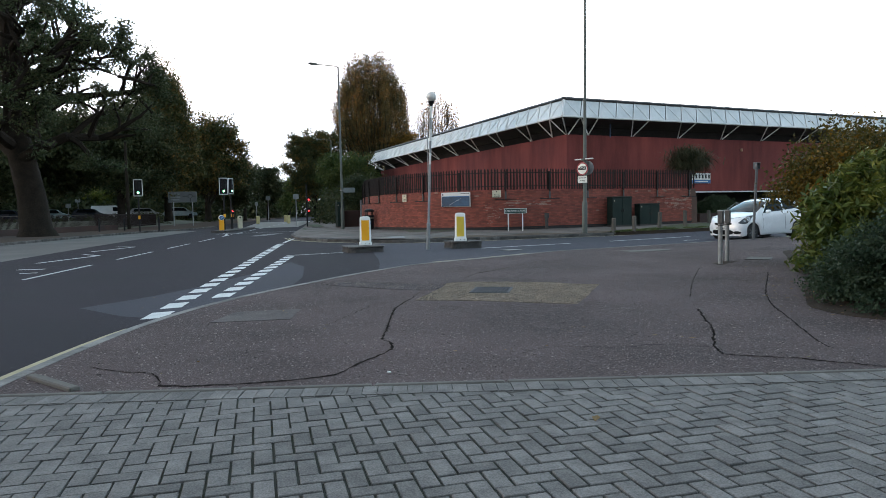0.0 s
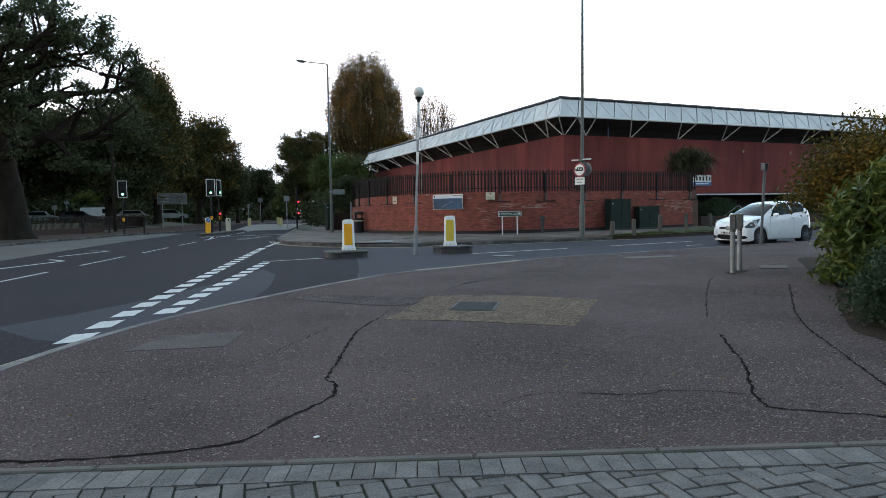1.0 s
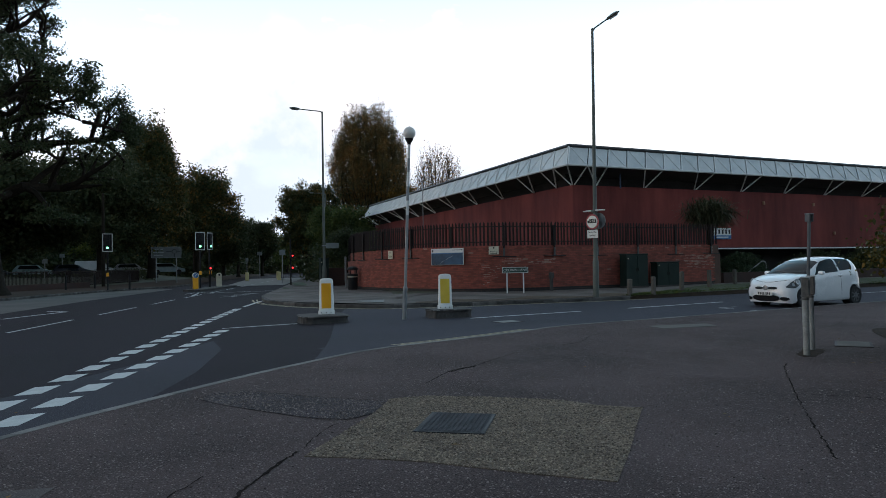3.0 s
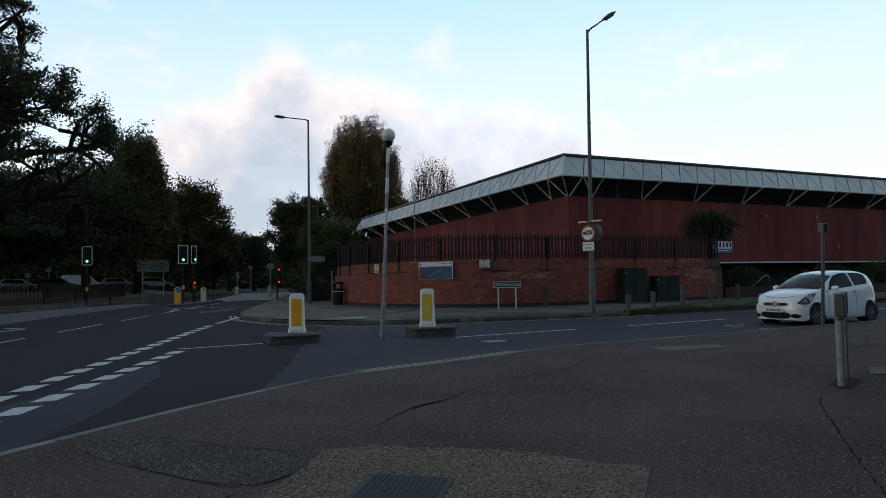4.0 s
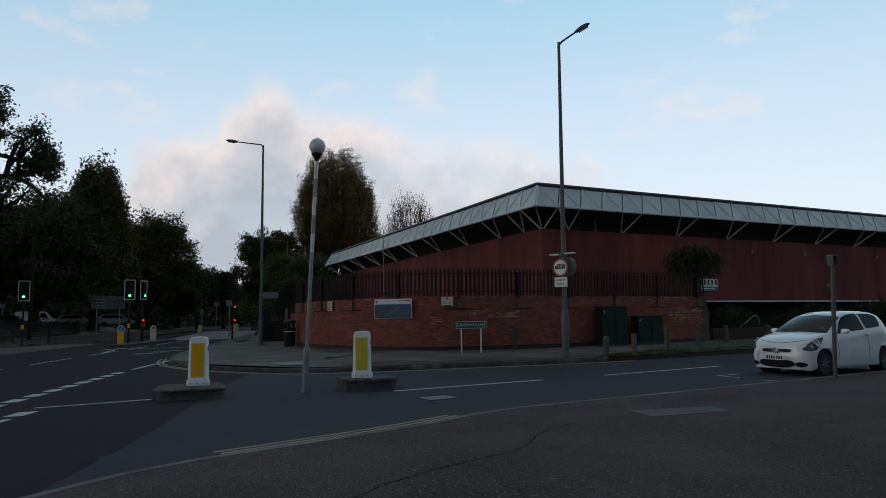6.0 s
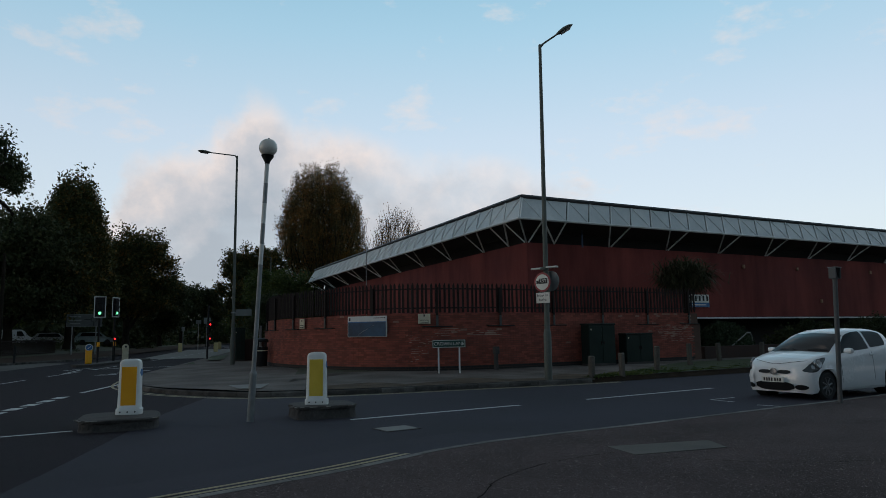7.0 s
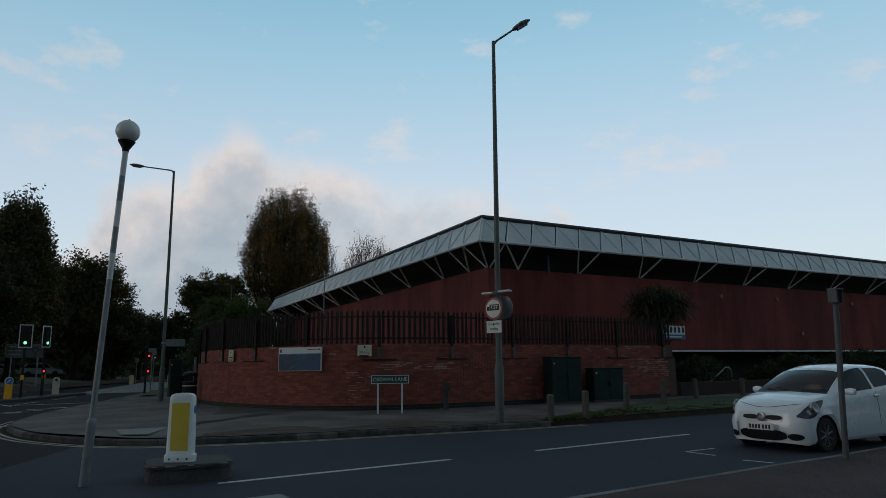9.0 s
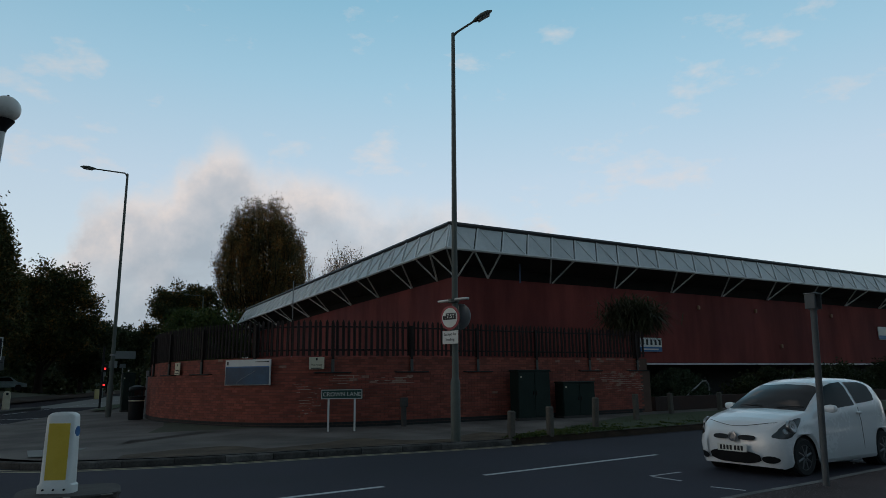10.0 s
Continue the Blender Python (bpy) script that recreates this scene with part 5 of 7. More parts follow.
def upright_tree(x, y, z, h, rad, mat, label, seed, stems=60, twigs=9, n_leaf=60000, leaf=0.22, clump=0.4, thick=0.12, bottom=0.06, flare=1.5):
    """Many stems that rise steeply from a short trunk and fill a tall, round-topped crown."""
    rng = random.Random(seed)
    nr = np.random.RandomState(seed)
    t = thing("tree", x, y, z, 0, label, "tree")
    b = B()
    b.tube([(0, 0, -0.1), (0, 0, h * 0.06), (0, 0, h * 0.35), (0, 0, h * 0.7)], [rad * 0.09, rad * 0.07, rad * 0.05, 0.04], 9)
    tips = []
    for i in range(stems):
        a = i * 2.4 + rng.uniform(-0.3, 0.3)
        rr = rad * math.sqrt((i + 0.5) / stems)
        top = h * (1.0 - 0.24 * (rr / rad) ** 3) * rng.uniform(0.92, 1.0)
        z0 = h * (bottom + 0.22 * rng.random())
        pts = []
        for k in range(7):
            s = k / 6
            q = rr * math.sin(math.pi / 2 * min(1, s * flare)) ** 0.85 * (1 - 0.16 * max(0, s - 0.7) / 0.3)
            pts.append(Vector((q * math.cos(a) + rng.gauss(0, 0.12), q * math.sin(a) + rng.gauss(0, 0.12), z0 + (top - z0) * s)))
        b.tube(pts, [thick * (1 - 0.85 * k / 6) for k in range(7)], 5, False)
        for j in range(twigs):
            f = 0.25 + 0.75 * (j + rng.random()) / twigs
            k = min(int(f * 6), 5)
            p = pts[k].lerp(pts[k + 1], f * 6 - k)
            w = rng.uniform(-1.2, 1.2) + a
            e = p + Vector((math.cos(w) * 0.35, math.sin(w) * 0.35, 1.0)) * rng.uniform(0.05, 0.13) * h * (1.15 - f * 0.55)
            e.z = min(e.z, h * 1.02)
            b.tube([p, p.lerp(e, 0.5) + Vector((math.cos(w), math.sin(w), 0)) * 0.1, e], [thick * 0.4, thick * 0.3, thick * 0.18], 4, False)
            tips += [list(p.lerp(e, 0.5)), list(e), list(p)]
    part("trunk", b, BARK, t, smooth=True)
    if n_leaf:
        part("crown", foliage(np.array(tips), n_leaf, clump, leaf, nr, (1.0, 1.0, 1.05)), mat, t)
    return t


old_oak(-9.4, 48.5, 0.12, 17.8, 8.6, 3, 120000, 0.15)
tree(-1.7, 81.0, 0.6, 18.2, 5.2, 2.0, 0.4, LEAF_MIX, "tall pointed green tree with upright sprays", 4, 75000, 0.25, 44, 0.62, shape="cone", stretch=(0.9, 0.9, 1.2))
tree(-6.2, 78.0, 0.6, 13.4, 5.6, 2.4, 0.38, LEAF_DARK, "broad dark tree over the car park", 5, 75000, 0.27, 28, 0.8)
tree(2.7, 91.0, 0.6, 14.0, 4.7, 1.8, 0.35, LEAF_MIX, "broad tree with brownish autumn leaves", 6, 70000, 0.25, 30, 0.72)
tree(6.1, 99.0, 0.5, 9.6, 3.0, 1.2, 0.25, LEAF_DARK, "lower dark tree beside the brown one", 19, 28000, 0.25, 18, 0.6)
tree(-16.0, 82.0, 0.6, 12.5, 8.0, 2.4, 0.4, LEAF_DARK, "broad dark tree behind the car park", 7, 60000, 0.38, 26, 1.0)
tree(-26.0, 74.0, 0.6, 12.0, 8.0, 2.4, 0.4, LEAF_DARK, "tall dark tree at the edge of the car park", 17, 40000, 0.38, 22, 1.0)
tree(-12.4, 110.0, 0.8, 5.0, 2.2, 0.8, 0.14, LEAF_LAUREL, "small yellow-green tree at the back of the car park", 20, 9000, 0.24, 12, 0.5)
tree(8.9, 115.0, 0.1, 10.6, 2.8, 3.0, 0.26, LEAF_DARK, "distant dark pine-like tree beside the road", 8, 16000, 0.3, 18, 0.55)
tree(12.8, 117.0, 0.1, 10.4, 2.4, 2.6, 0.24, LEAF_DARK, "distant slim dark tree beside the road", 9, 13000, 0.3, 16, 0.5)
tree(16.0, 88.2, 0.1, 13.3, 3.75, 1.6, 0.3, LEAF_MIX, "rounded dark tree turning yellow at its edge", 10, 65000, 0.22, 30, 0.52)
upright_tree(24.3, 90.0, 0.2, 22.1, 5.0, LEAF_POPLAR, "tall dense poplar-like tree with a rusty autumn top", 11, 100, 11, 120000, 0.17, 0.38, 0.06)
tree(27.6, 87.0, 0.2, 13.2, 2.2, 4.0, 0.2, LEAF_AUTUMN, "small orange-leaved autumn tree", 12, 24000, 0.22, 20, 0.45)
upright_tree(38.6, 102.8, 0.2, 20.2, 3.9, LEAF_POPLAR, "nearly bare tree with many thin upright branches", 13, 60, 12, 9000, 0.18, 0.35, 0.075)
upright_tree(31.5, 101.0, 0.2, 19.5, 2.2, LEAF_POPLAR, "thin half-bare tree beside the rusty poplar", 21, 22, 9, 2500, 0.18, 0.35, 0.06)
tree(56.0, 118.0, 0.2, 16.0, 6.0, 5.0, 0.3, LEAF_MIX, "tree top showing over the hall's roof", 18, 12000, 0.3, 20, 0.8)
tree(16.0, 68.0, 0.2, 7.7, 3.1, 0.8, 0.2, LEAF_GREEN, "rounded green shrub-like tree behind the fence", 14, 50000, 0.17, 26, 0.5)
tree(12.9, 50.0, 0.2, 4.1, 1.5, 0.5, 0.12, LEAF_DARK, "dense dark shrub-like tree beside the fence", 15, 16000, 0.14, 16, 0.4)
tree(22.0, 160.0, 0.2, 10.5, 5.0, 1.0, 0.3, LEAF_GREEN, "hazy distant green tree at the end of the road", 16, 14000, 0.4, 14, 0.9)


# ---- text and small helpers ----
def words(s, size, parent, m, mat, name="lettering"):
    """Flat lettering as a mesh, centred, in the xz plane of its thing, facing -y."""
    cu = bpy.data.curves.new(name, "FONT")
    cu.body, cu.size, cu.align_x, cu.align_y, cu.extrude = s, size, "CENTER", "CENTER", 0.002
    tmp = new("tmp", cu)
    me = bpy.data.meshes.new_from_object(tmp.evaluated_get(bpy.context.evaluated_depsgraph_get()))
    bpy.data.objects.remove(tmp)
    me.name = name
    me.materials.clear()
    me.materials.append(mat)
    ob = new(name, me)
    ob.parent = parent
    ob.matrix_basis = m @ pose(0, 0, 0, 90, 0, 0)
    return ob


def on_wall(s, out=0.0):
    """A point of the wall's face and the heading of its outer side, s metres along it."""
    ln = cut(wall_line, s, s + 0.3)
    p, q = Vector((*ln[0], 0)), Vector((*ln[-1], 0))
    t = (q - p).normalized()
    n = Vector((t.y, -t.x, 0))
    p = p + n * out
    return p, math.degrees(math.atan2(t.y, t.x)), t, n


def wall_at(px, py):
    """How far along the wall lies nearest to a place."""
    best, s = (1e9, 0), 0.0
    for a, c in zip(wall_line, wall_line[1:]):
        d = math.hypot(c[0] - a[0], c[1] - a[1])
        e = math.hypot((a[0] + c[0]) / 2 - px, (a[1] + c[1]) / 2 - py)
        best = min(best, (e, s + d / 2))
        s += d
    return best[1]


W_LEN = length(wall_line)

# ---- palisade fence on the wall ----
fence = thing("palisade_fence", 0, 0, 0, 0, "dark rusty-brown steel palisade fence on the brick wall", "fence")
F_IN = -0.16
s, k = 0.6, 0
while s < W_LEN - 0.1:
    p, a, t, n = on_wall(s, -0.05)
    b = B()
    r = Matrix.Rotation(radians(a), 3, "Z")
    for c, sz in (((0, -0.04, 0), (0.08, 0.012, 1.35)), ((0, 0.04, 0), (0.08, 0.012, 1.35)), ((0, 0, 0), (0.012, 0.07, 1.35))):
        b.box(p + r @ Vector(c) + Vector((0, 0, W_LEDGE + 0.68)), sz, m=r)
    part("post", b, STEEL_BLACK, fence)
    part("foot", B().cbox(p + r @ Vector((0, -0.04, 0)) + Vector((0, 0, W_LEDGE + 0.2)), (0.09, 0.03, 0.36), 0.006, m=r), surf("foot_steel", (0.05, 0.05, 0.048), (0.09, 0.085, 0.08), 0.6, 4, 40, 0.4, 0.1) if k == 0 else bpy.data.materials["foot_steel"], fence)
    ledge = part("ledge", B().cbox(p + r @ Vector((0, -0.03, 0)) + Vector((0, 0, W_LEDGE + 0.005)), (1.05, 0.2, 0.04), 0.008, m=r), BITUMEN, fence, "dark slate ledge under a post")
    s += 2.36
    k += 1
fl = side(wall_line, -0.14)
for z0 in (2.36, 3.02):
    for i in range(0, len(fl) - 1, 7):
        st = fl[i:i + 8]
        part("rail", B().tube([(x, y, z0) for x, y in st], 0.022, 4), STEEL_BLACK, fence)
pale = B()
prof = [(-0.044, 0.016), (-0.026, -0.016), (0.0, -0.006), (0.026, -0.016), (0.044, 0.016), (0.0, 0.008)]
n = len(prof)
vs = [(x, y, 2.2) for x, y in prof] + [(x, y, 3.14) for x, y in prof] + [(x * 0.25, y * 0.5, 3.22) for x, y in prof]
pale.add(vs, [(i * n + k, i * n + (k + 1) % n, (i + 1) * n + (k + 1) % n, (i + 1) * n + k) for i in range(2) for k in range(n)] + [tuple(range(2 * n, 3 * n))])
pale_mesh = pale.mesh("pale")
pale_mesh.materials.append(STEEL_BLACK)
s = 0.5
rp = random.Random(5)
while s < W_LEN:
    p, a, t, nn = on_wall(s, F_IN + 0.045)
    ob = new("pale", pale_mesh)
    ob.parent = fence
    ob.matrix_basis = pose(p.x, p.y, rp.uniform(-0.012, 0.012), 0, rp.uniform(-0.5, 0.5), a)
    s += 0.166

# ---- signs on and by the wall ----
p, a, t, n = on_wall(wall_at(13.15, 31.05), 0.07)
board = thing("notice_board", p.x, p.y, 0, a, "wide notice board with white heading over blue sea picture", "sign")
part("panel", B().cbox((0, 0, 1.76), (1.62, 0.05, 0.72), 0.008), WHITE_STEEL, board)
part("picture", B().box((0, -0.03, 1.66), (1.56, 0.012, 0.48)), surf("sea_picture", (0.008, 0.024, 0.05), (0.035, 0.095, 0.17), 0.6, 1.2, 8, 0.3, 0.0), board, "blue and dark sea picture")
part("picture_sky", B().box((0, -0.029, 1.905), (1.56, 0.01, 0.05)), SIGN_BLUE, board, "paler blue band")
b = B()
rq = random.Random(3)
pts = [(-0.35 + 0.06 * i, -0.04, 1.47 + 0.33 * (i / 11) ** 0.8 + rq.uniform(-0.012, 0.012)) for i in range(12)]
part("streak", b.tube(pts, 0.007, 4), surf("pale_streak", (0.3, 0.36, 0.4), (0.4, 0.45, 0.5), 0.5), board, "pale curved line")
part("crest", B().cbox((-0.72, -0.03, 2.02), (0.06, 0.008, 0.1), 0.003), INK, board, "small dark crest shape")
part("printed_line", B().box((0.48, -0.03, 2.05), (0.42, 0.006, 0.02)), INK, board)
part("printed_block", B().box((0.73, -0.03, 2.05), (0.06, 0.006, 0.035)), INK, board)

for (px, py, w, h, zc) in ((14.72, 29.6, 0.42, 0.34, 1.99), (11.42, 34.3, 0.36, 0.38, 1.93)):
    p, a, t, n = on_wall(wall_at(px, py), 0.02)
    sg = thing("warning_sign", p.x, p.y, 0, a, "small cream warning sign fixed to the brickwork", "sign")
    part("plate", B().cbox((0, 0, zc), (w, 0.025, h), 0.004), SIGN_CREAM, sg)
    words("Warning", 0.105 * w / 0.5, sg, pose(0, -0.016, zc - 0.05), INK)
    part("crest", B().cbox((0, -0.015, zc + 0.11), (0.05, 0.006, 0.07), 0.002), INK, sg, "small dark crest shape")
    part("printed_line", B().box((0, -0.014, zc - 0.14), (w * 0.7, 0.006, 0.025)), INK, sg)

nm = thing("street_name_sign", 15.1, 28.35, 0.2, -17, "green street name sign on two white posts", "sign")
for k in (-0.34, 0.34):
    part("post", B().cbox((k, 0.02, 0.5), (0.05, 0.04, 1.02), 0.006), WHITE_STEEL, nm)
part("plate", B().cbox((0, 0, 0.95), (1.08, 0.03, 0.25), 0.008), SIGN_GREEN, nm)
b = B()
for c, sz in (((0, -0.017, 1.06), (1.06, 0.008, 0.018)), ((0, -0.017, 0.84), (1.06, 0.008, 0.018)), ((-0.52, -0.017, 0.95), (0.018, 0.008, 0.22)), ((0.52, -0.017, 0.95), (0.018, 0.008, 0.22))):
    b.box(c, sz)
part("border", b, SIGN_WHITE, nm, "thin white border")
words("CROWN LANE", 0.148, nm, pose(0, -0.018, 0.945), SIGN_WHITE)

# signs strapped to the tall lamp column, with a pair of lighting arms
wt = thing("weight_limit_sign", 16.72, 24.95, 0.16, -66, "round red-bordered weight limit sign with plate on lamp column", "sign")
part("sign_disc", B().cyl((0, -0.13, 2.74), (0, -0.15, 2.74), 0.28, n=36), SIGN_RED, wt, "red border disc")
part("sign_face", B().cyl((0, -0.15, 2.74), (0, -0.155, 2.74), 0.225, n=36), SIGN_WHITE, wt)
part("lorry_shape", B().cbox((0.035, -0.158, 2.77), (0.3, 0.008, 0.15), 0.003), INK, wt, "black lorry outline")
part("lorry_cab", B().cbox((-0.16, -0.158, 2.745), (0.08, 0.008, 0.1), 0.003), INK, wt)
words("7.5T", 0.13, wt, pose(0.035, -0.164, 2.77), SIGN_WHITE)
part("plate", B().cbox((0, -0.14, 2.29), (0.46, 0.02, 0.3), 0.004), SIGN_WHITE, wt)
words("Except for", 0.09, wt, pose(0, -0.153, 2.36), INK)
words("loading", 0.09, wt, pose(0, -0.153, 2.24), INK)
part("rear_disc", B().cyl((0.08, 0.14, 2.78), (0.08, 0.155, 2.78), 0.3, n=36), GALV, wt, "grey back of a second disc")
for sg in (-1, 1):
    part("lighting_arm", B().cbox((sg * 0.3, -0.02 - 0.05 * sg, 3.16), (0.36, 0.13, 0.05), 0.015), WHITE_STEEL, wt, "short flat white sign lamp")
part("bracket", B().cyl((0, 0, 3.1), (0, 0, 3.18), 0.13, n=14), COLUMN, wt)

sb = thing("direction_plate", 9.55, 41.1, 0.16, 8, "small pale rectangular plate strapped to the lamp column", "sign")
part("plate", B().cbox((0.45, -0.1, 2.45), (0.75, 0.02, 0.3), 0.004), DULL_SIGN, sb)
part("strap", B().cyl((0, 0, 2.42), (0, 0, 2.48), 0.12, n=12), GALV, sb)

# ---- cabinets, posts, bin ----
def cabinet(x, y, rz, w, d, h, label):
    t = thing("utility_cabinet", x, y, 0.22, rz, label, "cabinet")
    part("body", B().cbox((0, 0, h / 2), (w, d, h), 0.015), GREEN_BOX, t)
    part("lid", B().cbox((0, 0, h + 0.02), (w + 0.05, d + 0.05, 0.05), 0.015), GREEN_BOX, t)
    for sg in (-1, 1):
        door = part("door", B().cbox((sg * w / 4, -d / 2 - 0.006, h / 2 + 0.02), (w / 2 - 0.03, 0.02, h - 0.16), 0.006), GREEN_BOX, t)
        part("handle", B().cbox((sg * 0.06, -d / 2 - 0.03, h * 0.55), (0.03, 0.03, 0.12), 0.006), STEEL_BLACK, door)
    part("plinth", B().box((0, 0, 0.04), (w + 0.02, d + 0.02, 0.08)), STONE, t)
    part("label_plate", B().box((-w * 0.42, -d / 2 - 0.018, h * 0.88), (0.05, 0.006, 0.05)), SIGN_CREAM, t)
    return t


cabinet(21.55, 29.28, 5, 1.25, 0.45, 1.5, "tall dark green street cabinet against the brick wall")
cabinet(23.4, 29.45, 5, 1.35, 0.42, 1.12, "low dark green street cabinet against the brick wall")
cabinet(10.25, 45.2, 8, 0.5, 0.45, 1.7, "dark green street cabinet beside the footway")


def timber_post(x, y, z, h, w, label, seed):
    rng = random.Random(seed)
    t = part("timber_post", B().cbox((0, 0, h / 2 - 0.05), (w, w, h + 0.1), 0.03), TIMBER)
    t.matrix_basis = pose(x, y, z, rng.uniform(-2, 2), rng.uniform(-2, 2), rng.uniform(-15, 15))
    return tagged(t, label, "post", "posts along the verge")


for i, (px, py, ph) in enumerate(((18.15, 24.9, 0.62), (19.35, 25.05, 0.68), (21.7, 26.3, 0.82), (24.4, 27.7, 0.84), (27.2, 29.1, 0.8), (30.4, 29.9, 0.75))):
    timber_post(px, py, 0.14, ph, 0.16, "short square weathered post in the grass verge", i)
mk = thing("marker_post", 17.1, 28.95, 0.2, 6, "slim concrete marker post with a square head", "post")
part("post", B().cbox((0, 0, 0.28), (0.13, 0.11, 0.6), 0.012), STONE, mk)
part("head", B().cbox((0, -0.01, 0.68), (0.22, 0.13, 0.26), 0.02), STONE, mk)

bn = thing("litter_bin", 10.45, 37.9, 0.2, 0, "black cylindrical litter bin with a domed hood", "bin")
part("body", B().lathe([(0.23, 0), (0.25, 0.05), (0.26, 0.78), (0.28, 0.8), (0.28, 0.84)], 20), BLACK_PLASTIC, bn, smooth=True)
part("band", B().lathe([(0.265, 0.66), (0.27, 0.67), (0.27, 0.69), (0.265, 0.7)], 20), SIGN_CREAM, bn)
for k in range(4):
    an = math.pi / 4 + k * math.pi / 2
    part("pillar", B().box((0.23 * math.cos(an), 0.23 * math.sin(an), 0.93), (0.05, 0.05, 0.24)), BLACK_PLASTIC, bn)
part("hood", B().lathe([(0.28, 1.04), (0.29, 1.08), (0.25, 1.16), (0.12, 1.21), (0.01, 1.22)], 20), BLACK_PLASTIC, bn, smooth=True)

gp = thing("gate_post", 10.9, 41.8, 0.2, 0, "white-topped post beside the wall's end", "post")
part("post", B().cbox((0, 0, 0.9), (0.1, 0.1, 1.8), 0.015), GALV, gp)
lowwall = thing("brick_pier", 10.9, 45.5, 0.15, 0, "low reddish wall beyond the bin", "wall")
part("pier", B().cbox((0, 0, 0.6), (1.6, 0.3, 1.2), 0.02), SHADED_BRICK, lowwall)

# ---- right-hand forecourt of the hall ----
rl = thing("handrail", 30.2, 31.3, 0.2, 12, "bent grey tubular handrail by the steps", "handrail")
part("rail", B().tube([(1.6, 0, 0), (1.6, 0, 0.95), (1.45, 0, 1.1), (1.2, 0, 1.1), (0, 0, 0.55), (0, 0, 0)], 0.028, 8), GALV, rl, smooth=True)
b = B()
b.prism([(27.9, 30.6), (60, 33.6), (60, 34.0), (27.9, 31.0)][::1], 0.0, 0.75)
setting("wall_low", b, SHADED_BRICK, "low red brick wall along the forecourt", "wall")

p0 = C0 + DR * 10.55 + NR * 0.05
hs = thing("hall_sign", p0.x, p0.y, 0, math.degrees(math.atan2(DR.y, DR.x)), "white and blue sign on the hall's brickwork", "sign")
part("panel", B().cbox((0, 0, 2.98), (1.8, 0.04, 0.66), 0.006), SIGN_WHITE, hs)
part("blue_band", B().box((0, -0.025, 2.77), (1.78, 0.01, 0.22)), SIGN_BLUE, hs, "blue band with illegible pale line")
part("printed_line", B().box((0.1, -0.032, 2.77), (1.1, 0.006, 0.06)), SIGN_WHITE, hs)
for k in range(5):
    part("printed_bar", B().box((-0.36 + 0.28 * k, -0.025, 3.1), (0.13, 0.008, 0.26)), INK, hs)
p0 = C0 + DR * 31.6 + NR * 0.05
hs = thing("hall_sign", p0.x, p0.y, 0, math.degrees(math.atan2(DR.y, DR.x)), "second white and blue sign on the hall", "sign")
part("panel", B().cbox((0, 0, 4.0), (1.3, 0.04, 0.8), 0.006), SIGN_WHITE, hs)
part("blue_band", B().box((0, -0.025, 3.74), (1.28, 0.01, 0.24)), SIGN_BLUE, hs)
for q in (14.33, 18.9, 20.9, 26.0):
    pq = C0 + DR * q + NR * 0.06
    vt = thing("wall_vent" if q != 20.9 else "wall_lamp", pq.x, pq.y, 0, math.degrees(math.atan2(DR.y, DR.x)), "small pale vent set in the brickwork" if q != 20.9 else "small pale lamp on the brickwork", "vent" if q != 20.9 else "lamp")
    part("body", B().cbox((0, 0, 4.9 if q != 20.9 else 3.05), (0.16, 0.1, 0.2), 0.02), surf("vent_buff", (0.3, 0.16, 0.1), (0.38, 0.22, 0.14)) if q == 14.33 else bpy.data.materials["vent_buff"], vt)
dp = C0 + DR * 3.1 + NR * 0.12
pipe = thing("downpipe", dp.x, dp.y, 0, 0, "blue-grey rainwater pipe under the eaves", "pipe")
part("pipe", B().cyl((0, 0, Z_WALL - 0.1), (0, 0, Z_LOW), 0.04, n=8), surf("faded_blue_pipe", (0.03, 0.06, 0.13), (0.05, 0.09, 0.17), 0.6), pipe)
dp = C0 + DL * 19.0 + NL * 1.2
pipe = thing("mast", dp.x, dp.y, 0, 0, "thin grey mast before the eaves", "pole")
part("pole", B().cyl((0, 0, 0.0), (0, 0, 7.8), 0.035, n=8), GALV, pipe)


# ---- parked car ----
HEAD_GLASS = glass("headlight_lens", (0.5, 0.51, 0.52), 0.15)
WHEEL_GREY = surf("dull_wheel_grey", (0.10, 0.10, 0.105), (0.17, 0.17, 0.175), 0.45, 5, 40, 0.3, 0.0, metal=0.4)
HEAD_DARK = glass("headlight_housing", (0.05, 0.052, 0.056), 0.12)


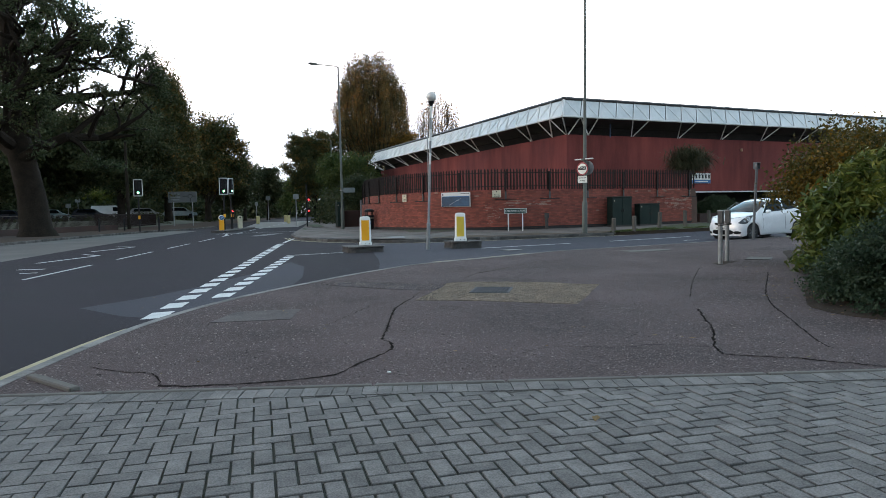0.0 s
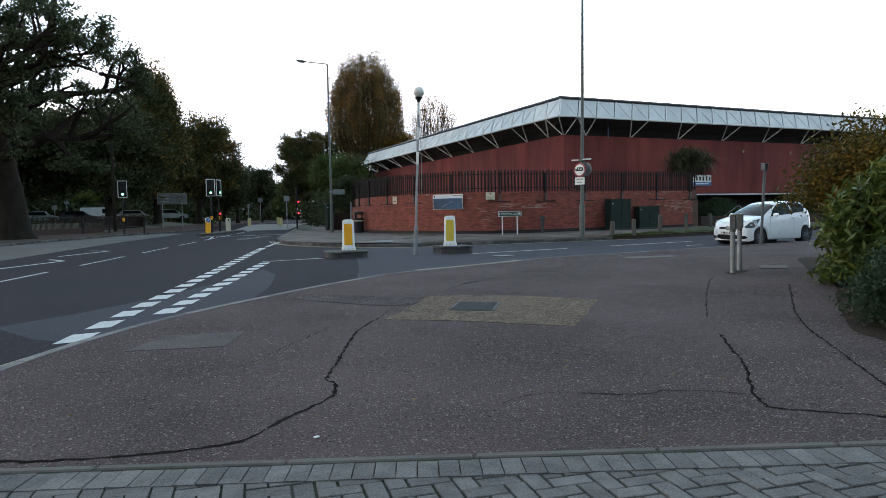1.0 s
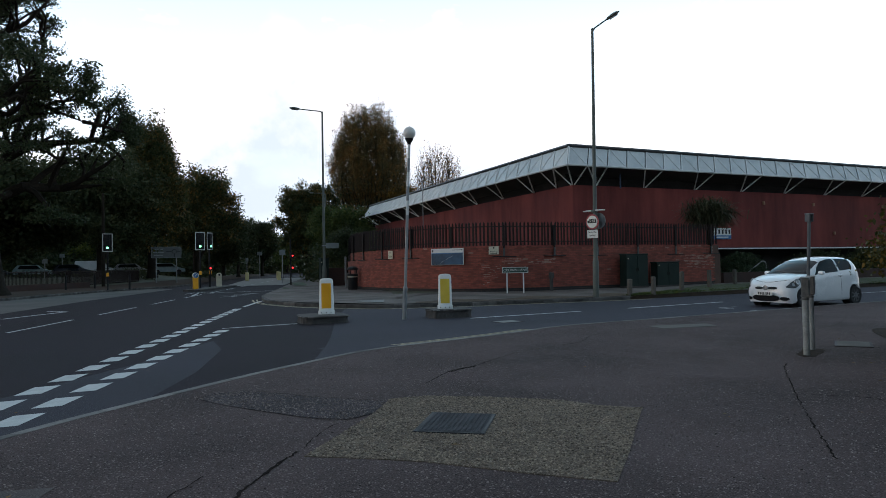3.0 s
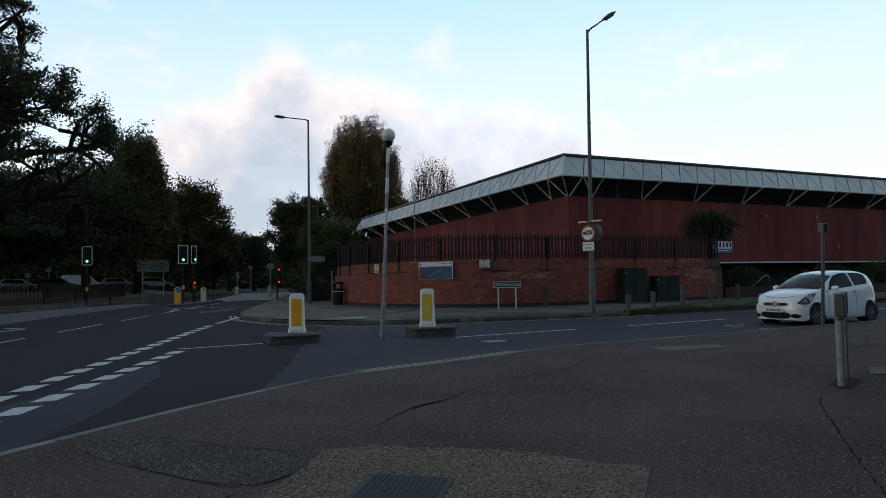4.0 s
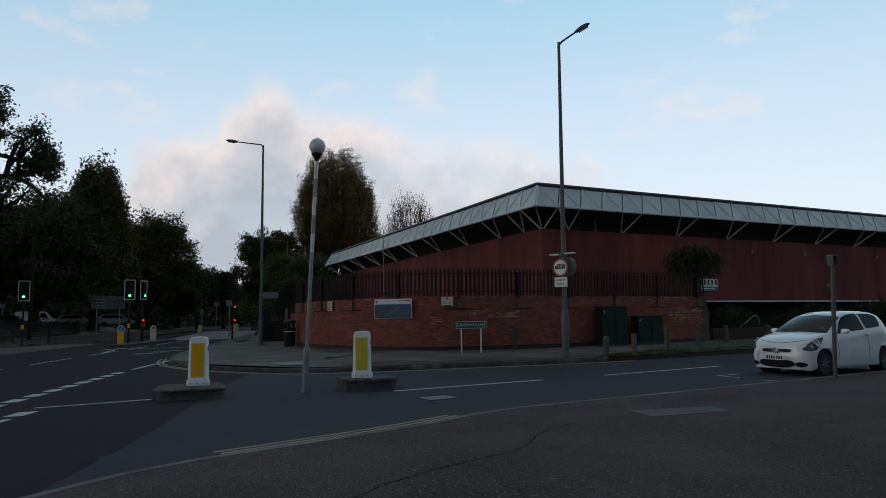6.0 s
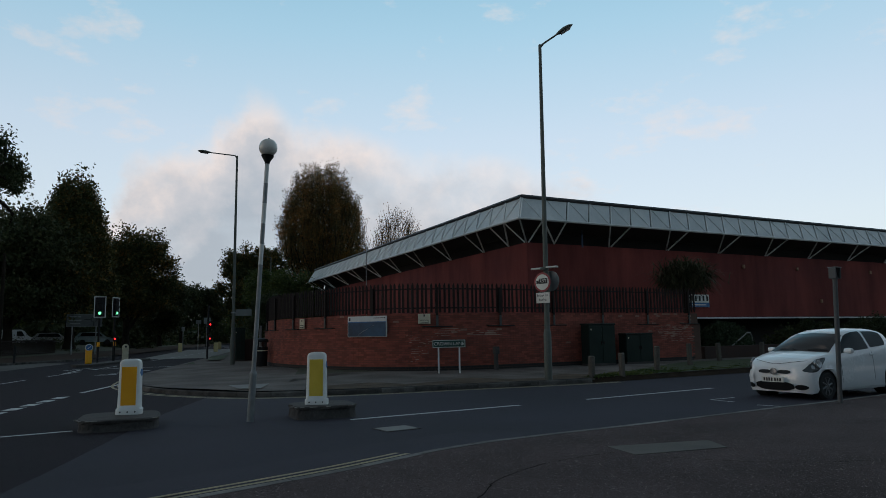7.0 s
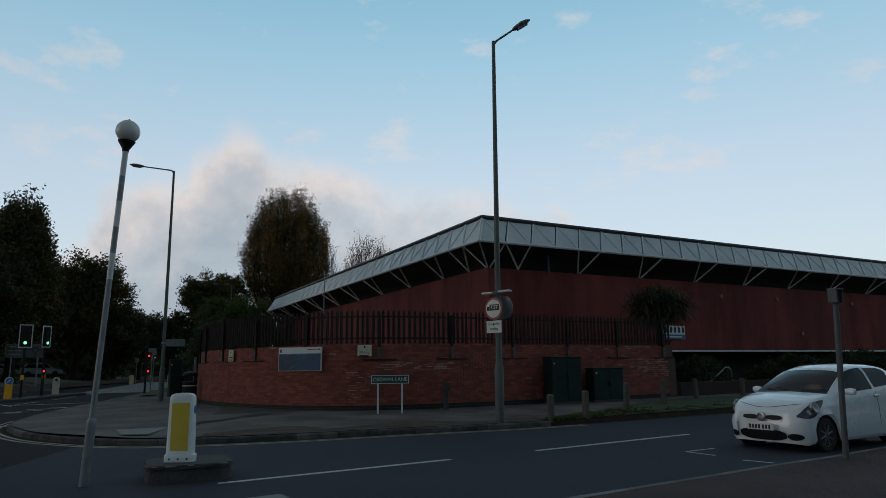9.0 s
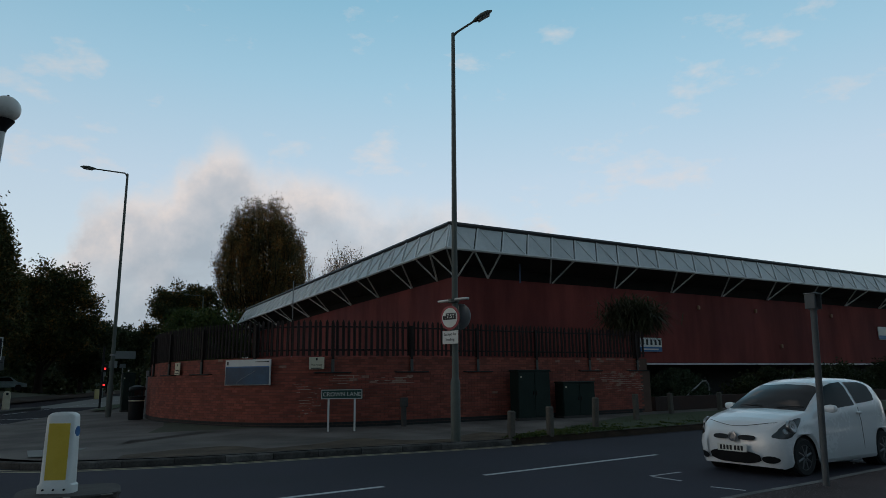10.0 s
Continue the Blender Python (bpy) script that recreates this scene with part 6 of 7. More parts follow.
def small_car(x, y, rz, label):
    t = thing("parked_car", x, y, 0.0, rz, label, "car")
    XS = [0.10, 0.125, 0.17, 0.25, 0.38, 0.62, 0.98, 1.2, 1.45, 1.72, 1.95, 2.3, 2.7, 3.0, 3.18, 3.3, 3.38, 3.41]
    HALF = [0.50, 0.60, 0.68, 0.735, 0.775, 0.80, 0.807, 0.807, 0.807, 0.807, 0.807, 0.807, 0.807, 0.80, 0.785, 0.77, 0.75, 0.73]
    ROOF = [0.64, 0.69, 0.735, 0.785, 0.835, 0.895, 0.955, 1.105, 1.25, 1.37, 1.42, 1.44, 1.435, 1.41, 1.36, 1.24, 1.05, 0.91]
    BELT = [0.60, 0.645, 0.685, 0.73, 0.775, 0.83, 0.89, 0.905, 0.92, 0.935, 0.95, 0.97, 1.0, 1.03, 1.05, 1.02, 0.94, 0.86]
    RW = [0.42, 0.51, 0.58, 0.63, 0.66, 0.68, 0.685, 0.645, 0.605, 0.57, 0.56, 0.555, 0.555, 0.58, 0.58, 0.60, 0.62, 0.62]

    def f(tab, u):
        return float(np.interp(u, XS, tab))

    def low(u):
        z = 0.165 - 0.045 * max(0, 1 - abs(u - 0.22) / 0.2)
        for c in (0.70, 3.04 - 0.0):
            if abs(u - c) < 0.335:
                z = max(z, 0.27 + math.sqrt(0.335 ** 2 - (u - c) ** 2))
        return z

    def sec(u):
        w, r, be, rw, lo = f(HALF, u), f(ROOF, u), f(BELT, u), f(RW, u), low(u)
        return [(w - 0.03, lo), (w + 0.006, min(lo + 0.06, 0.62)), (w, max(0.45, min(lo + 0.1, 0.63))), (w - 0.008, 0.5 * (max(0.5, lo + 0.02) + be)), (w - 0.045, be), (rw + 0.3 * (w - 0.05 - rw), be + 0.72 * (r - be)), (rw, r - 0.045 * min(1, (r - be) / 0.3)), (rw * 0.72, r), (0, r + 0.02)]

    def bend(u, yy, zz):
        k0, k1 = max(0, 1 - u / 0.9), max(0, (u - 2.6) / 0.81)
        swell = 0.075 * math.exp(-((zz - 0.4) / 0.14) ** 2) - 0.16 * max(0, zz - 0.52) - 0.1 * max(0, 0.3 - zz)
        return Vector((u + k0 * 0.1 * (yy / 0.8) ** 2 - k0 * k0 * swell - k1 * 0.14 * (yy / 0.8) ** 2, yy, zz))

    def snout(yy, zz):
        """A point of the front bumper's face."""
        u = 0.10 if abs(yy) < 0.48 else float(np.interp(abs(yy) + 0.02, HALF[:6], XS[:6]))
        return bend(u, yy, zz)

    def at(u, v, out=0.0, sg=1):
        q = sec(u)
        i = min(int(v), len(q) - 2)
        g = v - i
        yy, zz = q[i][0] + (q[i + 1][0] - q[i][0]) * g, q[i][1] + (q[i + 1][1] - q[i][1]) * g
        dy, dz = q[i + 1][0] - q[i][0], q[i + 1][1] - q[i][1]
        ln = math.hypot(dy, dz) or 1
        return bend(u, sg * (yy + out * dz / ln), zz - out * dy / ln) - Vector((out * max(0, 1 - u / 0.5), 0, 0))

    us = sorted(set([round(i * 0.045, 3) for i in range(76)] + XS + [c + d for c in (0.70, 3.04) for d in (-0.334, -0.3, 0.3, 0.334)]))
    us = [u for u in us if 0.10 <= u <= 3.41]
    b = B()
    n = 9
    m = 2 * n - 1
    for u in us:
        q = sec(u)
        ring = [(-yy, zz) for yy, zz in q] + [(yy, zz) for yy, zz in reversed(q[:-1])]
        b.v += [tuple(bend(u, yy, zz)) for yy, zz in ring]
    for i in range(len(us) - 1):
        b.f += [(i * m + k, i * m + k + 1, (i + 1) * m + k + 1, (i + 1) * m + k) for k in range(m - 1)]
    b.f += [tuple(reversed(range(m))), tuple(range((len(us) - 1) * m, len(us) * m))]
    me = b.mesh("body", True)
    me.set_sharp_from_angle(angle=radians(55))
    body = new("body", me)
    me.materials.append(CAR_WHITE)
    body.parent = t

    def panel(name, u0, u1, v0, v1, mat, out, sg, nu=10, nv=5, lbl="", trim=None, par=None):
        bb = B()
        for i in range(nu + 1):
            for j in range(nv + 1):
                u, v = u0 + (u1 - u0) * i / nu, v0 + (v1 - v0) * j / nv
                if trim:
                    u = trim(i / nu, j / nv)
                bb.v.append(tuple(at(u, v, out, sg)))
        for i in range(nu):
            for j in range(nv):
                q = (i * (nv + 1) + j, (i + 1) * (nv + 1) + j, (i + 1) * (nv + 1) + j + 1, i * (nv + 1) + j + 1)
                bb.f.append(q if sg < 0 else tuple(reversed(q)))
        return part(name, bb, mat, par or t, lbl, True)

    # windscreen and rear window: the sloping top surface, both halves
    for nm2, u0, u1 in (("windscreen", 0.97, 1.63), ("rear_window", 3.05, 3.3)):
        bb = B()
        nu, cols = 10, [(sg, v) for sg, v in [(-1, 6.05), (-1, 6.5), (-1, 7.0), (-1, 7.5), (1, 8.0), (1, 7.5), (1, 7.0), (1, 6.5), (1, 6.05)]]
        for i in range(nu + 1):
            for sg, v in cols:
                bb.v.append(tuple(at(u0 + (u1 - u0) * i / nu, min(v, 7.999), 0.006, sg)))
        c = len(cols)
        bb.f = [(i * c + j, i * c + j + 1, (i + 1) * c + j + 1, (i + 1) * c + j) for i in range(nu) for j in range(c - 1)]
        g = part(nm2, bb, CAR_GLASS, t, "dark reflecting glass", True)
    for sg in (-1, 1):
        def door_trim(a, c):
            return (1.22 + 0.42 * c) + a * ((2.28 - 0.06 * c) - (1.22 + 0.42 * c))

        def quarter_trim(a, c):
            return (2.36 - 0.05 * c) + a * ((3.06 - 0.16 * c - 0.1 * (2 * c - 1) ** 4) - (2.36 - 0.05 * c))
        panel("side_window", 0, 0, 4.1, 5.85, SIDE_GLASS, 0.007, sg, 12, 6, "dark door glass", door_trim)
        panel("quarter_window", 0, 0, 4.15, 5.75, SIDE_GLASS, 0.007, sg, 8, 6, "dark rear quarter glass", quarter_trim)
        panel("sill", 1.05, 2.68, 0.2, 1.0, CAR_WHITE, 0.018, sg, 8, 3)
        bb = B()
        na, nc = 14, 6
        for i in range(na + 1):
            a = i / na
            for j in range(nc + 1):
                hv = 0.86 * math.sin(math.pi * min(1, 0.03 + 0.97 * a ** 0.8)) ** 0.7
                bb.v.append(tuple(at(0.13 + 0.56 * a, 3.25 + 0.85 * a + (2 * j / nc - 1) * hv, 0.008, sg)))
        for i in range(na):
            for j in range(nc):
                q = (i * (nc + 1) + j, (i + 1) * (nc + 1) + j, (i + 1) * (nc + 1) + j + 1, i * (nc + 1) + j + 1)
                bb.f.append(q if sg < 0 else tuple(reversed(q)))
        hl = part("headlight", bb, HEAD_DARK, t, "dark almond headlight housing", True)
        c = at(0.41, 3.66, 0.03, sg)
        o = (at(0.41, 3.66, 0.06, sg) - c).normalized()
        mm = o.to_track_quat("Z", "Y").to_matrix()
        part("reflector", B().lathe([(0.1, -0.05), (0.098, -0.004), (0.088, 0.002), (0.078, -0.004)], 20, c, mm), ALLOY, hl, "silver reflector ring", True)
        part("lens", B().lathe([(0.078, -0.02), (0.076, 0.002), (0.045, -0.004), (0.01, -0.008)], 20, c, mm), HEAD_GLASS, hl, "clear round lamp", True)
        c = at(0.27, 3.4, 0.009, sg)
        o = (at(0.27, 3.4, 0.05, sg) - c).normalized()
        part("side_lamp", B().lathe([(0.045, -0.02), (0.043, 0.004), (0.02, 0.006), (0.005, 0.006)], 14, c, o.to_track_quat("Z", "Y").to_matrix()), ALLOY, hl, "small silver side lamp", True)
        # mirror, handle, fog lamp
        c = at(1.32, 4.0, 0.15, sg)
        mi = part("mirror", B().lathe([(0.02, -0.105), (0.068, -0.08), (0.085, 0), (0.07, 0.075), (0.02, 0.1)], 14, c, Matrix.Rotation(radians(90), 3, "X") @ Matrix.Diagonal((0.7, 0.75, 1))), CAR_WHITE, t, "white door mirror", True)
        c = at(2.3, 3.62, 0.02, sg)
        part("door_handle", B().cbox(c, (0.14, 0.035, 0.05), 0.012), CAR_WHITE, t)
        bb = B()
        fy, fz = sg * 0.575, 0.26
        ring = [(0.11 * math.cos(2 * math.pi * k / 18), 0.055 * math.sin(2 * math.pi * k / 18)) for k in range(18)]
        bb.v = [tuple(snout(fy + a, fz + c2) - Vector((0.03, 0, 0))) for a, c2 in ring]
        bb.f = [tuple(range(18)) if sg < 0 else tuple(range(18))]
        part("fog_lamp_recess", bb, BLACK_PLASTIC, t)
        # door shut lines
        for u0 in (1.18, 2.34):
            part("shut_line", B().tube([at(u0, v, 0.001, sg) for v in (0.8, 2.0, 3.0, 4.0)], 0.004, 4), BLACK_PLASTIC, t)
    # nose: grille slots, number plate, emblem

    def nose(name, pts, mat, lift, lbl=""):
        bb = B()
        k = len(pts)
        bb.v = [tuple(snout(yy, zz) - Vector((lift, 0, 0))) for yy, zz in pts]
        bb.f = [tuple(range(k))]
        return part(name, bb, mat, t, lbl)

    def oval(cy, cz, w, h, e=0.55, k=28):
        return [(cy + w / 2 * math.copysign(abs(math.cos(a)) ** e, math.cos(a)), cz + h / 2 * math.copysign(abs(math.sin(a)) ** e, math.sin(a))) for a in [2 * math.pi * i / k for i in range(k)]]

    for sg in (-1, 1):
        nose("upper_grille", oval(sg * 0.225, 0.565, 0.3, 0.075, 0.8), BLACK_PLASTIC, 0.006)
    bb = B()
    cols = [(-0.44 + 0.88 * i / 16) for i in range(17)]
    for yy in cols:
        hh = 0.19 * (1 - (abs(yy) / 0.5) ** 4) * 0.5
        bb.v += [tuple(snout(yy, 0.275 - hh) - Vector((0.006, 0, 0))), tuple(snout(yy, 0.275 + hh) - Vector((0.006, 0, 0)))]
    bb.f = [(2 * i, 2 * i + 1, 2 * i + 3, 2 * i + 2) for i in range(16)]
    part("lower_grille", bb, BLACK_PLASTIC, t)
    pl = part("number_plate", B().cbox((0.034, 0, 0.405), (0.014, 0.52, 0.11), 0.003), SIGN_WHITE, t, "white number plate with plain dark bars")
    for k in range(7):
        part("plate_bar", B().box((0.025, 0.19 - 0.058 * k - (0.02 if k > 3 else 0), 0.405), (0.006, 0.036, 0.07)), INK, pl)
    part("emblem", B().lathe([(0.075, 0), (0.075, 0.02), (0.05, 0.025), (0.045, 0.012)], 18, (0.085, 0, 0.57), Matrix.Rotation(radians(-90), 3, "Y")), ALLOY, t, "plain round silver badge")
    part("bonnet_line", B().tube([bend(0.145 + 0.16 * (abs(yy) / 0.62) ** 2, yy, f(ROOF, 0.145 + 0.16 * (abs(yy) / 0.62) ** 2) + 0.018 - 0.035 * (abs(yy) / 0.66) ** 3) for yy in [-0.6 + 0.1 * i for i in range(13)]], 0.004, 4), BLACK_PLASTIC, t)
    part("wiper", B().tube([at(1.0, 7.6, 0.02, -1), at(1.03, 7.0, 0.025, -1), at(1.06, 6.3, 0.025, -1)], 0.006, 5), BLACK_PLASTIC, t)
    part("wiper", B().tube([at(1.0, 7.9, 0.02, 1), at(1.05, 7.5, 0.025, 1), at(1.03, 7.0, 0.02, 1)], 0.006, 5), BLACK_PLASTIC, t)
    part("aerial", B().tube([(1.78, 0, 1.44), (1.95, 0, 1.56)], [0.012, 0.004], 6), BLACK_PLASTIC, t)
    part("underbody", B().cbox((1.8, 0, 0.36), (2.9, 1.2, 0.34), 0.04), BLACK_PLASTIC, t)
    for cx in (0.70, 3.04):
        for sg in (-1, 1):
            part("arch_liner", B().cyl((cx, sg * 0.5, 0.3), (cx, sg * 0.74, 0.3), 0.325, n=24), BLACK_PLASTIC, t)
            c0 = (cx, sg * 0.60, 0.275)
            rot = Matrix.Rotation(radians(-90 * sg), 3, "X")
            wh = part("wheel", B().lathe([(0.17, 0.02), (0.26, 0.0), (0.278, 0.03), (0.28, 0.1), (0.278, 0.16), (0.255, 0.185), (0.19, 0.18), (0.185, 0.165)], 28, c0, rot), RUBBER, t, "black tyre on a silver wheel", True)
            part("rim", B().lathe([(0.19, 0.14), (0.195, 0.172), (0.18, 0.172), (0.17, 0.12), (0.02, 0.115)], 24, c0, rot), surf("dark_rim", (0.07, 0.07, 0.073), (0.12, 0.12, 0.123), 0.5) if "dark_rim" not in bpy.data.materials else bpy.data.materials["dark_rim"], wh)
            for k in range(8):
                an = 2 * math.pi * k / 8 + 0.3
                d1 = rot @ Vector((math.cos(an), math.sin(an), 0))
                z1 = rot @ Vector((0, 0, 0.155))
                part("spoke", B().tube([Vector(c0) + z1 + d1 * 0.02, Vector(c0) + z1 + d1 * 0.185], [0.026, 0.018], 6), WHEEL_GREY, wh)
    return t


small_car(18.47, 18.85, 5.5, "white three-door hatchback parked by the kerb")


# ---- shrubs ----
def shrub(name, x, y, z, tips, n, leaf, clump, mat, label, seed, stretch=(1, 1, 0.8), wide=0.3):
    nr = np.random.RandomState(seed)
    t = thing(name, x, y, z, 0, label, "shrub")
    b = B()
    rng = random.Random(seed)
    pts = np.array(tips, float)
    for q in pts[:: max(1, len(pts) // 40)]:
        q = Vector(q)
        r = Vector((q.x * 0.25 + rng.uniform(-0.1, 0.1), q.y * 0.25 + rng.uniform(-0.1, 0.1), 0))
        b.tube([r, r.lerp(q, 0.5) + Vector((0, 0, 0.12)), q], [0.03, 0.018, 0.006], 5, False)
    part("stems", b, BARK, t)
    part("leaves", foliage(pts, n, clump, leaf, nr, stretch, wide), mat, t)
    return t


def blob(rx, ry, rz, n, seed, zc=0.0, hollow=0.55):
    """Twig ends scattered through the outer part of a rounded mound."""
    nr = np.random.RandomState(seed)
    d = nr.normal(0, 1, (n, 3))
    d /= np.linalg.norm(d, axis=1)[:, None]
    r = (hollow + (1 - hollow) * nr.rand(n, 1)) * (0.82 + 0.3 * nr.rand(n, 1))
    p = d * r * np.array([rx, ry, rz])
    p[:, 2] = np.abs(p[:, 2]) + zc
    return p


shrub("conifer_shrub", 9.5, 4.95, KN, blob(1.85, 1.75, 1.2, 800, 21), 150000, 0.04, 0.13, LEAF_JUNIPER, "dense dark green spreading conifer at the footway's edge", 21)
shrub("laurel_bush", 11.75, 7.8, KN, blob(1.35, 1.35, 1.85, 900, 22, 0.1), 40000, 0.15, 0.15, LEAF_LAUREL, "tall yellow-green laurel bush with long narrow leaves", 22, wide=0.15)
shrub("laurel_bush", 13.2, 5.8, KN, blob(2.3, 2.1, 1.95, 420, 23), 24000, 0.16, 0.18, LEAF_LAUREL, "tall laurel bush in the planting", 23, wide=0.15)
shrub("autumn_shrub", 13.3, 9.5, KN, blob(1.75, 1.6, 1.5, 460, 24, 1.25), 30000, 0.065, 0.22, LEAF_SHRUB, "loose orange and green autumn shrub", 24)
shrub("autumn_shrub", 15.6, 10.4, KN, blob(1.6, 1.4, 1.5, 260, 25, 1.1), 20000, 0.07, 0.22, LEAF_SHRUB, "loose turning shrub with small leaves", 25)
br = thing("climbing_spray", 11.5, 7.2, KN, 0, "thin leafy shoots rising above the bushes", "shrub")
b = B()
tp = []
rng = random.Random(9)
for k in range(9):
    a = rng.uniform(0, 6.28)
    h = rng.uniform(2.7, 3.5)
    q = Vector((0.75 + 0.8 * math.cos(a), 0.75 * math.sin(a), h))
    mid = q * 0.6 + Vector((rng.uniform(-0.2, 0.2), rng.uniform(-0.2, 0.2), 0.2))
    b.tube([(0.5, 0, 0), mid, q], [0.02, 0.012, 0.004], 5, False)
    tp += [list(mid.lerp(q, f)) for f in (0.35, 0.5, 0.65, 0.8, 0.9, 1.0)]
part("shoots", b, BARK, br)
part("leaves", foliage(np.array(tp), 420, 0.11, 0.085, np.random.RandomState(4)), LEAF_DARK, br)

palm = thing("cabbage_palm", 28.3, 32.0, 0.3, 0, "spiky cabbage palm with a drooping round head", "palm")
part("trunk", B().tube([(0, 0, -0.2), (0.05, 0, 1.6), (0.02, 0, 3.3)], [0.16, 0.13, 0.14], 10), BARK, palm, smooth=True)
b = B()
rng = random.Random(11)
for k in range(3400):
    a, e = rng.uniform(0, 2 * math.pi), math.asin(rng.uniform(-0.6, 0.98))
    o = Vector((rng.gauss(0, 0.42), rng.gauss(0, 0.42), 3.55 + rng.gauss(0, 0.2)))
    d = Vector((math.cos(a) * math.cos(e), math.sin(a) * math.cos(e), math.sin(e)))
    L2 = rng.uniform(0.5, 1.2)
    sidev = d.cross(Vector((0, 0, 1))).normalized() * 0.022
    m1, m2 = o + d * L2 * 0.55, o + d * L2 + Vector((0, 0, -0.28 * L2))
    b.add([o - sidev * 0.6, o + sidev * 0.6, m1 + sidev, m1 - sidev, m2], [(0, 1, 2, 3), (3, 2, 4)])
part("fronds", b, LEAF_PALM, palm)
shrub("dark_shrub", 30.6, 32.3, 0.3, blob(1.7, 1.1, 1.45, 260, 31), 22000, 0.09, 0.18, LEAF_JUNIPER, "clipped grey-green evergreen shrub before the hall", 31)
shrub("dark_shrub", 37.5, 33.2, 0.3, blob(2.6, 1.2, 1.5, 240, 32), 15000, 0.12, 0.24, LEAF_DARK, "broad dark evergreen shrub before the hall", 32)
shrub("dark_shrub", 43.0, 33.6, 0.3, blob(2.8, 1.2, 1.7, 240, 33), 15000, 0.12, 0.26, LEAF_DARK, "large dark evergreen shrub before the hall", 33)
shrub("dark_shrub", 49.5, 34.2, 0.3, blob(3.2, 1.2, 2.0, 240, 34), 15000, 0.12, 0.28, LEAF_DARK, "large dark shrub at the hall's far end", 34)


# ---- car park, far roadside and woods ----
def far_car(x, y, rz, paint, label, van=False):
    t = thing("parked_van" if van else "parked_car", x, y, 0.84, rz, label, "van" if van else "car")
    L0, W0 = (4.6, 1.85) if van else (4.1, 1.72)
    H0 = 1.9 if van else 1.45
    side_out = [(0, 0.35), (0.05, 0.7), (0.9, 0.92), (1.5, H0 - 0.06), (1.9, H0), (L0 - 0.5, H0 - 0.03), (L0 - 0.1, 1.0), (L0, 0.75), (L0, 0.35)] if not van else [(0, 0.35), (0.05, 0.85), (0.75, 1.1), (1.3, 1.75), (1.6, H0), (L0 - 0.1, H0), (L0, 1.7), (L0, 0.35)]
    b = B()
    k = len(side_out)
    vs = []
    for yy, tuck in ((-W0 / 2, 0.0), (W0 / 2, 0.0)):
        for xx, zz in side_out:
            w = 1.0 if zz < 1.0 else 1.0 - 0.16 * (zz - 1.0) / 0.5 * (0.4 if van else 1)
            vs.append((xx - L0 / 2, yy * w, zz))
    b.add(vs, [tuple(range(k)), tuple(reversed(range(k, 2 * k)))] + [(i, k + i, k + (i + 1) % k, (i + 1) % k) for i in range(k)])
    body = part("body", b, paint, t)
    for sg in (-1, 1):
        w = sg * W0 / 2
        b = B()
        if van:
            b.quad((1.2 - L0 / 2, w * 1.003, 1.15), (2.0 - L0 / 2, w * 1.003, 1.15), (2.0 - L0 / 2, w * 0.97, 1.7), (1.5 - L0 / 2, w * 0.97, 1.7))
        else:
            b.quad((1.25 - L0 / 2, w * 1.004, 0.98), (L0 / 2 - 0.5, w * 1.004, 1.0), (L0 / 2 - 0.75, w * 0.89, 1.36), (1.62 - L0 / 2, w * 0.89, 1.36))
        part("side_window", b, CAR_GLASS, t)
        for cx in (0.8 - L0 / 2, L0 / 2 - 0.8):
            part("wheel", B().cyl((cx, w * 0.8, 0.31), (cx, w * 1.01, 0.31), 0.31, n=18), RUBBER, t)
    b = B()
    if van:
        b.quad((0.78 - L0 / 2, -W0 * 0.42, 1.13), (0.78 - L0 / 2, W0 * 0.42, 1.13), (1.29 - L0 / 2, W0 * 0.4, 1.74), (1.29 - L0 / 2, -W0 * 0.4, 1.74))
    else:
        b.quad((0.93 - L0 / 2, -W0 * 0.43, 0.96), (0.93 - L0 / 2, W0 * 0.43, 0.96), (1.47 - L0 / 2, W0 * 0.38, 1.37), (1.47 - L0 / 2, -W0 * 0.38, 1.37))
    for v in range(4):
        b.v[v] = (b.v[v][0] - 0.012, b.v[v][1], b.v[v][2] + 0.008)
    part("windscreen", b, CAR_GLASS, t)
    return t


SILVER = surf("silver_car_paint", (0.30, 0.32, 0.34), (0.38, 0.40, 0.42), 0.3, 1, 20, 0.2, 0.0, coat=0.5)
NAVY = surf("dark_car_paint", (0.02, 0.025, 0.04), (0.035, 0.04, 0.06), 0.3, 1, 20, 0.2, 0.0, coat=0.5)
TEAL = surf("pale_teal_car_paint", (0.22, 0.32, 0.34), (0.28, 0.38, 0.40), 0.3, 1, 20, 0.2, 0.0, coat=0.5)
far_car(-9.6, 100.5, 186, CAR_WHITE, "white panel van in the car park", True)
far_car(-15.4, 95.0, 182, TEAL, "pale teal car parked by the hedge")
far_car(-11.3, 95.0, 182, NAVY, "dark hatchback in the car park")
far_car(-4.9, 95.5, 184, SILVER, "silver car parked beyond the pole")
far_car(-0.7, 95.0, 185, TEAL, "pale car parked under the trees")
far_car(-19.8, 94.0, 180, NAVY, "dark car at the edge of the car park")

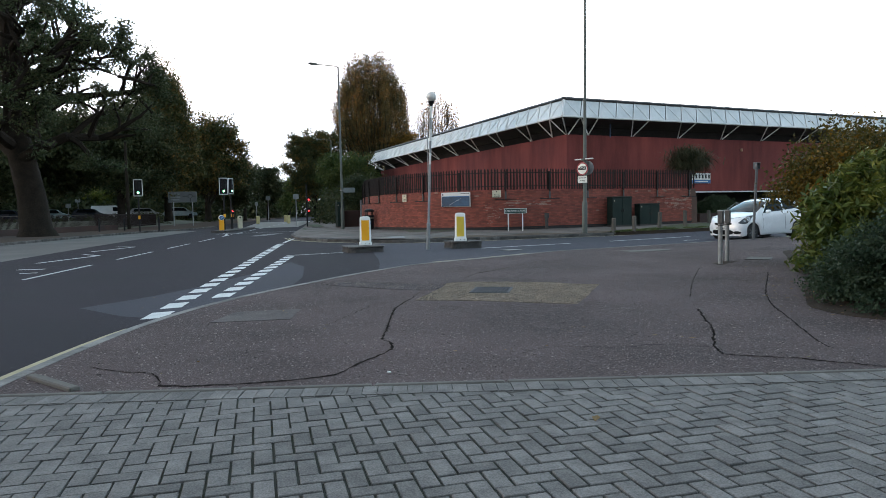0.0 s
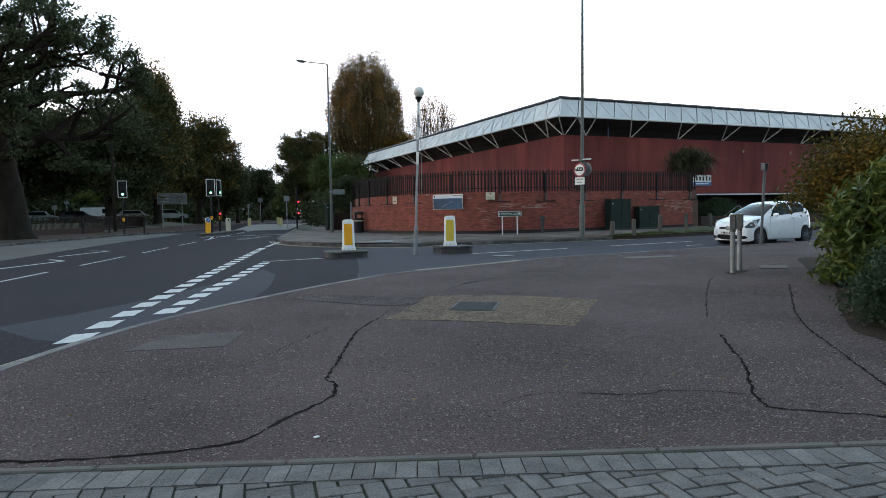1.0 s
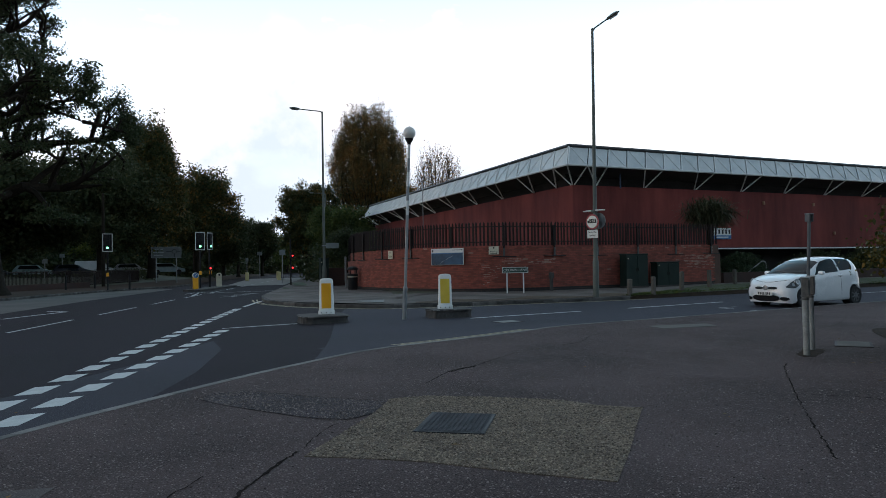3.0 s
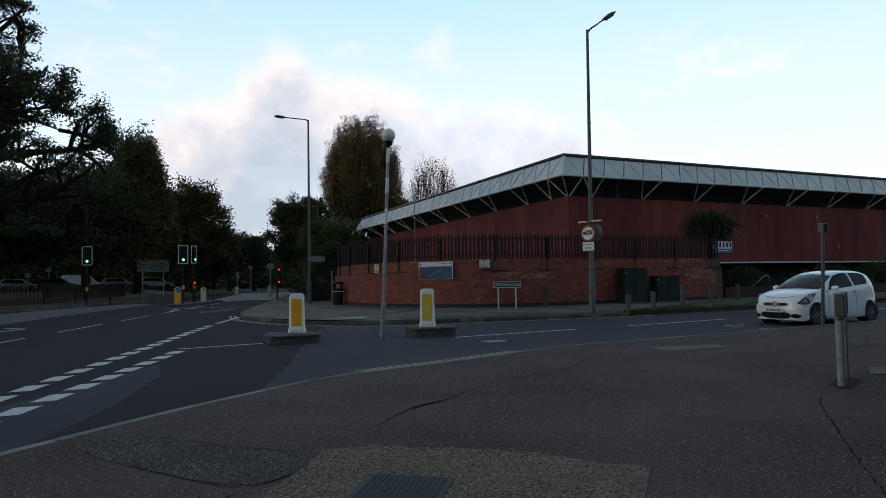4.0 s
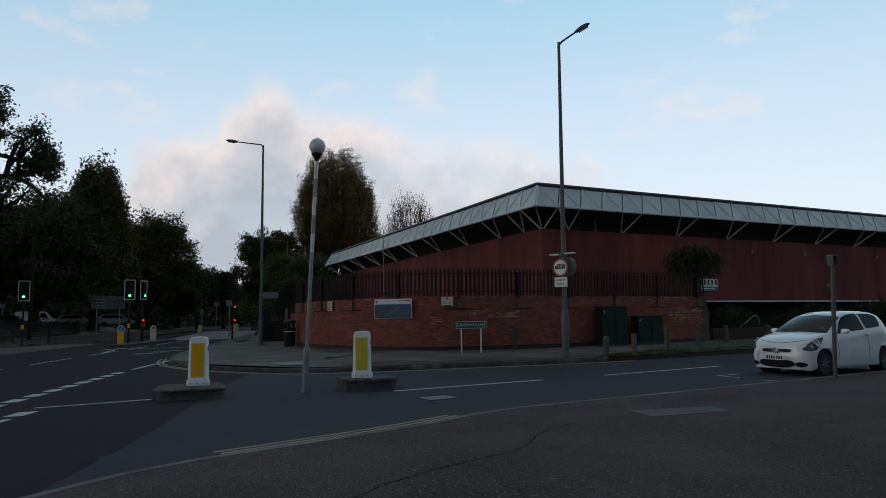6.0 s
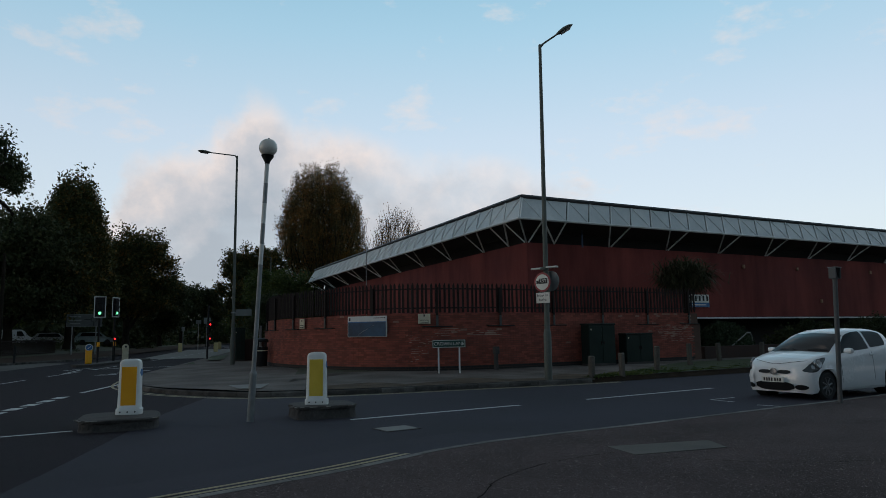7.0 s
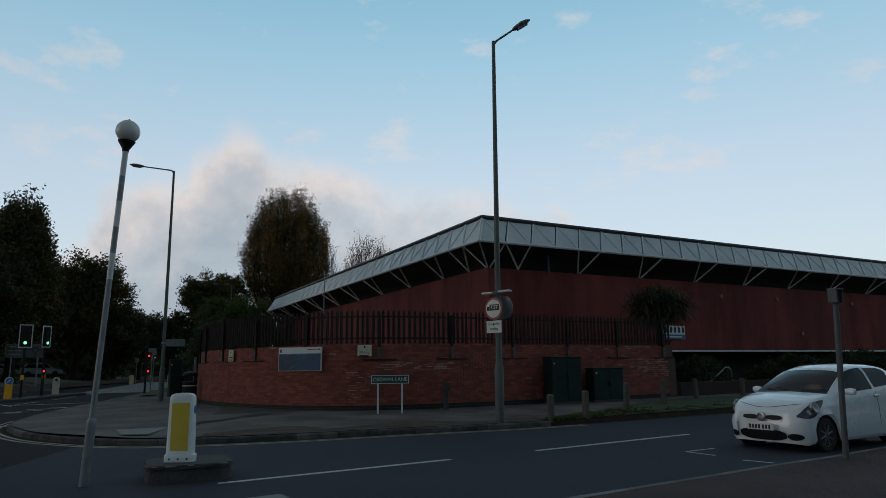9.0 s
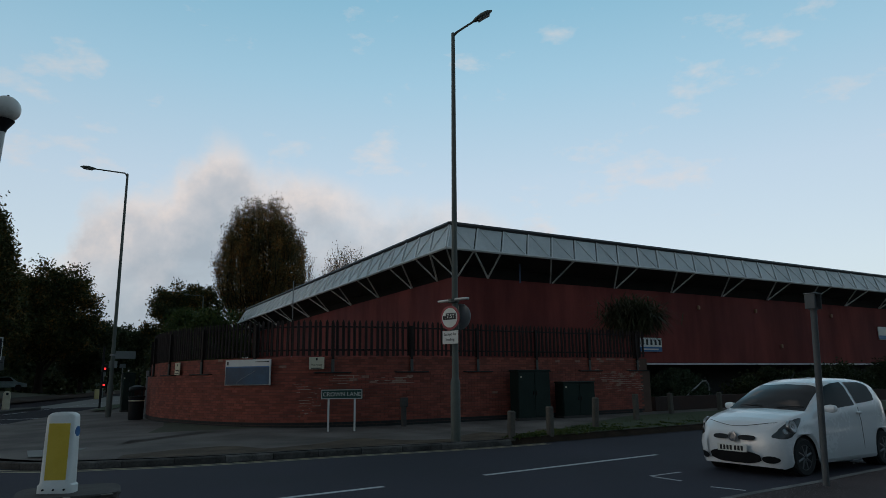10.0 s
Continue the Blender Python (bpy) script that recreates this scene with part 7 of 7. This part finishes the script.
rb = thing("direction_sign", -0.1, 77.0, 0.1, 6, "wide dark-faced direction sign with a roundabout symbol on two posts", "sign")
for k in (-0.95, 0.95):
    part("post", B().cyl((k, 0.05, 0), (k, 0.05, 3.6), 0.05, n=8), GALV, rb)
part("panel", B().cbox((0, 0, 3.1), (2.85, 0.03, 1.12), 0.006), SIGN_DIM, rb)
part("panel_border", B().box((0, -0.017, 3.645), (2.85, 0.01, 0.03)).box((0, -0.017, 2.555), (2.85, 0.01, 0.03)).box((-1.41, -0.017, 3.1), (0.03, 0.01, 1.06)).box((1.41, -0.017, 3.1), (0.03, 0.01, 1.06)), DULL_SIGN, rb, "thin pale border")
part("roundabout_ring", B().tube([(0.75 + 0.22 * math.cos(a), -0.03, 3.18 + 0.2 * math.sin(a)) for a in [math.pi * (-0.35 + 1.7 * k / 14) for k in range(15)]], 0.05, 5), INK, rb, "black ring symbol")
part("road_bar", B().box((0.75, -0.025, 2.8), (0.1, 0.012, 0.4)).box((0.25, -0.025, 3.18), (0.55, 0.012, 0.08)).box((1.15, -0.025, 3.18), (0.35, 0.012, 0.08)), INK, rb)
for zz, ww in ((3.42, 0.9), (3.1, 1.0), (2.8, 0.8)):
    part("printed_line", B().box((-0.75, -0.022, zz), (ww, 0.01, 0.09)), DULL_SIGN, rb)
for (sx, sy, hh, w2, lb) in ((10.3, 92.0, 3.4, 0.6, "small white sign on a post by the far road"), (8.6, 90.0, 2.6, 0.35, "small blue round sign on a far post"), (-11.4, 79.7, 2.6, 0.5, "small pale sign on a post in the car park"), (-13.8, 103.0, 3.6, 0.6, "small pale sign on a post in the car park"), (9.5, 60.5, 2.8, 0.5, "small pale sign on a dark post by the footway")):
    q = thing("post_sign", sx, sy, 0.1, 5, lb, "sign")
    part("post", B().cyl((0, 0.03, 0), (0, 0.03, hh), 0.04, n=8), GALV, q)
    part("plate", B().cbox((0, 0, hh - 0.2), (w2, 0.02, 0.45), 0.004), DULL_SIGN, q)
for (sx, sy) in ((-1.6, 55.2), (-6.0, 58.0), (-4.4, 60.0)):
    q = thing("dark_bollard", sx, sy, 0.12, 0, "slim black street bollard", "bollard")
    part("post", B().lathe([(0.07, 0), (0.07, 0.95), (0.05, 1.02), (0.01, 1.05)], 12), BLACK_PLASTIC, q)
for (sx, sy) in ((8.2, 84.0), (11.6, 82.0), (13.0, 96.0)):
    q = thing("traffic_bollard", sx, sy, 0.0, 8, "far pale yellow traffic bollard", "traffic bollard")
    part("shell", B().cbox((0, 0, 0.48), (0.4, 0.24, 0.95), 0.05), surf("far_cream", (0.5, 0.42, 0.2), (0.6, 0.5, 0.25)) if "far_cream" not in bpy.data.materials else bpy.data.materials["far_cream"], q)
# low brick edge and railing before the car park
b = B()
ln = cut(side(left_kerb, -6.6), 55, 106)
ribbon(b, ln, ln, 0.1, 0.55)
ribbon(b, ln, side(ln, -0.25), 0.55)
setting("wall_car_park", b, SHADED_BRICK, "low dark brick edge along the car park", "wall")


rail_line = cut(side(left_kerb, -8.4), along(side(left_kerb, -8.4), -14.5, 52), along(side(left_kerb, -8.4), -6.5, 84))
railing = thing("railing", 0, 0, 0, 0, "dark steel railing along the car park", "railing")
for z0 in (0.35, 1.42):
    part("rail", B().tube([(x, y, z0) for x, y in rail_line[::3]], 0.028, 4), STEEL_BLACK, railing)
b = B()
for k in range(int(length(rail_line) / 0.13)):
    q = cut(rail_line, 0.13 * k, 0.13 * k + 0.02)[0]
    b.box((q[0], q[1], 0.82), (0.03, 0.03, 1.34))
tagged(part("bar_infill", b, STEEL_BLACK, railing), "close upright railing bars", "", "", "stuff")


def woods(name, line, n, h, thick, leaf, mat, label, seed):
    """A continuous ragged belt of trees too far off to tell apart."""
    nr = np.random.RandomState(seed)
    L0 = length(line)
    tips = []
    ss = nr.rand(n) * L0
    for s0 in ss:
        q = cut(line, s0, s0 + 0.3)
        top = h * (0.75 + 0.25 * math.sin(s0 * 0.37 + seed) * math.cos(s0 * 0.13)) * (0.85 + 0.3 * nr.rand())
        tips.append((q[0][0] + nr.normal() * thick, q[0][1] + nr.normal() * thick, top * nr.rand() ** 0.9))
    ob = part(name, foliage(np.array(tips), n * 24, min(0.9, 0.3 * h), leaf, nr), mat)
    return tagged(ob, label, "trees", "", "stuff")


woods("far_woods", [(-90, 50), (-70, 75), (-45, 98), (-20, 112), (-2, 116), (4, 122)], 3600, 9.5, 2.0, 0.8, LEAF_DARK, "dim belt of trees behind the car park", 41)
woods("far_thicket", [(-62, 84), (-40, 100), (-18, 108), (-4, 110), (2, 114)], 2600, 4.2, 1.2, 0.6, LEAF_DARK, "dark undergrowth below the trees", 46)
woods("far_woods", [(-2, 118), (5, 150), (20, 178), (40, 176), (90, 165)], 1500, 6.0, 2.5, 0.7, LEAF_DARK, "dim belt of trees where the road bends", 42)
woods("far_hedge", [(12.6, 55.0), (14.2, 66.0), (18.5, 92.0), (26, 128)], 620, 3.2, 0.5, 0.2, LEAF_DARK, "overgrown hedge along the footway", 43)
woods("far_hedge", [(13.5, 66), (18, 72), (26, 77), (42, 84)], 800, 6.0, 0.8, 0.35, LEAF_DARK, "dark hedge behind the end of the hall", 48)
woods("far_hedge", [(-26, 84), (-14, 86.5), (-6, 88.5), (-2, 89.5)], 420, 1.55, 0.35, 0.16, LEAF_DARK, "low dark hedge in front of the parked cars", 47)
woods("far_hedge", [(-40, 62), (-22, 66), (-14, 64)], 240, 1.6, 0.5, 0.25, LEAF_DARK, "low clipped hedge beyond the oak", 44)
# never in view: added to dim the car windows and block low sky light
woods("far_woods", [(-60, -20), (-20, -34), (20, -32), (48, -16), (62, 0), (78, 14)], 2200, 13.0, 2.4, 0.8, LEAF_DARK, "unseen belt of trees behind the viewer, added to cut sky light", 49)
woods("far_woods", [(-75, 20), (-60, 55), (-48, 80)], 420, 9.0, 2.0, 0.6, LEAF_DARK, "dim belt of trees on the far side", 45)


# ---- verge and footway strips on the far side ----
b = B()
inn = [q for q in side(far_kerb, 0.14)]
vg = [(x, y) for x, y in inn if 17.9 < x < 60 and y < 40]
vg = sorted(vg)
b2 = [(x, y + max(0.02, min((x - 17.9) * 0.45, 3.3))) for x, y in vg]
ribbon(b, vg, b2, lambda x, y: far_z(x, y) + 0.012)
setting("verge", b, GRASS, "grass verge between kerb and footway", "grass")
nr = np.random.RandomState(8)
tips = np.array([[vg[i][0] + nr.rand() * 0.3, vg[i][1] + (b2[i][1] - vg[i][1]) * nr.rand(), 0.17] for i in nr.randint(0, max(1, len(vg) - 12), 900)])
tagged(part("grass_blades", foliage(tips, 14000, 0.12, 0.07, nr, (1, 1, 0.15)), LEAF_GREEN), "short uneven grass blades on the verge", "grass", "", "stuff")
b = B()
b.quad((8.75, 47.0, 0.26), (9.5, 47.0, 0.26), (10.6, 56.0, 0.26), (9.6, 56.0, 0.26))
setting("verge_far", b, GRASS, "grass strip beside the crossing signal", "grass")

# ---- kerbs ----
kerb_stones("kerb_near", near_kerb, 0.125, lambda x, y: KN, -3, 40, "worn pale concrete kerb stones beside the near footway")
kerb_stones("kerb_far", far_kerb, 0.125, lambda x, y: 0.115, 10, 75, "dirty worn concrete kerb stones round the corner", 18.3, KERB_DIRTY)
edge = [q for q in far_kerb if 18.0 < q[0] < 70 and q[1] < 40]
setting("verge_edge", ribbon(B(), edge, side(edge, 0.14), -0.01, 0.142), MOULD, "muddy earth edge where the verge meets the road", "dirt")
kerb_stones("kerb_left", left_kerb, -0.13, lambda x, y: 0.12, 20, 70, "dirty kerb stones along the main road's far side", mat=KERB_DIRTY)

# ---- block paving in herringbone, edged with a course of blocks ----
EDGE0, EDGE1 = Vector((-0.62, 5.28)), Vector((8.2, 2.32))
ed = (EDGE1 - EDGE0).normalized()
en = Vector((ed.y, -ed.x))           # towards the camera's start
b = B()
b.prism([tuple(EDGE0 + ed * -0.1), tuple(EDGE0 + ed * -0.9 + en * 9), tuple(EDGE1 + en * 9), tuple(EDGE1)], KN - 0.005, KN + 0.003)
paving = setting("pavement_blocks", b, JOINT, "grey concrete block paving laid in herringbone", "pavement")
ZP = KN + 0.012
block = B().cbox((0, 0, -0.012), (0.187, 0.087, 0.03), 0.0035).mesh("paver")
block.materials.append(PAVER)
rest = B()
rng = random.Random(17)
ang = radians(-5.0)
cs, sn = math.cos(ang), math.sin(ang)
todo = []
for i in range(-60, 100):
    for j in range(-120, 60):
        q = (i - j) % 4
        if q == 0:
            c, hor = (0.1 * i + 0.1, 0.1 * j + 0.05), True
        elif q == 3:
            c, hor = (0.1 * i + 0.05, 0.1 * j + 0.1), False
        else:
            continue
        x, y = 2.1 + c[0] * cs - c[1] * sn, 3.2 + c[0] * sn + c[1] * cs
        d = (Vector((x, y)) - EDGE0).dot(en)
        e = (Vector((x, y)) - EDGE0).dot(ed)
        if d < 0.17 or d > 6.5 or e < -0.1 * d + 0.05 or e > 9.2:
            continue
        todo.append((abs(x - 2.6) * 0.75 + abs(y - 3.0), x, y, hor, d < 0.37))
todo.sort()
for k, (_, x, y, hor, near_edge) in enumerate(todo):
    a = -5.0 + (0 if hor else 90) + rng.uniform(-0.6, 0.6)
    zz = ZP + rng.uniform(-0.0025, 0.0025) - (0.006 if near_edge else 0)
    if k < 300:
        ob = new("paver", block)
        ob.parent = paving
        ob.matrix_basis = pose(x, y, zz, rng.uniform(-0.7, 0.7), rng.uniform(-0.7, 0.7), a)
    else:
        rest.box((x, y, zz - 0.012), (0.188, 0.088, 0.03), a)
# header course along the edge
k = 0
while k * 0.1 < (EDGE1 - EDGE0).length:
    p = EDGE0 + ed * (0.05 + 0.1 * k) + en * 0.16
    rest.box((p.x, p.y, ZP - 0.012 + rng.uniform(-0.002, 0.002)), (0.094, 0.194, 0.03), math.degrees(math.atan2(ed.y, ed.x)))
    k += 1
tagged(part("pavers_rest", rest, PAVER_REST, paving), "further grey paving blocks", "", "", "stuff")
b = B()
for k in range(10):
    p = EDGE0 + ed * (0.46 + 0.92 * k)
    b.cbox((p.x, p.y, KN - 0.01), (0.9, 0.055, 0.05), 0.008, math.degrees(math.atan2(ed.y, ed.x)))
setting("edging", b, SLAB, "pale concrete edging strip beside the paving blocks", "edging")
st = thing("edging_stone", -0.13, 5.45, KN, -57, "loose pale concrete edging stone with moss", "stone")
part("stone", B().cbox((0, 0, 0.005), (0.7, 0.075, 0.05), 0.01), SLAB, st)

# ---- loose and proud stones in the surface of the near footway ----
def chippings(n, inside, size, z, seed):
    """n small flat-topped stones strewn where inside(x, y) holds."""
    nr = np.random.RandomState(seed)
    bb, k = B(), 0
    while k < n:
        x, y = nr.uniform(-0.5, 14.5), nr.uniform(2.2, 16.3)
        # most lie where the camera passes near
        if not inside(x, y):
            continue
        r, h = size * (0.45 + 0.8 * nr.rand()), size * 0.35
        a, sq = nr.rand() * 6.28, 0.6 + 0.4 * nr.rand()
        ring = [(x + r * f * math.cos(a + q) , y + r * f * sq * math.sin(a + q), z + zz) for f, zz in ((1.0, -0.001), (0.6, h)) for q in (0.2, 1.7, 3.2, 4.9)]
        bb.add(ring, [(0, 1, 5, 4), (1, 2, 6, 5), (2, 3, 7, 6), (3, 0, 4, 7), (4, 5, 6, 7)])
        k += 1
    return bb


def within(poly, x, y):
    hit, q = False, poly[-1]
    for p in poly:
        if (p[1] > y) != (q[1] > y) and x < (q[0] - p[0]) * (y - p[1]) / (q[1] - p[1]) + p[0]:
            hit = not hit
        q = p
    return hit


footway_poly = [q for q in side(near_kerb, 0.2) if 5.4 < q[1] < 16.5 and q[0] < 14.4] + [(14.4, 13.0), (9.0, 6.8), (6.6, 3.1), (-0.3, 5.45)]
CHIP = vary(surf("stone_chipping", (0.10, 0.08, 0.072), (0.20, 0.165, 0.15), 0.9, 5, 80, 0.5, 0.3, spec=0.2), 0.2, 2.0, True)
tagged(part("stone_chippings", chippings(20000, lambda x, y: within(footway_poly, x, y) and not within(AGGREGATE_POLY, x, y), 0.0085, KN + 0.001, 91), CHIP), "pale and dark stone chippings bedded in the footway", "chippings", "", "stuff")
tagged(part("stone_chippings", chippings(2600, lambda x, y: within(DARK_POLY, x, y), 0.0085, KN + 0.005, 93), CHIP), "stone chippings bedded in the dark repair", "chippings", "", "stuff")
PEBBLE = vary(surf("buff_pebble", (0.15, 0.116, 0.09), (0.29, 0.23, 0.175), 0.9, 5, 80, 0.5, 0.3, spec=0.2), 0.25, 1.6, True)
tagged(part("patch_pebbles", chippings(9000, lambda x, y: within(AGGREGATE_POLY, x, y), 0.0105, KN + 0.007, 92), PEBBLE), "buff and brown pebbles proud of the concrete patch", "pebbles", "", "stuff")

# ---- litter and leaves on the near footway ----
nr = np.random.RandomState(77)
lv = []
for k in range(130):
    lv.append((nr.uniform(0, 14), nr.uniform(2, 14), KN + 0.008))
for k in range(240):
    q = nr.rand()
    lv.append((7.4 + 4.5 * q + nr.normal() * 0.35, 5.5 + 4.3 * q + nr.normal() * 0.35, KN + 0.008))
ff = foliage(np.array(lv), 420, 0.25, 0.05, nr, (1, 1, 0.0))
v = np.array(ff.v)
v[:, 2] = KN + 0.009 + np.abs(v[:, 2] - KN - 0.009) * 0.25
ff.v = [tuple(q) for q in v.tolist()]
tagged(part("fallen_leaves", ff, LEAF_AUTUMN), "scattered small fallen leaves on the footway", "leaves", "", "stuff")
lt = part("litter", B().cbox((0, 0, 0.006), (0.032, 0.022, 0.009), 0.003), SIGN_WHITE)
lt.matrix_basis = pose(2.2, 4.72, KN, 0, 0, 20)
tagged(lt, "crumpled scrap of white paper", "litter")
lt = part("dry_leaf", B().add([(-0.05, 0, 0.004), (0, 0.025, 0.012), (0.06, 0, 0.006), (0, -0.025, 0.014)], [(0, 3, 2, 1)]), LEAF_AUTUMN)
lt.matrix_basis = pose(2.95, 3.12, KN + 0.016, 0, 0, 50)
tagged(lt, "single dry brown leaf on the paving", "leaf")

# ---- bricks of the retaining wall ----
brick = B().cbox((0, 0, 0), (0.215, 0.05, 0.0655), 0.004).mesh("brick")
brick.materials.append(BRICK)
others, pales, black = B(), B(), B()
rng = random.Random(23)
s_sign = wall_at(15.2, 29.6)
n_parts = 0
pitch = 0.2255
slots = []
nb = int(W_LEN / pitch)
for k in range(nb * 2):
    slots.append(on_wall(min(k * pitch / 2 + 0.001, W_LEN - 0.31), 0.0))
rows = []
for r in range(20):
    rows.append((0.26 + 0.0747 * r, 0.022, r))
for r in range(6):
    rows.append((W_LEDGE + 0.036 + 0.0747 * r, -0.082, r + 1))
for z, out, r in rows:
    for k in range(nb - 1):
        i = 2 * k + (r % 2)
        p, a, t, n = slots[i]
        s = i * pitch / 2
        c = p + n * (out - 0.013) + Vector((0, 0, z + rng.uniform(-0.001, 0.001)))
        near = s - s_sign
        w1 = -1.15 < near < 2.6 and 1.45 < z < 1.66 and (abs(near - 0.9) < 0.5 or abs(near - 2.2) < 0.5) and rng.random() < 0.1
        w2 = s > W_LEN - 2.9 and z > 1.05 and rng.random() < 0.16 * (z - 0.75)
        w3 = rng.random() < 0.002
        if z < 0.37:
            black.box(c, (0.215, 0.05, 0.0655), a)
        elif w1 or w2 or w3:
            pales.box(c, (0.215, 0.05, 0.0655), a)
        elif abs(near - 0.9) < 1.5 and n_parts < 300 and z < 1.75 and out > 0:
            ob = new("brick", brick)
            ob.parent = wall
            ob.matrix_basis = pose(c.x, c.y, c.z, rng.uniform(-0.4, 0.4), 0, a + rng.uniform(-0.4, 0.4))
            n_parts += 1
        else:
            others.box(c, (0.215, 0.05, 0.0655), a + rng.uniform(-0.4, 0.4))
tagged(part("bricks_rest", others, BRICK_REST, wall), "further red bricks", "", "", "stuff")
tagged(part("bricks_whitened", pales, BRICK_PALE, wall), "bricks whitened by salts", "", "", "stuff")
tagged(part("bricks_blackened", black, BITUMEN, wall), "blackened bricks at the wall's base", "", "", "stuff")
# repaired crack: pale mortar stepping up through the joints
b = B()
PALE_MORTAR = surf("pale_mortar", (0.34, 0.27, 0.21), (0.52, 0.44, 0.35), 0.95, 5, 40, 0.5, 0.3)
s0 = s_sign - 0.8
for k in range(15):
    s = s0 + 0.055 * k + (0.11 if k % 2 else 0)
    z = 0.55 + 0.0747 * k
    p, a, t, n = on_wall(s, 0.026)
    b.box(p + Vector((0, 0, z)), (0.2, 0.012, 0.014), a)
    b.box(p + t * 0.1 + Vector((0, 0, z + 0.037)), (0.014, 0.012, 0.075), a)
zones = [(s_sign - 0.75, 0.25, 4, 15, 14), (s_sign + 0.35, 0.45, 15, 18, 26), (s_sign + 1.9, 0.55, 15, 17, 24), (W_LEN - 1.4, 1.1, 10, 18, 90)]
for mid, half, r0, r1, count in zones:
    for k in range(count):
        s = min(mid + rng.gauss(0, half * 0.55), W_LEN - 0.5)
        r = rng.randint(r0, r1)
        z = 0.26 + 0.0747 * r + 0.037
        p, a, t, n = on_wall(s, 0.026)
        b.box(p + Vector((0, 0, z)), (rng.uniform(0.08, 0.3), 0.012, 0.011), a)
        if rng.random() < 0.5:
            b.box(p + t * 0.1 + Vector((0, 0, z + 0.037)), (0.011, 0.012, 0.066), a)
part("mortar_repair", b, PALE_MORTAR, wall, "pale repointing in a stepped crack")
